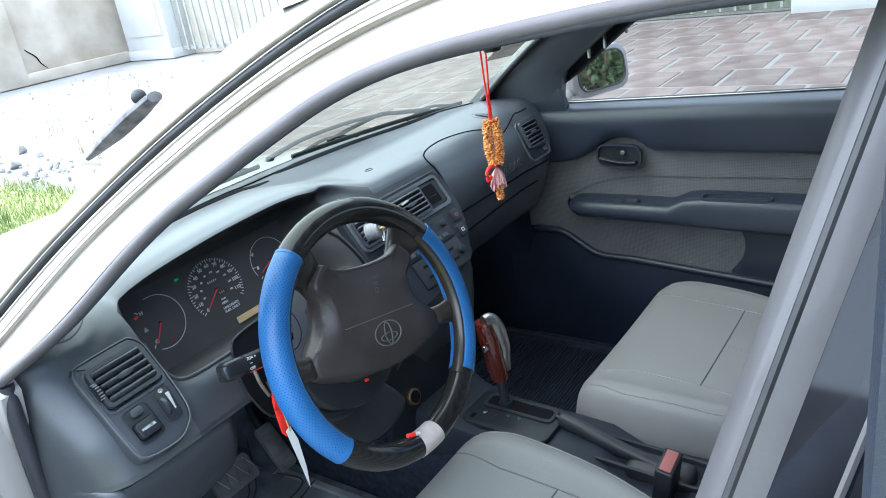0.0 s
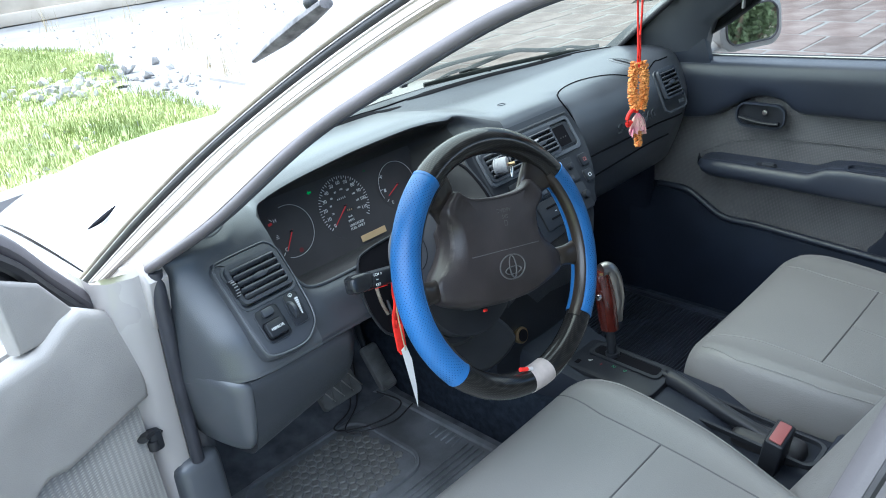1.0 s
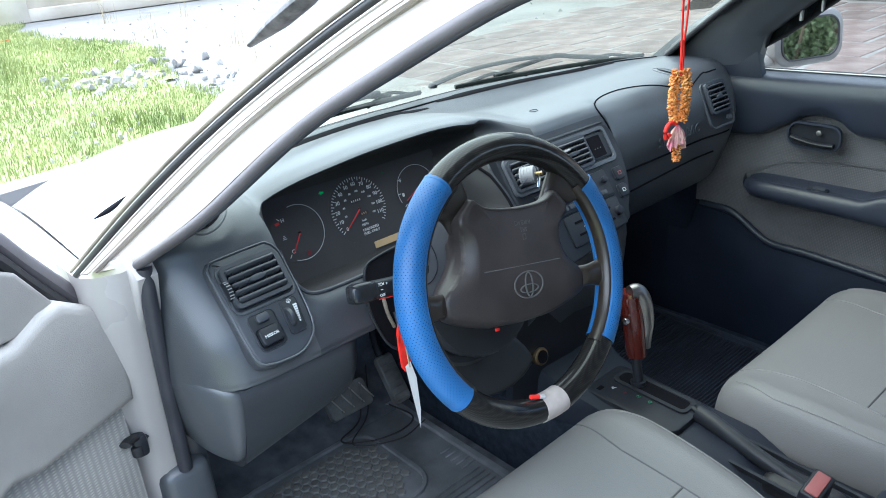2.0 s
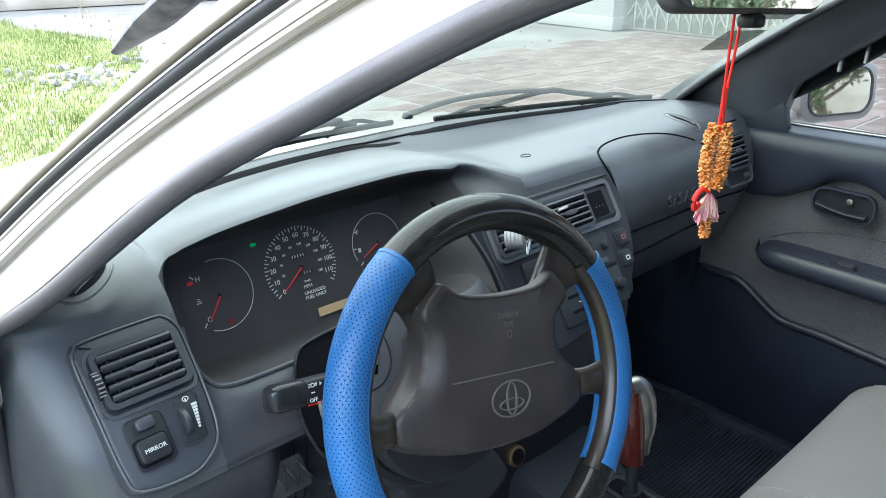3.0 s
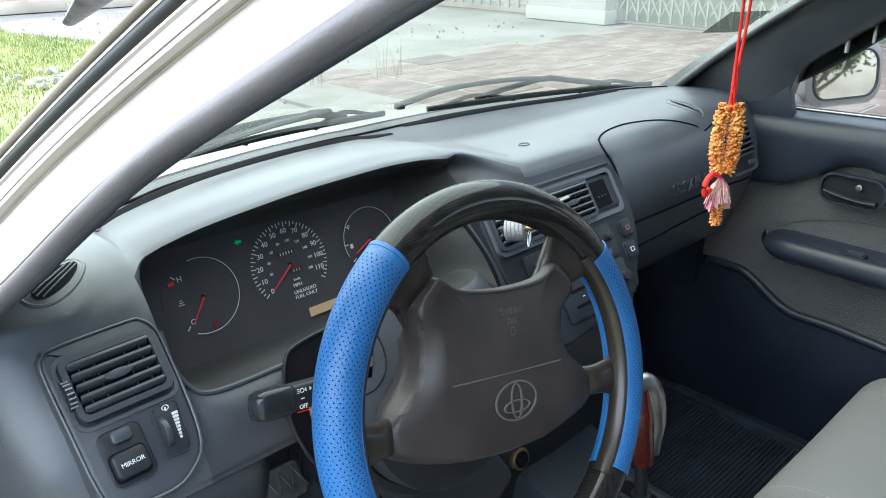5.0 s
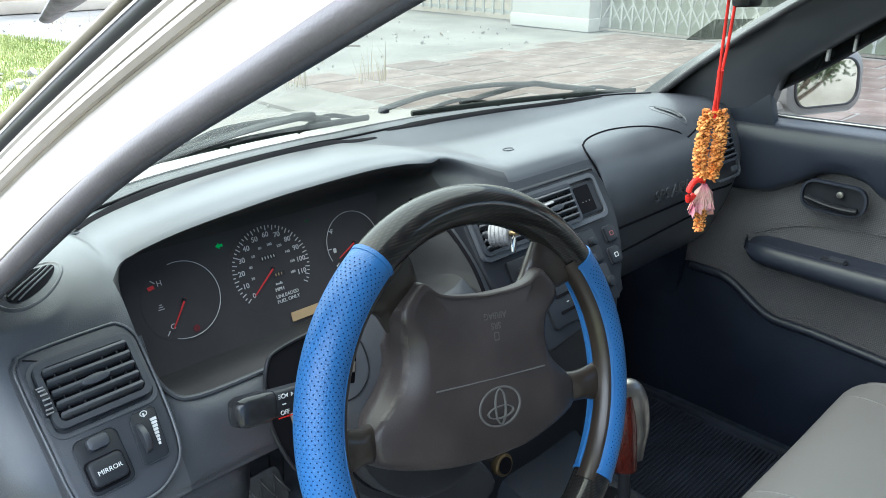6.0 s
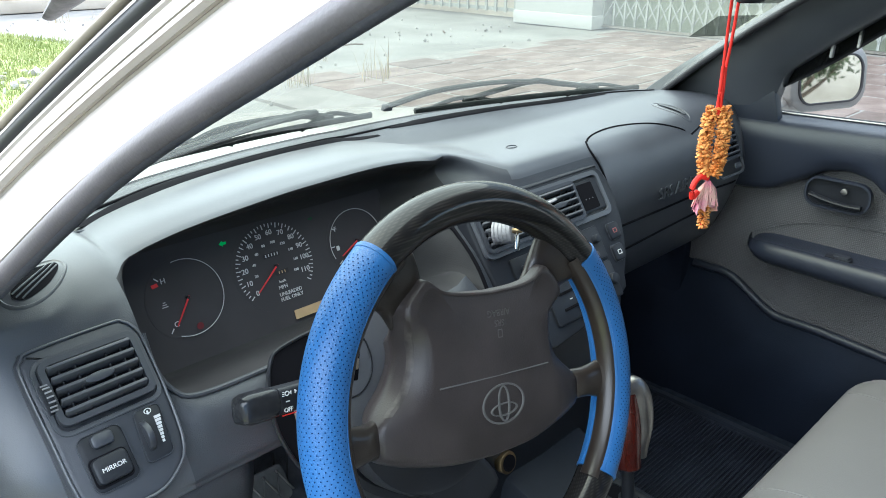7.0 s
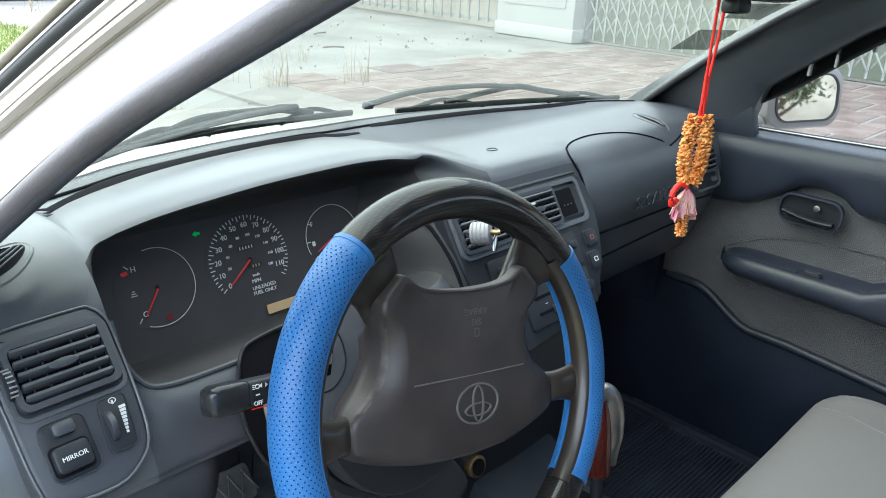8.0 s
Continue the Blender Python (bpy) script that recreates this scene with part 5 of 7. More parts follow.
def dial(u, v, r, name, needle, a0, a1, ticks, ring=(-10, 205), major=1):
    g = part(name, plate(circle(r + 0.004, 48), 0.0004, 0, on(CD, u, v, 0.0004)), M_DIAL, cluster, "black dial with white ticks")
    if ring:
        pts = [on(CD, u, v, 0.0018) @ Vector((r * math.sin(radians(a)), r * math.cos(radians(a)), 0)) for a in np.linspace(*ring, 44)]
        part("ring_line", tube(pts, 0.00045, 5), M_PRINT, g)
    for i in range(ticks + 1):
        a = radians(a0 + (a1 - a0) * i / ticks)
        long = 0.006 if i % major == 0 else 0.0032
        m = on(CD, u + (r - long / 2) * math.sin(a), v + (r - long / 2) * math.cos(a), 0.0018) @ Matrix.Rotation(-a, 4, "Z")
        part("tick", plate([(-0.0006, -long / 2), (0.0006, -long / 2), (0.0006, long / 2), (-0.0006, long / 2)], 0.0004, 0, m), M_PRINT, g)
    a = radians(needle)
    m = on(CD, u, v, 0.0055) @ Matrix.Rotation(-a, 4, "Z")
    part("needle", plate([(-0.0009, -0.002), (0.0009, -0.002), (0.0005, r * 0.78), (-0.0005, r * 0.78)], 0.0012, 0, m), M_NEEDLE, g, "thin red needle")
    part("hub", cyl(0.0022, 0.0018, 0.006, 20, on(CD, u, v, 0.0), 0.0005), M_BLACK, g)
    return g


SPD = (-0.0235, 0.0025)
g = dial(*SPD, 0.0520, "speedometer", -128, -127, 125, 46, None, 2)
for k in range(0, 12):
    a = radians((k * 10 - 60) * 2.18 + 2.5)
    part("numeral", letters(str(k * 10), 0.0088, on(CD, SPD[0] + 0.0408 * math.sin(a), SPD[1] + 0.0408 * math.cos(a), 0.0018)), M_PRINT, g)
for k in range(1, 10):
    a = radians((k * 20 / 1.609 - 60) * 2.18 + 2.5)
    part("numeral", letters(str(k * 20), 0.0046, on(CD, SPD[0] + 0.0285 * math.sin(a), SPD[1] + 0.0285 * math.cos(a), 0.0018)), M_PRINT, g)
part("caption", letters("MPH", 0.0062, on(CD, SPD[0] + 0.0025, SPD[1] - 0.0275, 0.0018)), M_PRINT, g)
part("caption", letters("km/h", 0.0045, on(CD, SPD[0] + 0.0035, SPD[1] - 0.0205, 0.0018)), M_PRINT, g)
part("caption", letters("UNLEADED\nFUEL ONLY", 0.0062, on(CD, SPD[0] + 0.011, SPD[1] - 0.0392, 0.0018)), M_PRINT, g)
part("trip_window", plate(rounded(0.022, 0.0065, 0.001), 0.0006, 0, on(CD, SPD[0] - 0.002, SPD[1] + 0.014, 0.0018)), M_RECESS, g)
for i in range(5):
    part("digit_bar", plate(rounded(0.0011, 0.0036, 0.0004, 2), 0.0003, 0, on(CD, SPD[0] - 0.010 + 0.004 * i, SPD[1] + 0.014, 0.0022)), M_PRINT, g)
part("odometer_window", plate(rounded(0.018, 0.006, 0.001), 0.0006, 0, on(CD, SPD[0] + 0.006, SPD[1] - 0.0095, 0.0018)), M_RECESS, g)
for i in range(3):
    part("digit_bar", plate(rounded(0.0011, 0.0034, 0.0004, 2), 0.0003, 0, on(CD, SPD[0] + 0.002 + 0.004 * i, SPD[1] - 0.0095, 0.0022)), M_TAN, g)
t = dial(-0.1385, -0.001, 0.0430, "temperature_gauge", -143, -140, -45, 1)
part("letter", letters("H", 0.0085, on(CD, -0.160, 0.024, 0.0018)), M_PRINT, t)
part("letter", letters("C", 0.0085, on(CD, -0.158, -0.026, 0.0018)), M_PRINT, t)
part("hot_mark", plate([(-0.003, -0.002), (0.004, -0.001), (0.003, 0.003), (-0.004, 0.002)], 0.0004, 0, on(CD, -0.170, 0.021, 0.002)), M_NEEDLE, t)
for i in range(3):
    part("symbol_bar", plate(rounded(0.007 - 0.002 * i, 0.0009, 0.0004, 2), 0.0004, 0, on(CD, -0.165, -0.004 + 0.0025 * i, 0.0018)), M_PRINT, t)
part("telltale", plate(circle(0.004, 14), 0.0004, 0, on(CD, -0.133, -0.036, 0.002)), M_DREDT, t)
f = dial(0.0995, 0.002, 0.0410, "fuel_gauge", -116, -125, -55, 2, (-112, 112))
part("letter", letters("F", 0.0085, on(CD, 0.0710, 0.0233, 0.0018)), M_PRINT, f)
part("pump_symbol", plate(rounded(0.0045, 0.006, 0.001, 2), 0.0004, 0, on(CD, 0.0687, -0.001, 0.0018)), M_PRINT, f)
part("letter", letters("E", 0.0085, on(CD, 0.0765, -0.0262, 0.0018)), M_PRINT, f)
AR = [(-0.0048, 0), (-0.0004, 0.0034), (-0.0004, 0.0015), (0.0040, 0.0015), (0.0040, -0.0015), (-0.0004, -0.0015), (-0.0004, -0.0034)]
part("turn_arrow", plate(AR, 0.0005, 0, on(CD, -0.0818, 0.0455, 0.0022)), M_GREEN, cluster, "lit green arrow")
part("turn_arrow", plate([(-x * 0.8, y * 0.8) for x, y in AR], 0.0005, 0, on(CD, 0.0389, 0.0455, 0.0022)), mat("unlit_green", (0.01, 0.08, 0.03), 0.5), cluster, "unlit dark green arrow")
part("label", plate(rounded(0.056, 0.0112, 0.001), 0.001, 0, on(CD, 0.0125, -0.0628, 0.003)), M_TAN, cluster, "tan paper label")

# ---- centre stack ----
CS = face((0.08, 0.2625, 0.860), (1, 0.0, 0), (0, 0.55, 0.835))
stack = part("stack_bezel", plate(flowing([(-0.190, 0.036), (-0.165, 0.046), (0.075, 0.046), (0.100, 0.040), (0.111, 0.024), (0.114, -0.005), (0.107, -0.05), (0.088, -0.095), (0.064, -0.125), (0.038, -0.150), (-0.125, -0.172), (-0.155, -0.15), (-0.184, -0.08)], 3), 0.02, 0.005, on(CS, 0, 0, 0.004), 3), M_BLACK, dash, "dark centre stack panel")
part("vent_surround", hoop(rounded(0.276, 0.070, 0.012), rounded(0.262, 0.056, 0.008), 0.006, on(CS, -0.048, 0.002, 0.0085)), M_DASH, dash)
for u in (-0.0255, -0.1325):
    air_vent(on(CS, u, 0.003, 0.002), 0.090, 0.048, 5, dash)
part("vent_tab", tube([on(CS, -0.050, 0.012, 0.016) @ Vector((0, 0, 0)), on(CS, -0.030, 0.013, 0.016) @ Vector((0, 0, 0))], 0.0030, 8, 0.6), M_KNOBG, dash, "pale vent tab")
ck = part("clock", plate(rounded(0.053, 0.048, 0.004), 0.004, 0.001, on(CS, 0.0560, 0.002, 0.0065)), M_BLACK, dash, "dark clock display")
part("window", plate(rounded(0.036, 0.040, 0.003), 0.001, 0, on(CS, 0.0500, 0.002, 0.0072)), M_DARK, ck)
for u in (-0.008, 0, 0.008):
    part("segment", plate(rounded(0.0022, 0.0018, 0.0004, 2), 0.0004, 0, on(CS, 0.050 + u, -0.002, 0.0078)), M_EMBOSS, ck)
for u, v, mk in ((0.0745, -0.0590, M_BUCKLE), (0.0660, -0.0910, M_PRINT)):
    bt = part("push_button", plate(rounded(0.025, 0.025, 0.005), 0.006, 0.002, on(CS, u, v, 0.0085)), M_BLACK, dash, "square black push button")
    part("key_rim", hoop(rounded(0.0266, 0.0266, 0.0055), rounded(0.0252, 0.0252, 0.005), 0.002, on(CS, u, v, 0.0056)), M_DASH2, bt)
    part("symbol", hoop(rounded(0.009, 0.007, 0.001, 2), rounded(0.0066, 0.0046, 0.001, 2), 0.0005, on(CS, u, v, 0.0091)), mk, bt)
rd = part("radio", plate(rounded(0.190, 0.050, 0.004), 0.006, 0.0015, on(CS, -0.056, -0.066, 0.0075)), M_BLACK, dash, "black car radio")
for i in range(6):
    part("key", plate(rounded(0.017, 0.008, 0.0015), 0.003, 0.0008, on(CS, -0.098 + 0.022 * i, -0.081, 0.0098)), M_DASH2, rd)
part("display", plate(rounded(0.088, 0.020, 0.002), 0.001, 0, on(CS, -0.045, -0.057, 0.0082)), M_GLOSSB, rd)
for u in (-0.132, 0.024):
    part("knob", cyl(0.0065, 0.006, 0.009, 20, on(CS, u, -0.06, 0.007), 0.001), M_BLACK, rd)
hv = part("heater_panel", plate(rounded(0.150, 0.055, 0.004), 0.006, 0.0015, on(CS, -0.036, -0.122, 0.0075)), M_BLACK, dash, "black heater control panel")
for v in (-0.110, -0.132):
    part("slider_slot", plate(rounded(0.100, 0.004, 0.001, 2), 0.001, 0, on(CS, -0.04, v, 0.0084)), M_DARK, hv)
    part("slider", plate(rounded(0.009, 0.012, 0.002), 0.006, 0.001, on(CS, -0.04 + 1.5 * (v + 0.121), v, 0.0120)), M_DASH2, hv)
part("fan_knob", cyl(0.009, 0.008, 0.009, 20, on(CS, 0.026, -0.122, 0.007), 0.001), M_BLACK, hv)
for u in (-0.07, -0.05, -0.03):
    part("mark", plate(rounded(0.005, 0.0012, 0.0004, 2), 0.0004, 0, on(CS, u, -0.121, 0.0081)), M_PRINT, hv)
# cigarette lighter socket low on the stack
lit = part("lighter_socket", cyl(0.0165, 0.0165, 0.012, 24, Matrix.Translation((-0.092, 0.214, 0.535)) @ Matrix.Rotation(radians(75), 4, "X"), 0.001), M_BRASS, dash, "worn brass lighter socket")
part("socket_hole", cyl(0.012, 0.012, 0.001, 24, Matrix.Translation((-0.092, 0.2015, 0.538)) @ Matrix.Rotation(radians(75), 4, "X")), M_DARK, lit)
# closed black sheet stands for the shaded inside of a cubby
part("cubby", grid([[(-0.14, y, z), (-0.10, y - 0.012, z), (0.0, y - 0.016, z), (0.12, y - 0.012, z), (0.16, y, z)] for y, z in ((0.205, 0.70), (0.215, 0.62), (0.228, 0.52), (0.235, 0.44))]), M_BLACK, dash, "dark sheet in place of an open cubby")

part("panel_gap", tube([dash_at(-0.118, z=z) + Vector((0, -0.001, 0)) for z in np.linspace(0.895, 0.76, 12)], 0.0026, 8), M_DARK, dash)

# ---- passenger airbag lid, glovebox, end vent ----


def shell_line(xs, zs, lift=0.001):
    return [dash_at(x, z=z) + Vector((0, -lift, lift * 0.4)) for x, z in zip(xs, zs)]


top_seam = [dash_at(p.x, y=p.y) for p in glide([(0.56, 0.262, 0), (0.50, 0.281, 0), (0.434, 0.3035, 0), (0.36, 0.325, 0), (0.30, 0.335, 0), (0.25, 0.3325, 0), (0.215, 0.324, 0), (0.195, 0.314, 0)], 3)]
lid = glide([*top_seam, *shell_line([0.184, 0.186, 0.192, 0.1965, 0.197, 0.194], [0.918, 0.908, 0.893, 0.870, 0.845, 0.815], 0.0008)], 3)
part("lid_seam", tube(lid, 0.0017, 6), M_DARK, dash)
xs = np.linspace(0.225, 0.64, 30)
part("lid_seam", tube(shell_line(xs, [0.782 - 0.01 * (x - 0.225) for x in xs], 0.0002), 0.0022, 6), M_DARK, dash)
part("glovebox_seam", tube(shell_line(np.linspace(0.24, 0.60, 24), [0.722 + 0.012 * math.sin((x - 0.24) * 4) for x in np.linspace(0.24, 0.60, 24)], 0.0002), 0.0022, 6), M_DARK, dash)
# two dark film stickers inside the windshield
for k, quad in enumerate((((0.500, 0.333, 1.060), (0.487, 0.277, 1.100), (0.555, 0.240, 1.100), (0.562, 0.296, 1.060)), ((0.490, 0.240, 1.122), (0.472, 0.206, 1.148), (0.546, 0.158, 1.150), (0.551, 0.207, 1.121)))):
    a, b, c, d = (Vector(q) + Vector((0, -0.004, -0.004)) for q in quad)
    sb = grid([[a.lerp(b, t), d.lerp(c, t)] for t in (0, 0.5, 1)])
    st = link("windshield_sticker", sb, M_FILM)
    tagged(st, "dark film sticker on the windshield", "sticker", "windshield stickers")
part("embossed_lettering", letters("SRS AIRBAG", 0.030, face(dash_at(0.425, z=0.815) + Vector((0, -0.0035, 0)), (1, 0.0, 0), (0, 0.05, 1)), 0.0012), M_DASH, dash, "embossed airbag lettering")
FR = face((0.577, 0.2695, 0.858), (1, -0.02, 0), (0, 0.42, 0.90))
part("vent_recess", hoop(rounded(0.098, 0.104, 0.016), rounded(0.090, 0.096, 0.012), 0.005, on(FR, -0.002, -0.006, 0.0015)), M_DASH, dash)
air_vent(on(FR, -0.002, 0.008, -0.002), 0.066, 0.060, 6, dash)
part("vent_badge", plate(rounded(0.022, 0.010, 0.003), 0.002, 0.0006, on(FR, 0.024, -0.042, 0.0022)), M_DASH, dash)
# worn mark on the dash top
part("scuff_mark", tube([dash_at(0.069 + 0.010 * math.cos(a), y=0.357 + 0.006 * math.sin(a)) + Vector((0, 0, 0.0003)) for a in np.linspace(0, 5.6, 18)], 0.0009, 5), M_DASH2, dash)
# closing end panels
for s in (-1, 1):
    row = DASH_ROWS[0] if s < 0 else DASH_ROWS[-1]
    bmx = bmesh.new()
    bmx.faces.new([bmx.verts.new(p + Vector((s * 0.0004, 0, 0))) for p in row])
    part("end_cap", bmx, M_DASH, dash)
# rolled edge under the gauges
bez = glide([(-0.534, 0.275, 0.882), (-0.534, 0.258, 0.852), (-0.526, 0.247, 0.832), (-0.508, 0.240, 0.8205), (-0.45, 0.238, 0.8185), (-0.36, 0.239, 0.8205), (-0.25, 0.239, 0.8205)], 5)
part("cluster_bezel", tube(bez, 0.0028, 8), M_FASC, dash, "rounded cluster surround")

# ---- steering column with stalk, cord and tag ----
col = thing("steering_column", (-0.342, 0.15, 0.80), "dark plastic steering column shroud with a light stalk", "steering column")
CM = WHEEL @ Matrix.Rotation(radians(10.8), 4, "Z")
part("shroud", move(grid([[Vector((0.062 * w * math.cos(a), -0.012 + 0.055 * w * math.sin(a), z)) for a in np.linspace(0, 2 * math.pi, 25)[:-1]] for z, w in ((-0.26, 0.95), (-0.16, 1.0), (-0.07, 1.0), (-0.055, 0.9))], True, True), CM), M_DASH2, col)
part("boss", cyl(0.097, 0.097, 0.035, 44, CM @ Matrix.Translation((0, -0.010, -0.114)), 0.008), M_BLACK, col, "round dark hub cover")
part("hub_plate", cyl(0.066, 0.066, 0.030, 44, CM @ Matrix.Translation((-0.050, 0.040, -0.103)), 0.005), M_HUB, col, "dark grey plate behind the wheel")
part("hub_groove", tube(glide([CM @ Vector((x, y, -0.0730)) for x, y in ((-0.076, 0.078), (-0.0685, 0.072), (-0.0655, 0.056), (-0.0668, 0.0447), (-0.073, 0.034), (-0.084, 0.027), (-0.098, 0.026))], 4), 0.0009, 6), M_BLACK, col)
slot_at = CM @ Matrix.Translation((-0.084, 0.053, -0.0735)) @ Matrix.Rotation(radians(-20), 4, "Z")
part("hub_slot", plate(rounded(0.010, 0.028, 0.002), 0.003, 0.0008, slot_at @ Matrix.Translation((0, 0, 0.0008))), M_DARK, col, "dark slot in the hub cover")
part("hub_clip", box((0, 0, 0), (0.006, 0.010, 0.004), 0.001, 1, slot_at @ Matrix.Translation((0, 0.001, 0.0018))), M_TRIMGOLD, col)
part("column_collar", tube([CM @ Vector((0.082 * math.cos(a), -0.045 + 0.070 * math.sin(a), -0.135)) for a in np.linspace(0, 2 * math.pi, 40)], 0.010, 8), M_BLACK, col)
HOLE = face((-0.335, 0.2095, 0.7715), (1, 0, 0), (0, 0.30, 0.954))
mouth = flowing([(-0.108, 0.020), (-0.098, 0.060), (-0.075, 0.072), (0.0, 0.076), (0.075, 0.072), (0.105, 0.05), (0.110, -0.03), (0.085, -0.075), (0.0, -0.090), (-0.080, -0.066), (-0.104, -0.025)], 4)
# black plate on the fascia stands for the shaded hole
part("column_hole_shade", plate(mouth, 0.004, 0.002, HOLE), M_DARK, col, "dark plate for the shaded opening round the column")
part("opening_rim", tube([HOLE @ Vector((x * 1.01, y * 1.01, 0.0)) for x, y in mouth + mouth[:1]], 0.0022, 8, caps=False), M_BLACK, col)
for k, (u, v, a, b) in enumerate(((-0.086, 0.020, -0.082, -0.030), (-0.075, -0.010, -0.068, -0.060))):
    part("wire", tube(glide([HOLE @ Vector(q) for q in ((u, v, 0.006), ((u + a) / 2 - 0.006, (v + b) / 2, 0.012), (a, b, 0.006))], 5), 0.0028, 8), M_BLACK if k else M_TRIMGOLD, col)
st0, st1 = Vector((-0.395, 0.162, 0.822)), Vector((-0.514, 0.149, 0.8495))
SX = face(st0, st1 - st0, (0, 0.3, 1))
L = (st1 - st0).length


def stalk_bar(sections):
    return grid([[SX @ Vector((u, y * b, z * d)) for y, z in rounded(1.0, 1.0, 0.25, 4)] for u, b, d in sections], True, True)


lv = part("light_stalk", stalk_bar(((0, 0.022, 0.018), (0.30 * L, 0.0235, 0.020), (0.686 * L, 0.0240, 0.0215), (0.690 * L, 0.0222, 0.0195), (0.700 * L, 0.0222, 0.0195))), M_BLACK, col, "black light stalk with white symbols")
part("stalk_end", stalk_bar(((0.702 * L, 0.0250, 0.0220), (0.75 * L, 0.0265, 0.0235), (0.93 * L, 0.0262, 0.0230), (0.98 * L, 0.0225, 0.0195), (1.0 * L, 0.0150, 0.0130))), M_STALK, lv, "worn glossy stalk end")
SM = face(st0.lerp(st1, 0.620), st0 - st1, (0, 0.3, 1))
part("symbol", letters("OFF", 0.0056, on(SM, -0.001, -0.0078, 0.0115)), M_PRINT, lv)
part("symbol", plate(rounded(0.0042, 0.0011, 0.0004, 2), 0.0005, 0, on(SM, -0.001, -0.0005, 0.0115)), M_PRINT, lv)
part("lamp_symbol", hoop(circle(0.0026, 12, 0.0022), circle(0.0018, 12, 0.0014), 0.0005, on(SM, -0.0012, 0.0066, 0.0115)), M_PRINT, lv)
for i in range(3):
    part("lamp_symbol", plate(rounded(0.0024, 0.0007, 0.0003, 2), 0.0005, 0, on(SM, -0.0054, 0.0050 + 0.0016 * i, 0.0115)), M_PRINT, lv)
for d in (-1, 1):
    part("lamp_symbol", plate([(0.0008 * d, -0.0018), (0.0034 * d, 0), (0.0008 * d, 0.0018)][::d], 0.0005, 0, on(SM, 0.0056 + 0.0012 * d, 0.0066, 0.0115)), M_PRINT, lv)
part("red_line", tube([on(SM, -0.006, -0.0125, 0.0085) @ Vector((0, 0, 0)), on(SM, 0.020, -0.0125, 0.0085) @ Vector((0, 0, 0))], 0.0006, 5), M_RED, lv)
part("stalk", tube(glide([(-0.28, 0.165, 0.82), (-0.235, 0.16, 0.835), (-0.19, 0.15, 0.85)], 5), 0.009, 10), M_BLACK, col, "black wiper stalk")
part("ignition_barrel", cyl(0.017, 0.015, 0.03, 20, Matrix.Translation((-0.262, 0.15, 0.775)) @ Matrix.Rotation(radians(70), 4, "X"), 0.002), M_STEEL, col)
cord = thing("hanging_cord", (-0.452, 0.14, 0.70), "red cord with a white paper tag hanging from the column", "cord")
for i in range(7):
    w = 0.0065 * (i - 3) / 3
    part("strand", tube(glide([(-0.436 + 0.3 * w, 0.150, 0.830), (-0.440 + 0.6 * w, 0.146 + w, 0.800), (-0.442 + w, 0.145, 0.765), (-0.439 + w, 0.146, 0.712 - 0.004 * (i % 3))], 4), 0.0024, 6), M_RED, cord)
part("tag", plate([(-0.006, 0), (0.002, 0.006), (0.008, -0.02), (0.009, -0.07), (0.006, -0.104), (0.001, -0.06)], 0.0012, 0, face((-0.441, 0.136, 0.716), (0.95, -0.3, 0), (0.02, 0.05, 1))), M_PAPER, cord, "white pointed paper tag")
part("string", tube(glide([(-0.445, 0.140, 0.800), (-0.444, 0.137, 0.755), (-0.441, 0.136, 0.714)], 4), 0.0012, 5), M_TAN, cord)

# wheel details
m = WHEEL @ Matrix.Translation((0.0036, -0.0068, 0.0133))
part("emblem", hoop(circle(0.0256, 44, 0.0178), circle(0.0238, 44, 0.0162), 0.002, m), M_EMBOSS, wheel, "round embossed emblem")
part("emblem", hoop(circle(0.0070, 24, 0.0160), circle(0.0054, 24, 0.0148), 0.002, m @ Matrix.Translation((0, 0, 0.0003))), M_EMBOSS, wheel)
part("emblem", hoop(circle(0.0160, 28, 0.0058), circle(0.0145, 28, 0.0047), 0.002, m @ Matrix.Translation((0, -0.005, 0.0003))), M_EMBOSS, wheel)
part("pad_seam", tube([WHEEL @ Vector((x, 0.0185, 0.0119 - 0.32 * x * x)) for x in np.linspace(-0.066, 0.066, 16)], 0.0007, 5), M_EMBOSS, wheel)
for word, v, z in (("AIRBAG", 0.0730, 0.0113), ("SRS", 0.0640, 0.0116)):
    part("embossed_lettering", letters(word, 0.0080, WHEEL @ Matrix.Translation((0.006, v, z)) @ Matrix.Rotation(radians(180), 4, "Z"), 0.0003), M_FAINT, wheel)
part("embossed_mark", hoop(rounded(0.0060, 0.0075, 0.001, 2), rounded(0.0044, 0.0058, 0.001, 2), 0.0006, WHEEL @ Matrix.Translation((0.006, 0.0545, 0.0120))), M_FAINT, wheel)
for a0, a1 in GRIPS:
    for c in (124, 197):
        part("grip_stitching", tube([on_rim(a, c, 0.0190) for a in np.linspace(a0, a1, 60)], 0.0004, 5), M_BLUE, wheel)
    for a in (a0, a1 - 1.2):
        part("grip_hem", arc(a, a + 1.2, 0.0195, 4), M_BLUE, wheel)
# perforations
dots = bmesh.new()
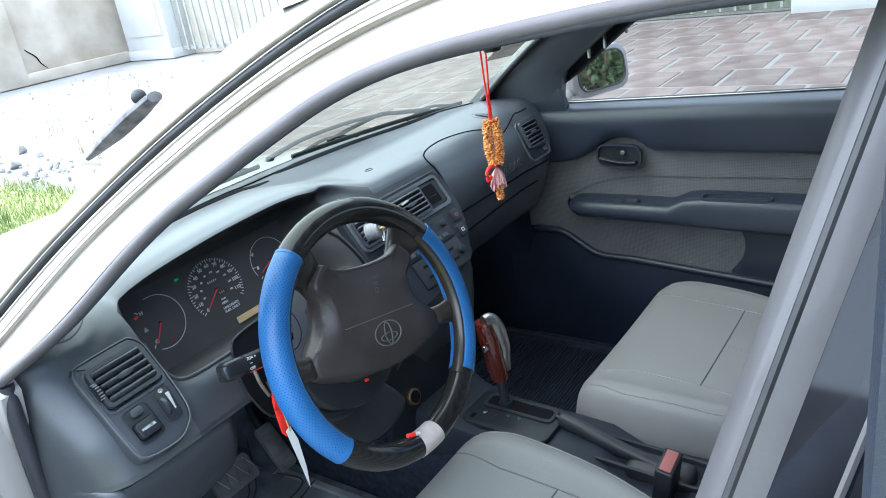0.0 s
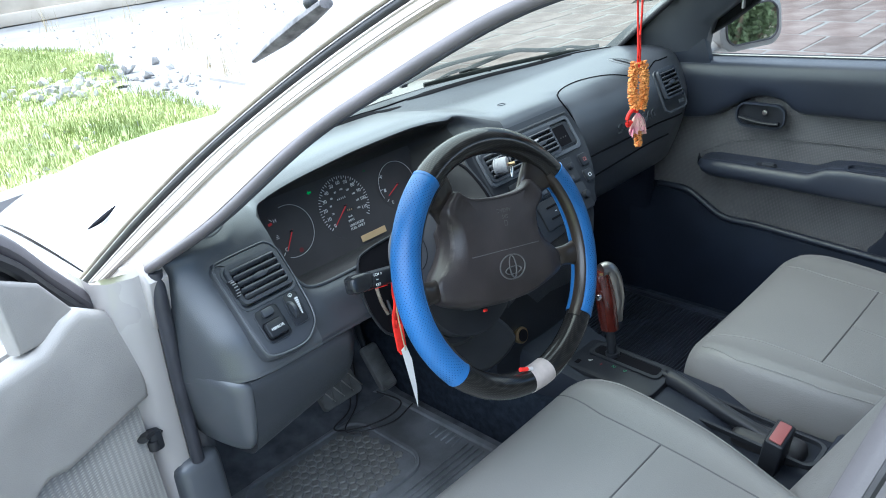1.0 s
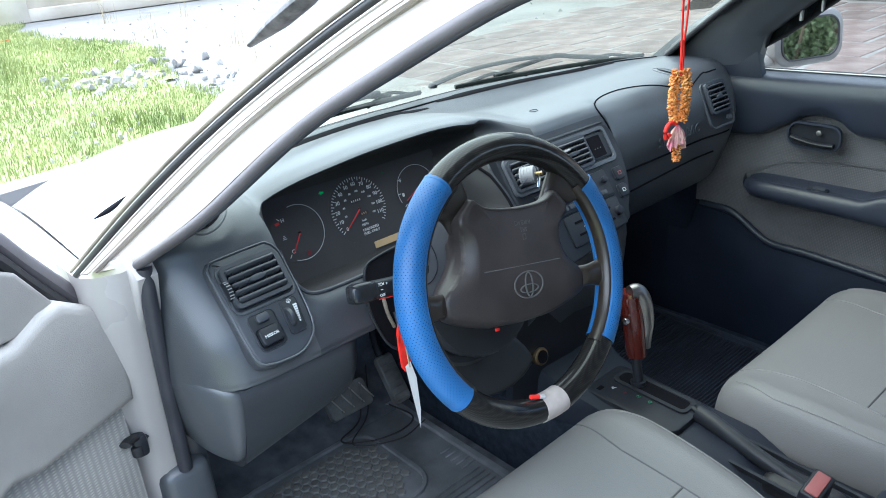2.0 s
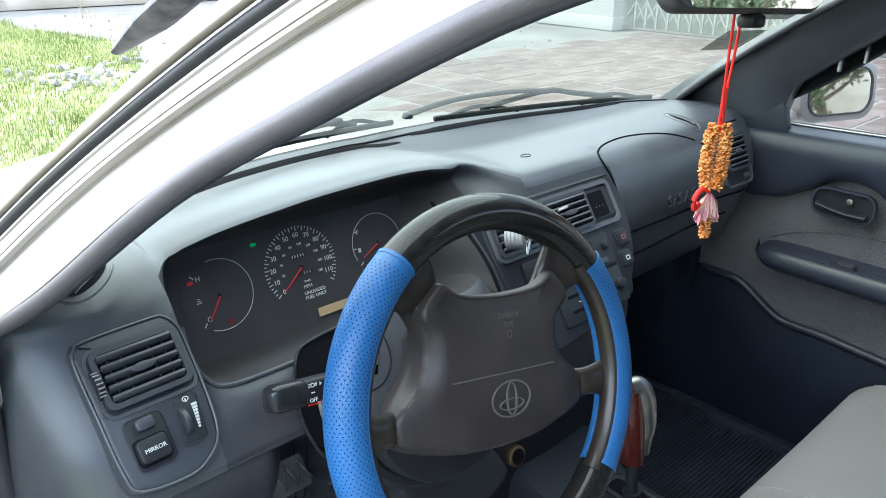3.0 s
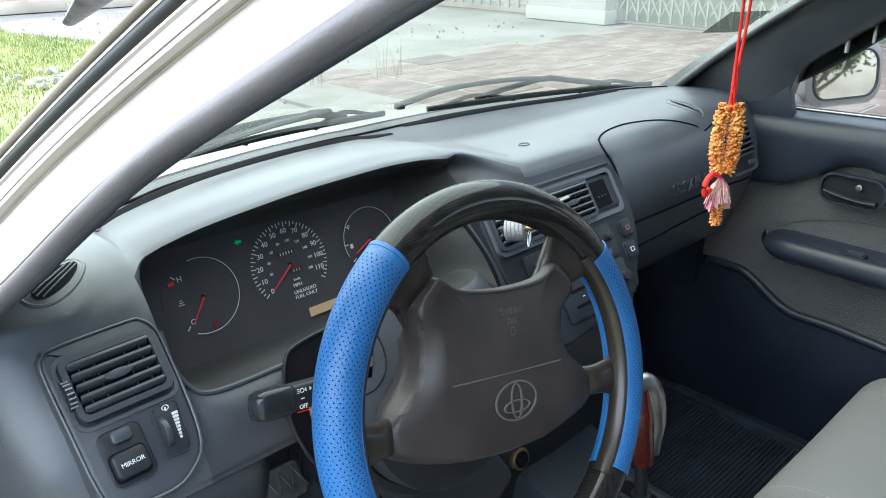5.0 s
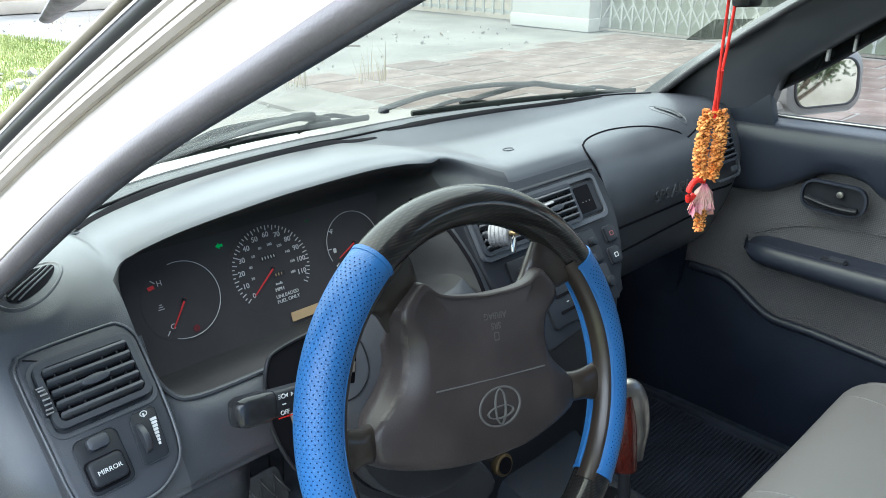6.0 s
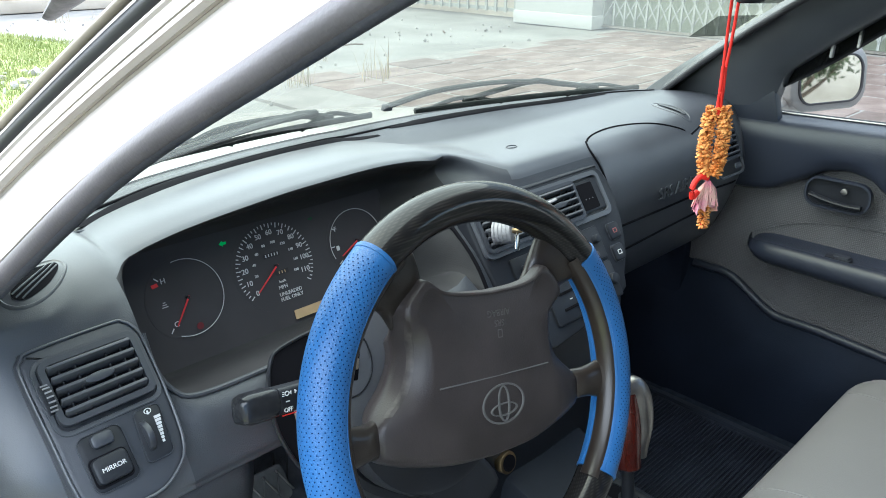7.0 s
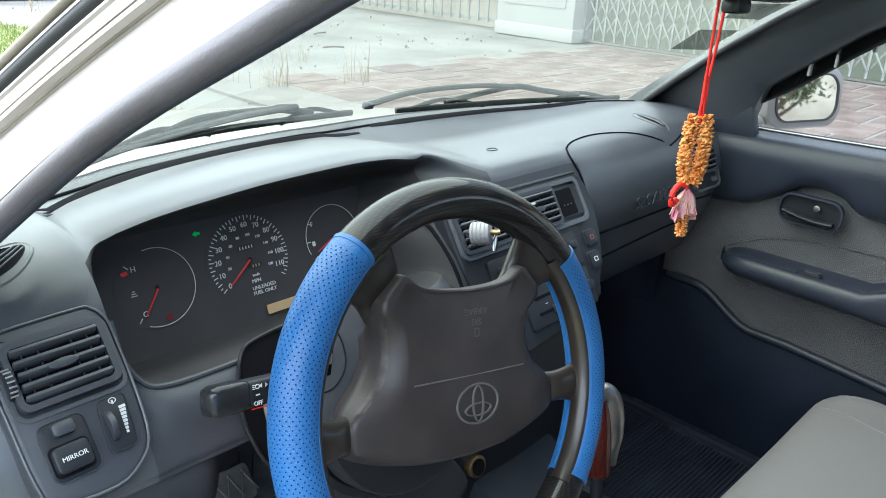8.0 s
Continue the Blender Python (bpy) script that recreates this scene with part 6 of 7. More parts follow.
for a0, a1 in GRIPS:
    n = int((a1 - a0 - 8) / 1.0)
    for i in range(n + 1):
        a = a0 + 4 + (a1 - a0 - 8) * i / n
        for j in range(9):
            c = -8 + 14 * j + (7 if i % 2 else 0)
            p, q = on_rim(a, c, 0.0191), on_rim(a, c, 0.0291)
            nrm = (q - p).normalized()
            turn = nrm.to_track_quat("Z", "Y").to_matrix()
            ring = [dots.verts.new(p + nrm * 0.00018 + turn @ Vector((0.00064 * math.cos(k * math.pi / 3), 0.00064 * math.sin(k * math.pi / 3), 0))) for k in range(6)]
            dots.faces.new(ring)
tagged(link("perforation", dots, M_DOTS, wheel, "", False), kind="stuff")
p, q = WHEEL @ Vector((-0.015, -0.1495, 0.010)), WHEEL @ Vector((0.008, -0.1545, 0.010))
lc = part("led_light", tube([p, p.lerp(q, 0.3), p.lerp(q, 0.6)], 0.0030, 10), M_RED, wheel, "small red light")
part("cap", tube([p.lerp(q, 0.6), q], 0.0030, 10), M_PAPER, lc)
part("hub_clip", box((0, 0, 0), (0.007, 0.004, 0.004), 0.001, 1, WHEEL @ Matrix.Translation((-0.010, -0.066, -0.045))), M_RED, wheel, "red plastic clip")
# underside plate behind the lower opening
part("lower_cover", plate(flowing([(-0.05, 0.02), (0.04, 0.02), (0.058, -0.05), (0.078, -0.10), (0.115, -0.150), (0.118, -0.185), (0.04, -0.20), (-0.035, -0.15)], 3), 0.03, 0.012, CM @ Matrix.Translation((0, 0, -0.155)), 3), M_BLACK, col)

# ---- silver fan ornament on the centre vent ----
fan = thing("vent_fan_ornament", (-0.095, 0.232, 0.877), "small silver air freshener with a propeller, clipped on a vent", "air freshener")
FM = face((-0.094, 0.231, 0.876), (0.85, 0.50, -0.1), (0, 0.2, 1)) @ Matrix.Scale(0.86, 4)
part("drum", cyl(0.0165, 0.0175, 0.028, 28, on(FM, 0, 0, -0.010), 0.002), M_KNOBG, fan, "pale ribbed drum")
for i in range(4):
    part("rib", tube([on(FM, 0, 0, -0.006 + 0.006 * i) @ Vector((0.0176 * math.cos(a), 0.0176 * math.sin(a), 0)) for a in np.linspace(0, 2 * math.pi, 28)], 0.0005, 5), M_KNOBG, fan)
for k in range(3):
    m = on(FM, 0.004, 0, 0.026) @ Matrix.Rotation(radians(20 + 120 * k), 4, "Z") @ Matrix.Rotation(radians(25), 4, "Y")
    part("blade", plate([(-0.0015, 0.002), (-0.0055, 0.015), (-0.004, 0.031), (0.004, 0.031), (0.0065, 0.015), (0.0015, 0.002)], 0.001, 0.0003, m), M_CHROME, fan, "polished blade")
part("spinner", tube([on(FM, 0.004, 0, 0.016) @ Vector((0, 0, 0)), on(FM, 0.004, 0, 0.032) @ Vector((0, 0, 0))], 0.0034, 12), M_BRASS, fan)
part("clip", box((0, 0, 0), (0.010, 0.010, 0.012), 0.002, 1, on(FM, 0, 0, -0.012)), M_BLACK, fan)

# ---- console fittings ----
part("gate_plate", plate(rounded(0.112, 0.190, 0.02), 0.012, 0.004, face((0.012, 0.055, 0.4690), (1, 0, 0), (0, 1, 0.03))), M_BLACK, console, "dark shift gate plate")
part("gate_slot", plate(rounded(0.028, 0.135, 0.008), 0.002, 0, face((0.034, 0.050, 0.4710), (1, 0, 0), (0, 1, 0.03))), M_DARK, console)
part("gate_rim", hoop(rounded(0.046, 0.152, 0.012), rounded(0.030, 0.137, 0.008), 0.004, face((0.034, 0.050, 0.4725), (1, 0, 0), (0, 1, 0.03))), M_BLACK, console)
for i, (ch, mk) in enumerate((("P", M_PRINT), ("R", M_DREDT), ("N", M_DIMG), ("D", M_DIMG))):
    part("gear_letter", letters(ch, 0.012 if i == 0 else 0.009, face((-0.004 + 0.006 * (i > 1), 0.108 - 0.024 * i, 0.4705), (0.35, 1, 0.03), (-1, 0.35, 0))), mk, console)
part("lock_button", plate(rounded(0.016, 0.010, 0.002), 0.003, 0.0008, face((-0.022, 0.125, 0.4712), (1, 0, 0), (0, 1, 0.03))), M_DARK, console)
shift = thing("shift_lever", (0.034, 0.085, 0.47), "shift lever with red lacquered grip and silver cap", "gear lever")
part("stem", tube(glide([(0.034, 0.082, 0.455), (0.034, 0.086, 0.50), (0.036, 0.093, 0.535)], 5), 0.0085, 14, taper=lambda t: 1.15 - 0.2 * t), M_BLACK, shift, "black stem")
part("stem_collar", tube([(0.034, 0.082, 0.468), (0.034, 0.083, 0.478)], 0.014, 16), M_BLACK, shift)
part("grip", tube(glide([(0.036, 0.090, 0.528), (0.035, 0.094, 0.56), (0.035, 0.100, 0.60), (0.034, 0.106, 0.635), (0.034, 0.108, 0.652)], 6), 0.0160, 18, 1.15, taper=lambda t: 0.85 + 0.28 * math.sin(math.pi * (0.15 + 0.6 * t))), M_WOOD, shift, "glossy red-brown wood grip")
part("cap", tube(glide([(0.048, 0.080, 0.545), (0.050, 0.083, 0.59), (0.047, 0.090, 0.630), (0.040, 0.098, 0.650), (0.026, 0.104, 0.652)], 6), 0.0138, 16, 1.2, taper=lambda t: 0.45 + 0.6 * math.sin(math.pi * (0.1 + 0.62 * t))), M_STEEL, shift, "brushed silver cap")
part("button", cyl(0.007, 0.0065, 0.008, 16, Matrix.Translation((0.014, 0.098, 0.606)) @ Matrix.Rotation(radians(-90), 4, "Y"), 0.0015), M_CHROME, shift)
brake = thing("parking_brake", (0.02, -0.2, 0.42), "dark parking brake lever with a rubber boot", "hand brake")
part("lever", tube(glide([(0.012, -0.25, 0.432), (0.018, -0.16, 0.448), (0.026, -0.09, 0.462), (0.034, -0.040, 0.468)], 6), 0.0140, 14, 1.1, taper=lambda t: 0.85 + 0.2 * t), M_BLACK, brake, "dark moulded grip")
part("release_button", tube([(0.034, -0.042, 0.468), (0.037, -0.026, 0.469)], 0.005, 12), M_BLACK, brake)
part("boot", box((0.012, -0.235, 0.425), (0.06, 0.12, 0.04), 0.018, 3), M_RUBBER, brake)
part("slot_trim", hoop(rounded(0.075, 0.30, 0.02), rounded(0.062, 0.285, 0.015), 0.008, face((0.016, -0.17, 0.445), (1, 0, 0), (0, 1, 0.05))), M_BLACK, brake)
part("rear_box", box((0.012, -0.49, 0.415), (0.150, 0.34, 0.07), 0.014, 3), M_CONS, console, "dark rear console box")
bk = thing("seat_belt_buckle", (-0.05, -0.25, 0.42), "black seat belt buckle with a faded red button", "seat belt buckle")
BM = Matrix.Translation((-0.034, -0.262, 0.452)) @ Matrix.Rotation(radians(-8), 4, "Y") @ Matrix.Rotation(radians(10), 4, "X")
part("housing", box((0, 0, 0), (0.056, 0.030, 0.095), 0.004, 3, BM), M_BLACK, bk)
part("button", box((0, 0, 0), (0.046, 0.020, 0.006), 0.002, 2, BM @ Matrix.Translation((0.0, 0.0, 0.047))), M_BUCKLE, bk, "faded red press button")
part("stalk", tube([BM @ Vector((0, 0, -0.04)), BM @ Vector((0.0, -0.005, -0.10)), BM @ Vector((0.004, -0.01, -0.17))], 0.013, 10, 0.5), M_BLACK, bk)

# ---- pedals ----
for nm, x, y, z, w, h, lab, tilt in (("brake_pedal", -0.262, 0.60, 0.345, 0.105, 0.062, "worn rubber brake pedal pad", 40), ("accelerator_pedal", -0.128, 0.615, 0.325, 0.045, 0.115, "narrow ribbed accelerator pedal", 35)):
    pd = thing(nm, (x, y, z), lab, "pedal")
    pm = Matrix.Translation((x, y, z)) @ Matrix.Rotation(radians(90 - tilt), 4, "X")
    part("pad", plate(rounded(w, h, 0.010), 0.016, 0.004, pm), M_MATHEX, pd)
    n = 8
    for i in range(n):
        if nm == "brake_pedal":
            part("ridge", box((0, 0, 0), (0.003, h * 0.75, 0.003), 0.001, 1, pm @ Matrix.Translation((-w / 2 + w * (i + 0.5) / n, 0, 0.001)) @ Matrix.Rotation(radians(22 if i % 2 else -22), 4, "Z")), M_STEEL if i % 2 else M_MATHEX, pd)
        else:
            part("ridge", box((0, 0, 0), (w * 0.8, 0.004, 0.003), 0.001, 1, pm @ Matrix.Translation((0, -h / 2 + h * (i + 0.5) / n, 0.001))), M_MATHEX, pd)
    part("arm", tube(glide([(x, y + 0.012, z), (x, y + 0.06, z + 0.06), (x, 0.70, z + 0.25)], 4), 0.009, 8), M_BLACK, pd)

# ---- rubber floor mats ----


def floor_mat(x0, x1, y0, y1, label, hexes):
    ob = thing("floor_mat", ((x0 + x1) / 2, (y0 + y1) / 2, 0.25), label, "floor mat", "floor mats")
    w, h = x1 - x0, y1 - y0
    cx, cy = (x0 + x1) / 2, (y0 + y1) / 2
    top = Matrix.Translation((cx, cy, 0.2600))
    # the driver's mat takes the rubber paled for door light
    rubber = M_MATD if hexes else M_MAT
    part("base", plate(rounded(w, h, 0.05), 0.009, 0.003, top), rubber, ob)
    part("rim", hoop(rounded(w, h, 0.05), rounded(w - 0.03, h - 0.03, 0.04), 0.012, top @ Matrix.Translation((0, 0, 0.008))), rubber, ob)
    if hexes:
        pw, ph = 0.31, 0.23
        pc = Matrix.Translation((cx - 0.03, cy + 0.095, 0.2605))
        part("heel_pad", plate(rounded(pw, ph, 0.05), 0.004, 0.001, pc), rubber, ob)
        part("heel_rim", hoop(rounded(pw + 0.016, ph + 0.016, 0.055), rounded(pw - 0.002, ph - 0.002, 0.045), 0.008, pc @ Matrix.Translation((0, 0, 0.006))), rubber, ob)
        r = 0.0108
        proto = None
        for j in range(-8, 9):
            for i in range(-10, 11):
                x = (i + (0.5 if j % 2 else 0)) * r * 1.92
                y = j * r * 1.66
                if abs(x) < pw / 2 - r - 0.004 and abs(y) < ph / 2 - r - 0.004 and (abs(x) < pw / 2 - 0.05 or abs(y) < ph / 2 - 0.045):
                    if proto is None:
                        bmh = plate([(r * 0.98 * math.sin(k * math.pi / 3), r * 0.98 * math.cos(k * math.pi / 3)) for k in range(6)], 0.004, 0.0016, Matrix.Translation((0, 0, 0.0035)), 1)
                        proto = part("hex_stud", bmh, M_MATHEX, ob)
                        mesh = proto.data
                        proto.matrix_basis = pc @ Matrix.Translation((x, y, 0))
                        proto.matrix_parent_inverse = ob.matrix_basis.inverted()
                    else:
                        o = new("hex_stud", mesh)
                        o.parent = ob
                        o.matrix_parent_inverse = ob.matrix_basis.inverted()
                        o.matrix_basis = pc @ Matrix.Translation((x, y, 0))
        ribs = [(y0 + 0.02 + 0.014 * i) for i in range(int((cy - 0.06 - y0) / 0.014))]
    else:
        ribs = [(y0 + 0.03 + 0.0085 * i) for i in range(int((h - 0.06) / 0.0085))]
    for y in ribs:
        part("rib", box((cx, y, 0.2622), (w - 0.05, 0.004, 0.004), 0.0012, 1), rubber, ob)
    if hexes:
        for i in range(5):
            part("rib", box((x1 - 0.035, cy - 0.03 + 0.016 * i, 0.2612), (0.036, 0.005, 0.004), 0.0015, 1), rubber, ob)
    return ob


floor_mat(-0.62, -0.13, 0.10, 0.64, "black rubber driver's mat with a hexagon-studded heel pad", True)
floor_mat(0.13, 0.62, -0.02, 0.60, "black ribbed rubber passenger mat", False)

# ---- passenger door fittings ----
HM = face((0.674, 0.0895, 0.783), (0, -1, 0), (0.02, 0, 1))
hb = part("handle_bezel", hoop(rounded(0.116, 0.058, 0.024), rounded(0.107, 0.049, 0.020), 0.010, on(HM, 0, 0, 0.006)), M_DOORV, pdoor, "dark oval handle bezel")
part("handle_cup", plate(rounded(0.110, 0.051, 0.021), 0.004, 0, on(HM, 0, 0, -0.002)), M_BLACK, pdoor)
part("door_handle", tube([on(HM, u, -0.004 - 0.010 * math.sin((u + 0.05) * 22), 0.010) @ Vector((0, 0, 0)) for u in np.linspace(-0.046, 0.046, 16)], 0.007, 12, 0.6), M_BLACK, pdoor, "black pull handle")
part("lock_knob", cyl(0.006, 0.006, 0.006, 16, on(HM, 0.012, 0.010, 0.004), 0.001), M_STEEL, pdoor)
part("window_switch", plate(rounded(0.045, 0.02, 0.004), 0.006, 0.001, face((0.655, 0.06, 0.6745), (0, -1, 0.015), (1, 0, 0.08))), M_BLACK, pdoor)
part("switch_rocker", plate(rounded(0.028, 0.012, 0.003), 0.005, 0.001, face((0.655, 0.055, 0.6785), (0, -1, 0.015), (1, 0, 0.08))), M_DASH2, pdoor)
part("pull_cup", hoop(rounded(0.16, 0.045, 0.02), rounded(0.145, 0.030, 0.014), 0.012, face((0.655, -0.19, 0.6995), (0, -1, 0.015), (1, 0, 0.08))), M_DOORV, pdoor)
part("cloth_seam", tube(glide([(0.6935, 0.235, 0.668), (0.6935, 0.16, 0.704), (0.6935, 0.06, 0.724), (0.6935, -0.1, 0.732), (0.6935, -0.5, 0.745)], 6), 0.0011, 5), M_CLOTH, pdoor)
REAR = [(0.172, 0.630), (0.190, 0.612), (0.200, 0.585), (0.202, 0.560), (0.196, 0.535), (0.182, 0.515), (0.170, 0.50), (0.170, 0.46), (0.80, 0.46), (0.80, 0.640)]
part("rear_panel", plate(REAR, 0.010, 0.003, Matrix(((0, 0, -1, 0.688), (-1, 0, 0, 0), (0, 1, 0, 0), (0, 0, 0, 1)))), M_DOORV, pdoor, "dark vinyl rear panel")

# ---- garland on the mirror ----
gar = thing("flower_garland", (0.0, 0.014, 0.98), "dried flower garland on a red cord", "garland")
for dx in (-0.004, 0.004):
    part("cord", tube(glide([(dx * 2.2, 0.012, 1.19), (dx * 1.4, 0.013, 1.12), (dx * 0.5, 0.014, 1.085), (dx * 0.4, 0.014, 1.045)], 5), 0.0016, 7), M_RED, gar, "red cotton cord")
part("binding", tube([(0, 0.014, 1.095), (0.001, 0.014, 1.07), (0, 0.014, 1.045)], 0.0034, 8), M_RED, gar)


bud = bmesh.new()
bmesh.ops.create_icosphere(bud, subdivisions=1, radius=1.0)
BUD_V, BUD_F = [v.co.copy() for v in bud.verts], [[v.index for v in q.verts] for q in bud.faces]
bud.free()


def petal_line(pts, count, size, seed):
    """Small rounded buds tied round a thread, each pointing its own way."""
    r = random.Random(seed)
    line = even(pts, count)
    bm_all = bmesh.new()
    for i, c in enumerate(line):
        d = (line[min(i + 1, count)] - line[max(i - 1, 0)]).normalized()
        s = d.cross(Vector((0.3, 0.9, 0.1))).normalized()
        w = d.cross(s)
        for k in range(6):
            a = 2 * math.pi * k / 6 + i * 0.52 + r.uniform(-0.3, 0.3)
            o = s * math.cos(a) + w * math.sin(a)
            way = (o + d * r.uniform(-1.1, 1.1)).normalized()
            t = way.cross(d).normalized()
            n = way.cross(t)
            p = c + o * (size * r.uniform(0.48, 0.62)) + d * r.uniform(-0.0015, 0.0015)
            L, wd, th = size * r.uniform(0.36, 0.48), size * r.uniform(0.20, 0.28), size * r.uniform(0.13, 0.19)
            vs = [bm_all.verts.new(p + way * (q.x * L) + t * (q.y * wd * (1 - 0.25 * q.x)) + n * (q.z * th)) for q in BUD_V]
            for q in BUD_F:
                bm_all.faces.new([vs[x] for x in q])
    return bm_all


ACROSS = Vector((-0.46, 0.89, 0))
for s in (-1, 1):
    loop = glide([Vector((0, 0.014, z)) + ACROSS * (s * g) for g, z in ((0.0048, 1.052), (0.0072, 1.042), (0.0085, 1.022), (0.0082, 1.000), (0.0062, 0.986), (0.0038, 0.980))], 6)
    tagged(part("bead_strand", petal_line(loop, 36, 0.0096, 10 + s), M_BEAD, gar, "amber dried petals on a thread"), kind="stuff")
tagged(part("end_beads", petal_line([(0.0, 0.014, 0.948), (0.001, 0.014, 0.919)], 12, 0.0080, 3), M_BEAD, gar), kind="stuff")
rf = random.Random(8)
fl = bmesh.new()
for k in range(24):
    a = 2 * math.pi * k / 24 + rf.uniform(-0.2, 0.2)
    o = Vector((math.cos(a), math.sin(a), 0))
    t = Vector((-o.y, o.x, 0))
    b0 = Vector((0, 0.014, 0.972))
    L = rf.uniform(0.022, 0.038)
    pts = [b0 + o * 0.002, b0 + o * 0.008 + t * 0.0045 + Vector((0, 0, -L * 0.4)), b0 + o * rf.uniform(0.005, 0.014) + t * 0.0050 + Vector((0, 0, -L)), b0 + o * rf.uniform(0.005, 0.014) - t * 0.0050 + Vector((0, 0, -L * rf.uniform(0.85, 1))), b0 + o * 0.008 - t * 0.0045 + Vector((0, 0, -L * 0.4))]
    vs = [fl.verts.new(p) for p in pts]
    vt = [fl.verts.new(p.co + o * 0.0008) for p in vs]
    fl.faces.new(vs)
    fl.faces.new(list(reversed(vt)))
    for q in range(5):
        fl.faces.new((vs[q], vs[(q + 1) % 5], vt[(q + 1) % 5], vt[q]))
part("tassel_flower", fl, M_PINK, gar, "wilted pale pink blossom")
part("bow", tube(glide([(-0.002, 0.014, 0.976), (-0.012, 0.018, 0.978), (-0.021, 0.020, 0.970), (-0.020, 0.020, 0.956), (-0.013, 0.018, 0.962)], 4), 0.0032, 8), M_RED, gar, "red ribbon bow")
part("end_knot", ball(0.0035, Matrix.Translation((0.001, 0.014, 0.919))), M_RED, gar)

# ---- rear-view mirror ----
mir = thing("rear_view_mirror", (0.02, 0.03, 1.21), "grey plastic interior rear-view mirror", "mirror")
MM = face((0.0, 0.0, 1.206), (0.205, -0.060, -0.008), (0.02, 0.10, 1))
part("housing", plate(rounded(0.225, 0.066, 0.026), 0.022, 0.006, on(MM, 0, 0, 0.0), 3), M_SEAL, mir)
part("mirror_glass", plate(rounded(0.212, 0.054, 0.021), 0.002, 0, on(MM, 0, 0, 0.0035)), M_MIRROR, mir)
part("dimming_tab", box((0, 0, 0), (0.020, 0.014, 0.024), 0.004, 2, on(MM, 0.012, -0.040, -0.010)), M_BLACK, mir)
part("arm", tube(glide([(0.01, 0.03, 1.215), (0.01, 0.05, 1.26), (0.01, 0.01, 1.315)], 5), 0.009, 10), M_BLACK, mir)

# ---- outside fittings of the car ----
ant = thing("pillar_antenna", (-0.61, 0.04, 1.21), "retracted black pillar antenna with a ball tip", "antenna")
an0, an1 = Vector((-0.618, 0.103, 1.178)), Vector((-0.5955, -0.004, 1.2345))
part("base", tube([an0.lerp(an1, t) for t in np.linspace(0, 1, 14)], 0.0125, 12, 0.55, taper=lambda t: 0.35 + 0.75 * min(1, 2.4 * t) * (1 - 0.45 * max(0, (t - 0.75) / 0.25))), M_ANT, ant, "black tapered base")
part("ball_tip", ball(0.0075, Matrix.Translation(Vector((-0.600, 0.014, 1.2355)))), M_RUBBER, ant)
part("mast", tube([an0.lerp(an1, 0.76), Vector((-0.600, 0.014, 1.234))], 0.003, 8), M_STEEL, ant)


def wiper(pivot, elbow, blade0, blade1, label):
    ob = thing("windshield_wiper", pivot, label, "wiper", "wipers")
    p, e, b0, b1 = (Vector(q) for q in (pivot, elbow, blade0, blade1))
    part("arm", tube(glide([p, p.lerp(e, 0.3) + Vector((0, 0, 0.012)), p.lerp(e, 0.7) + Vector((0, 0, 0.010)), e], 5), 0.0075, 8, 0.6), M_WIPER, ob, "flat black arm")
    part("pivot_nut", cyl(0.010, 0.008, 0.010, 12, Matrix.Translation(p + Vector((0, 0, -0.006))), 0.002), M_BLACK, ob)
    part("blade", tube([b0.lerp(b1, t) + Vector((0, 0, 0.004 * math.sin(math.pi * t))) for t in np.linspace(0, 1, 16)], 0.0036, 8, 1.4), M_WIPER, ob, "rubber blade")
    up = Vector((0, 0.012, 0.016))
    part("yoke", tube(glide([b0.lerp(b1, 0.20) + up * 0.5, b0.lerp(b1, 0.36) + up * 1.2, e, b0.lerp(b1, 0.64) + up * 1.2, b0.lerp(b1, 0.80) + up * 0.5], 4), 0.0052, 8), M_WIPER, ob)
    for k in (0.20, 0.80):
        part("claw", tube(glide([b0.lerp(b1, k - 0.16), b0.lerp(b1, k) + up * 0.8, b0.lerp(b1, k + 0.15)], 4), 0.0038, 6), M_WIPER, ob)
    part("joint", box((0, 0, 0), (0.030, 0.012, 0.010), 0.004, 3, Matrix.Translation(e)), M_WIPER, ob)
    return ob


wiper((-0.52, 0.505, 0.943), (-0.136, 0.572, 0.977), (-0.430, 0.520, 0.968), (0.022, 0.625, 0.943), "black windshield wiper lying on the glass")
wiper((0.023, 0.585, 0.963), (0.351, 0.549, 0.969), (0.099, 0.602, 0.942), (0.607, 0.485, 0.934), "black windshield wiper lying on the glass")

sm = thing("side_mirror", (0.85, 0.22, 0.92), "white passenger-side door mirror", "side mirror")
SMM = face((0.862, 0.208, 0.955), (0.90, -0.43, 0.02), (0.02, 0.13, 1))
shell = rounded(0.188, 0.122, 0.04, 6)
rows = [[SMM @ Vector((x * k, y * k, z)) for x, y in shell] for k, z in ((0.94, 0.004), (1.0, 0.0), (1.02, -0.02), (1.0, -0.045), (0.9, -0.07), (0.7, -0.085), (0.3, -0.092))]
part("housing", grid(rows, True, True), M_WHITE, sm, "white painted housing")
part("rim", hoop(rounded(0.160, 0.096, 0.034, 6), rounded(0.152, 0.088, 0.030, 6), 0.006, on(SMM, 0, 0, 0.008)), M_SEAL, sm)
part("mirror_glass", plate(rounded(0.154, 0.090, 0.031, 6), 0.002, 0, on(SMM, 0, 0, 0.0055)), M_MIRROR, sm, "reflecting mirror glass")
part("foot", tube(glide([(0.730, 0.300, 0.895), (0.77, 0.290, 0.900), (0.82, 0.265, 0.915), (0.85, 0.24, 0.93)], 5), 0.03, 12, 0.6), M_WHITE, sm)

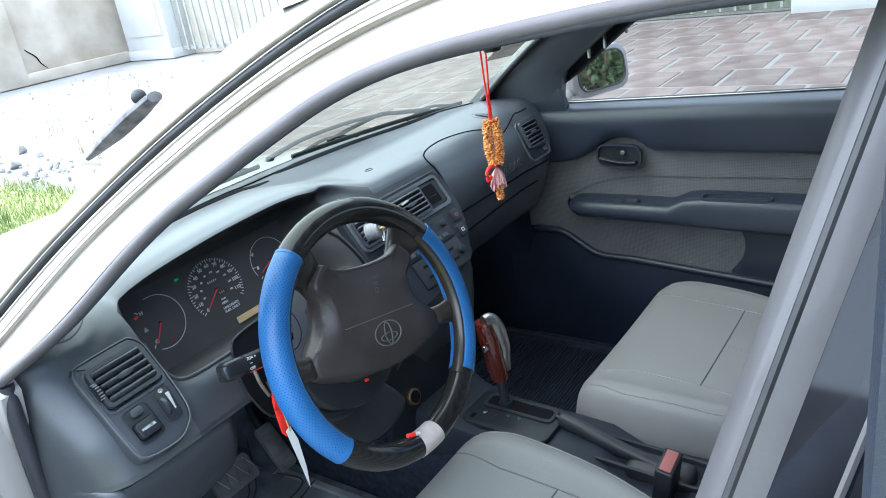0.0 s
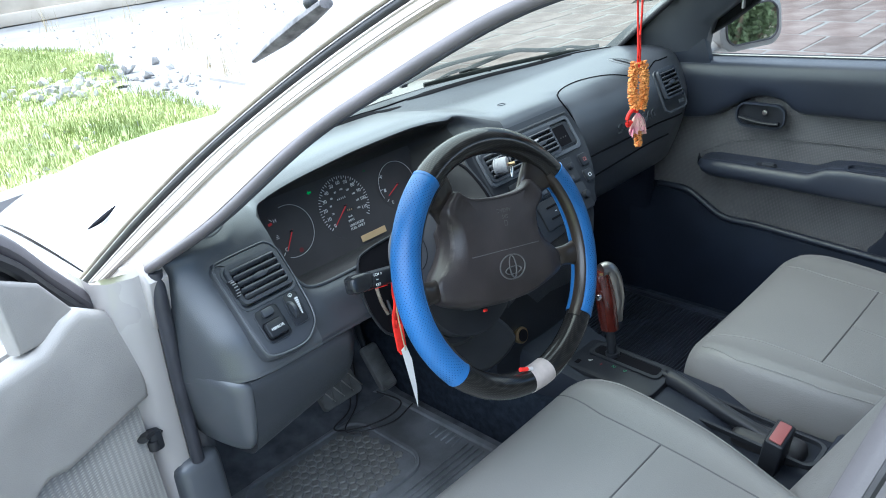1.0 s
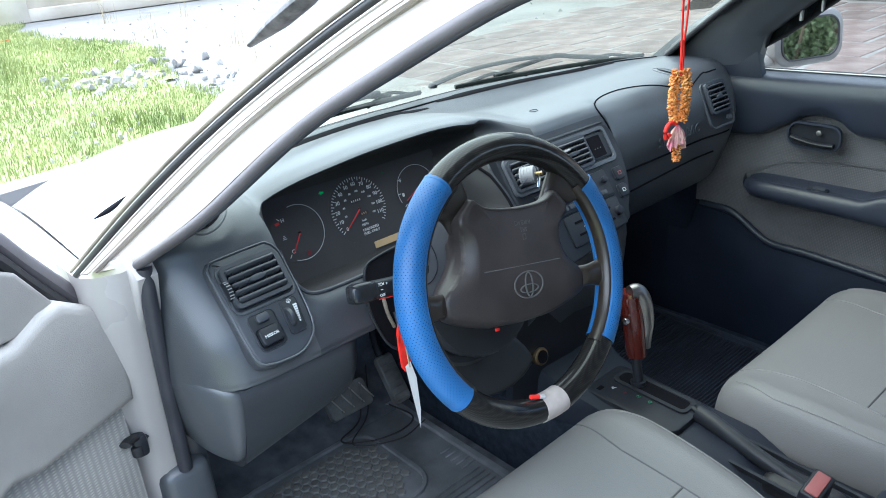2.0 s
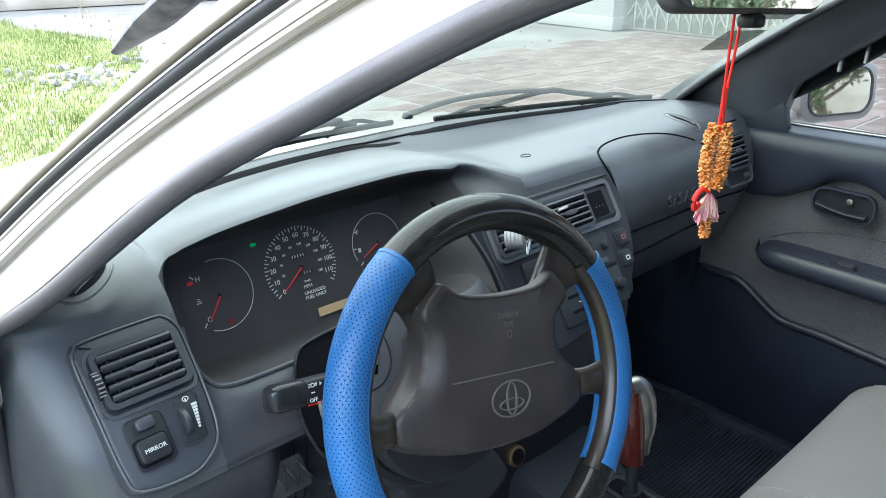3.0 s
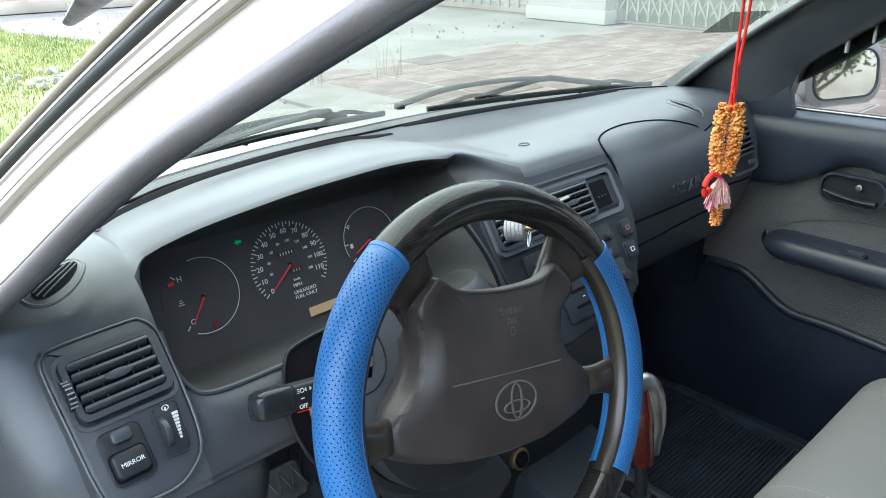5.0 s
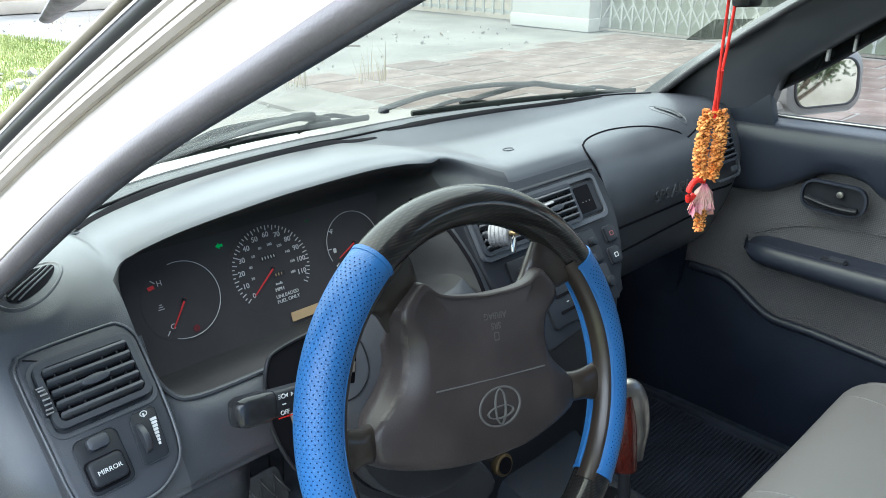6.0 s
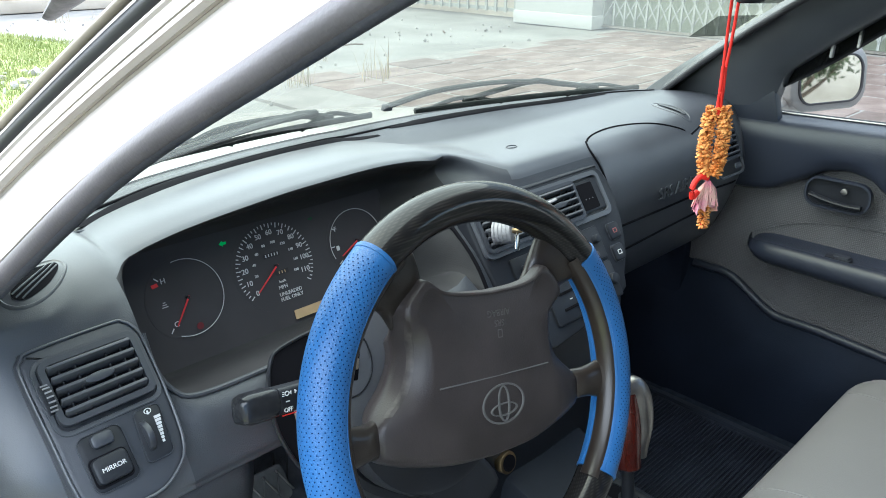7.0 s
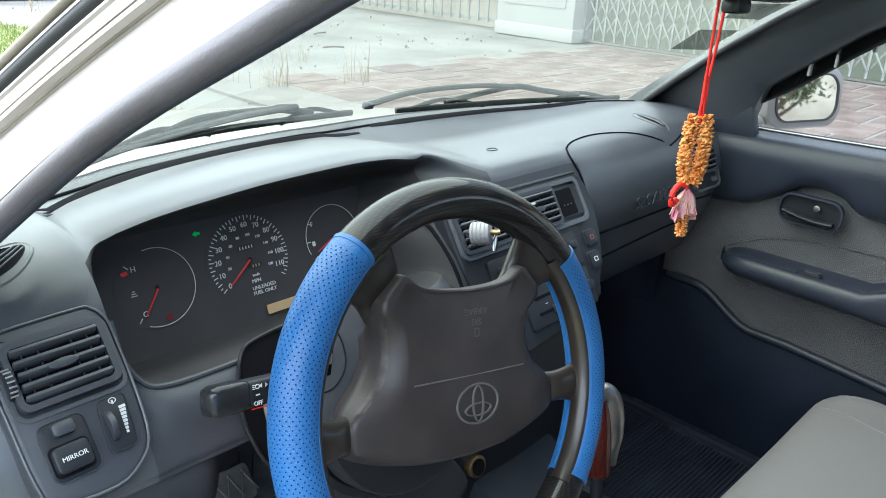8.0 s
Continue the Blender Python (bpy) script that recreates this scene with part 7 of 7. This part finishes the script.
vis = thing("rain_visor", (0.70, 0.0, 1.1), "smoked plastic rain visor along the window top", "rain visor")
vl = even([Vector((side(z) + 0.006, y, z)) for y, z in VEE[2:]], 40)
rows = []
for k, p in enumerate(vl):
    d = 0.014 + 0.002 * min(1, k / 16)
    rows.append([p + Vector((0.004, 0.012, 0.012)), p + Vector((0.010, 0.002, -0.35 * d)), p + Vector((0.016, -0.010, -0.8 * d)), p + Vector((0.018, -0.016, -d)), p + Vector((0.0195, -0.016, -d)), p + Vector((0.0175, -0.009, -0.78 * d)), p + Vector((0.0115, 0.003, -0.33 * d)), p + Vector((0.0055, 0.013, 0.013))])
part("shield", grid(rows), mat("smoked_plastic", (0.14, 0.15, 0.165), 0.35), vis)
for q in ((0.140, 1.048), (0.099, 1.068), (0.045, 1.10), (-0.03, 1.135)):
    p = Vector((0.655, q[0], q[1]))
    part("clip", box((0, 0, 0), (0.010, 0.005, 0.045), 0.001, 1, Matrix.Translation(p)), M_PAPER, vis, "white clip")

# ---- open driver's door ----
ANG = radians(65)
dd = Vector((-math.sin(ANG), -math.cos(ANG), 0))
DM = face((-0.748, 0.355, 0.0), -dd, (0, 0, 1))
ddoor = thing("driver_door", (-0.748, 0.355, 0.3), "open driver's door with sunlit grey vinyl and striped cloth trim", "car door")
part("outer_skin", plate([(-0.01, 0.26), (-0.01, 0.84), (-0.05, 0.885), (-1.02, 0.92), (-1.02, 0.26)], 0.07, 0.01, on(DM, 0, 0, -0.012)), M_WHITE, ddoor)
part("cloth_panel", plate([(-0.012, 0.30), (-0.014, 0.74), (-1.0, 0.76), (-1.0, 0.30)], 0.02, 0.006, on(DM, 0, 0, 0.006)), M_CLOTH2, ddoor, "striped cloth panel paled for sunlight")
part("upper_trim", plate([(-0.008, 0.727), (-0.004, 0.76), (-0.010, 0.83), (-0.032, 0.878), (-0.072, 0.905), (-0.10, 0.902), (-0.14, 0.885), (-1.0, 0.905), (-1.0, 0.72), (-0.24, 0.715), (-0.19, 0.735), (-0.16, 0.725)], 0.035, 0.014, on(DM, 0, 0, 0.028), 4), M_GREYV, ddoor, "vinyl upper trim in a sunlit grey")
part("armrest", plate([(-0.195, 0.62), (-0.195, 0.69), (-0.22, 0.715), (-0.75, 0.72), (-0.78, 0.66), (-0.70, 0.60), (-0.25, 0.60)], 0.06, 0.016, on(DM, 0, 0, 0.062), 4), M_SEAT, ddoor, "pale grey armrest")
part("pull_cup", hoop(rounded(0.20, 0.06, 0.028), rounded(0.178, 0.04, 0.02), 0.012, on(DM, -0.345, 0.668, 0.066)), M_DASH2, ddoor)
part("sail_panel", plate([(-0.072, 0.903), (-0.105, 0.955), (-0.155, 0.985), (-0.165, 0.975), (-0.160, 0.890), (-0.12, 0.885)], 0.02, 0.006, on(DM, 0, 0, 0.016), 3), M_GREYV, ddoor, "triangular mirror cover in a sunlit grey")
part("sill_strip", box((0, 0, 0), (0.86, 0.012, 0.02), 0.004, 2, on(DM, -0.68, 0.897, 0.012)), M_DIRTY, ddoor)
fline = glide([(-0.020, 0.868, 0), (-0.075, 0.945, 0), (-0.13, 1.018, 0), (-0.26, 1.12, 0), (-0.42, 1.20, 0), (-0.60, 1.245, 0), (-0.86, 1.26, 0), (-0.97, 1.22, 0), (-1.0, 0.90, 0)], 6)
part("window_frame", tube([on(DM, 0, 0, -0.02) @ p for p in fline], 0.021, 10, 0.8), M_SEAL, ddoor, "black window frame")
part("frame_seal", tube([on(DM, -0.006, -0.018, -0.002) @ p for p in fline], 0.009, 8), M_RUBBER, ddoor)
part("glass_run", tube([on(DM, -0.012, -0.030, -0.02) @ p for p in fline[8:]], 0.009, 8), M_RUBBER, ddoor)
pane = bmesh.new()
pane.faces.new([pane.verts.new(on(DM, 0, 0, -0.022) @ p) for p in fline[2:]])
gp = part("window_pane", pane, M_SIDEGL, ddoor, "clear window pane")
gp.visible_shadow = False
part("lower_pocket", plate([(-0.004, 0.44), (-0.02, 0.475), (-0.06, 0.49), (-0.7, 0.47), (-0.7, 0.31), (-0.02, 0.31)], 0.05, 0.015, on(DM, 0, 0, 0.05), 3), M_DOORV, ddoor, "dark door pocket")
chk = thing("door_check", (-0.752, 0.346, 0.64), "black steel door check link", "door hinge")
part("arm", tube(glide([(-0.742, 0.352, 0.655), (-0.762, 0.338, 0.668), (-0.775, 0.325, 0.672)], 4), 0.008, 8, 0.6), M_RUBBER, chk)
part("bracket", box((-0.752, 0.346, 0.650), (0.02, 0.022, 0.034), 0.006, 2), M_BLACK, chk)
part("roller", cyl(0.008, 0.008, 0.016, 14, Matrix.Translation((-0.758, 0.340, 0.638)), 0.002), M_RUBBER, chk)
hatch = thing("washer_nozzle", (-0.59, 0.75, 0.84), "small black slot at the hood edge", "vent")
part("slot", tube(glide([(-0.632, 0.722, 0.8460), (-0.597, 0.745, 0.8470), (-0.552, 0.785, 0.8490)], 5), 0.0042, 8, 0.8, taper=lambda t: 0.3 + math.sin(math.pi * t)), M_DARK, hatch)

cable = thing("loose_cable", (-0.30, 0.50, 0.27), "thin black cable lying loose in the footwell", "cable")
part("wire", tube(glide([(-0.20, 0.66, 0.36), (-0.24, 0.60, 0.285), (-0.31, 0.575, 0.275), (-0.27, 0.53, 0.274), (-0.20, 0.51, 0.274), (-0.15, 0.53, 0.274), (-0.16, 0.60, 0.276)], 8), 0.0020, 8), M_RUBBER, cable)
part("wire", tube(glide([(-0.17, 0.66, 0.36), (-0.22, 0.60, 0.285), (-0.30, 0.545, 0.275), (-0.22, 0.49, 0.274), (-0.14, 0.50, 0.274)], 8), 0.0017, 8), M_RUBBER, cable)

# ---- paving stones of the court ----
court = tagged(link("pavement", box((5.55, 0.40, -0.010), (6.3, 10.8, 0.05)), M_JOINT), "pale mortar bed under reddish paving stones", "pavement", kind="structure")
stone = plate(rounded(0.566, 0.402, 0.012, 2), 0.03, 0.006, None, 1)
stone_mesh = bpy.data.meshes.new("paving_stone")
for f2 in stone.faces:
    f2.smooth = False
stone.to_mesh(stone_mesh)
stone.free()
stone_mesh.materials.append(M_PAVE)
rt = random.Random(21)
for i in range(10):
    for j in range(27):
        x = 2.72 + 0.60 * i
        y = -4.8 + 0.435 * j + (0.2175 if i % 2 else 0)
        if x > 8.35 or y > 5.62 or (x < 3.3 and y > 4.2):
            continue
        o = new("paving_stone", stone_mesh)
        o.parent = court
        o.matrix_basis = Matrix.Translation((x + rt.uniform(-0.006, 0.006), y + rt.uniform(-0.006, 0.006), 0.020 + rt.uniform(-0.003, 0.003))) @ Matrix.Rotation(rt.uniform(-0.008, 0.008), 4, "Z")

# ---- grass, weeds and rubble ----


def blades(name, spots, material, h0, h1, w, seed, label):
    r = random.Random(seed)
    verts, faces = [], []
    for x, y, k in spots:
        h = r.uniform(h0, h1) * k
        a = r.uniform(0, 6.283)
        lean = r.uniform(0.1, 0.6) * h
        dx, dy = math.cos(a), math.sin(a)
        ww = w * r.uniform(0.7, 1.3)
        b = len(verts)
        verts += [(x - dy * ww, y + dx * ww, 0), (x + dy * ww, y - dx * ww, 0), (x + dx * lean * 0.35 + dy * ww * 0.7, y + dy * lean * 0.35 - dx * ww * 0.7, h * 0.6), (x + dx * lean * 0.35 - dy * ww * 0.7, y + dy * lean * 0.35 + dx * ww * 0.7, h * 0.6), (x + dx * lean, y + dy * lean, h)]
        faces += [(b, b + 1, b + 2, b + 3), (b + 3, b + 2, b + 4)]
    me = bpy.data.meshes.new(name)
    me.from_pydata(verts, [], faces)
    me.materials.append(material)
    return tagged(new(name, me), label, "grass", kind="stuff")


def meadow(x, y):
    """True where grass grows: the verge ahead of the car and along its driver's side."""
    edge = 2.15 + 0.35 * math.sin(y * 0.9) + 0.25 * noise.noise(Vector((x, y, 0))) + (0.10 * (y - 8) if y > 8 else 0)
    return x < edge and (y > 2.0 or x < -1.9)


rg = random.Random(31)
spots = []
while len(spots) < 105000:
    y = 2.0 + 11.6 * rg.random() ** 1.2
    x = rg.uniform(-3.0, 3.4)
    n = noise.noise(Vector((x * 0.9, y * 0.9, 3)))
    if min(math.hypot(x - 1.55, y - 6.9), math.hypot(x - 2.1, y - 6.2)) < 0.42 and rg.random() < 0.85:
        continue
    if meadow(x, y) and n > -0.55 + 0.25 * rg.random():
        spots.append((x, y, 0.7 + 0.7 * max(0, n) + (0.5 if y > 8 and x < 1.2 else 0)))
blades("grass", spots, M_GRASS, 0.03, 0.115, 0.0036, 5, "bright green verge grass")
spots = []
while len(spots) < 6000:
    x, y = rg.uniform(-7, -1.9), rg.uniform(-6, 2.5)
    if noise.noise(Vector((x, y, 3))) > -0.2:
        spots.append((x, y, 1))
blades("grass", spots, M_GRASS, 0.05, 0.16, 0.009, 6, "bright green verge grass beside the car")
bmv = bmesh.new()
bmesh.ops.create_grid(bmv, x_segments=60, y_segments=80, size=1)
for v in bmv.verts:
    v.co = Vector((-2.4 + v.co.x * 5.2, 3.6 + v.co.y * 10.2, 0))
gone = [v for v in bmv.verts if not meadow(v.co.x, v.co.y)]
bmesh.ops.delete(bmv, geom=gone, context="VERTS")
for v in bmv.verts:
    v.co.z = 0.004 + 0.02 * max(0, noise.noise(v.co * 1.3))
tagged(link("verge_soil", bmv, M_SOIL), "brown-green soil of the grass verge", "soil", kind="structure")
spots = []
for cx, cy, n in ((2.9, 5.2, 34), (3.6, 5.0, 26), (2.6, 6.2, 24), (3.9, 6.4, 22), (3.2, 7.6, 26), (4.6, 8.8, 22), (2.9, 9.5, 24), (4.2, 11.2, 18), (3.3, 12.0, 18), (2.55, 5.6, 20)):
    for k in range(n):
        spots.append((cx + rg.gauss(0, 0.09), cy + rg.gauss(0, 0.09), 1))
blades("dry_weeds", spots, M_DRY, 0.15, 0.42, 0.0035, 7, "thin dry weeds growing from cracks")


def stones(name, spots, material, label, seed):
    r = random.Random(seed)
    bm_all = bmesh.new()
    for x, y, s in spots:
        m = Matrix.Translation((x, y, s * 0.35)) @ Euler((r.uniform(0, 6), r.uniform(0, 6), r.uniform(0, 6))).to_matrix().to_4x4() @ Matrix.Diagonal((s * r.uniform(0.6, 1.3), s * r.uniform(0.6, 1.1), s * r.uniform(0.3, 0.7), 1))
        g = bmesh.ops.create_icosphere(bm_all, subdivisions=1, radius=1)
        for v in g["verts"]:
            v.co = m @ (v.co * r.uniform(0.75, 1.15))
    return tagged(link(name, bm_all, material, None, "", False), label, "rubble", kind="stuff")


spots = [(1.55 + rg.gauss(0, 0.30), 6.9 + rg.gauss(0, 0.35), rg.uniform(0.02, 0.075)) for k in range(90)]
spots += [(2.1 + rg.gauss(0, 0.25), 6.2 + rg.gauss(0, 0.5), rg.uniform(0.012, 0.04)) for k in range(40)]
spots += [(0.35 + rg.gauss(0, 0.35), 4.2 + rg.gauss(0, 0.25), rg.uniform(0.012, 0.035)) for k in range(20)]
spots += [(0.9 + rg.gauss(0, 0.5), 5.2 + rg.gauss(0, 0.3), rg.uniform(0.01, 0.035)) for k in range(30)]
stones("rubble_heap", spots, M_RUBBLE, "scattered broken stones and plaster in the grass", 3)
spots = [(rg.uniform(2.4, 8), rg.uniform(5.5, 13), rg.uniform(0.006, 0.03)) for k in range(160)]
stones("loose_gravel", spots, M_RUBBLE, "loose pebbles on the dusty concrete", 4)
for x, y, a, l in ((5.6, 8.2, 0.4, 0.30), (6.6, 7.2, 0.9, 0.22), (4.9, 7.0, -0.3, 0.26), (1.3, 11.2, 0.6, 1.2)):
    stk = thing("fallen_stick", (x, y, 0.01), "thin dry stick lying on the ground", "stick", "sticks")
    part("twig", tube(glide([(x - l / 2 * math.cos(a), y - l / 2 * math.sin(a), 0.015), (x, y + 0.02, 0.02), (x + l / 2 * math.cos(a), y + l / 2 * math.sin(a), 0.015)], 4), 0.010, 6), M_BARK if l < 1 else M_RED, stk)


crack = glide([(6.36, 13.945, 0.62), (6.40, 13.945, 0.57), (6.52, 13.945, 0.46), (6.58, 13.945, 0.33), (6.68, 13.945, 0.22)], 4)
part("crack", tube(crack, 0.022, 6, 0.5, taper=lambda t: 0.4 + 0.8 * math.sin(math.pi * t)), M_DARK, wall_n)

# ---- trees behind the car, seen in the mirrors ----


def tree(x, y, h, seed):
    r = random.Random(seed)
    ob = thing("tree", (x, y, 0), "leafy green roadside tree", "tree", "roadside trees")
    trunk = tube(glide([(x, y, 0), (x + 0.05, y, h * 0.2), (x - 0.05, y + 0.06, h * 0.4), (x, y, h * 0.62)], 4), 0.13, 8, taper=lambda t: 1.1 - 0.7 * t)
    for k in range(6):
        a = k * 1.05 + r.uniform(0, 0.5)
        b = Vector((x, y, h * (0.34 + 0.05 * k)))
        trunk = join(trunk, tube(glide([b, b + Vector((math.cos(a) * 0.5, math.sin(a) * 0.5, 0.35)), b + Vector((math.cos(a) * 1.0, math.sin(a) * 1.0, 0.9))], 3), 0.05, 6, taper=lambda t: 1.1 - 0.8 * t))
    part("trunk", trunk, M_BARK, ob)
    verts, faces = [], []
    for c in range(46):
        a, e = r.uniform(0, 6.283), r.uniform(-0.5, 1.2)
        rad = h * r.uniform(0.12, 0.30)
        cc = Vector((x + math.cos(a) * math.cos(e) * rad, y + math.sin(a) * math.cos(e) * rad, h * 0.66 + math.sin(e) * rad * 1.2))
        for k in range(70):
            p = cc + Vector((r.gauss(0, 0.20), r.gauss(0, 0.20), r.gauss(0, 0.16)))
            u = Vector((r.uniform(-1, 1), r.uniform(-1, 1), r.uniform(-1, 1))).normalized() * 0.075
            w = u.orthogonal().normalized() * 0.032
            b = len(verts)
            verts += [p - u, p + w, p + u, p - w]
            faces.append((b, b + 1, b + 2, b + 3))
    me = bpy.data.meshes.new("crown")
    me.from_pydata([tuple(v) for v in verts], [], faces)
    me.materials.append(M_LEAF)
    cr = new("crown", me)
    cr.parent = ob
    cr.matrix_parent_inverse = ob.matrix_basis.inverted()
    return ob


for i, (x, y, h) in enumerate(((3.6, -11.5, 1.8), (3.1, -12.5, 2.6), (5.6, -15.5, 3.0), (4.4, -17.0, 2.6), (7.2, -12.5, 3.2))):
    tree(x, y, h, 40 + i)
for y in (-3.75, -9.6):
    wall_post(y, 2.6, 1.1)
tagged(link("wall_south", box((2, -19, 1.4), (24, 0.3, 2.8), 0.02), M_WALLC), "plain plastered wall closing the street", "wall", kind="structure")
tagged(link("wall_west", box((-11, -2, 1.4), (0.3, 34, 2.8), 0.02), M_WALLC), "plain plastered wall across the verge", "wall", kind="structure")
lattice_gate(-9.0, -4.35)
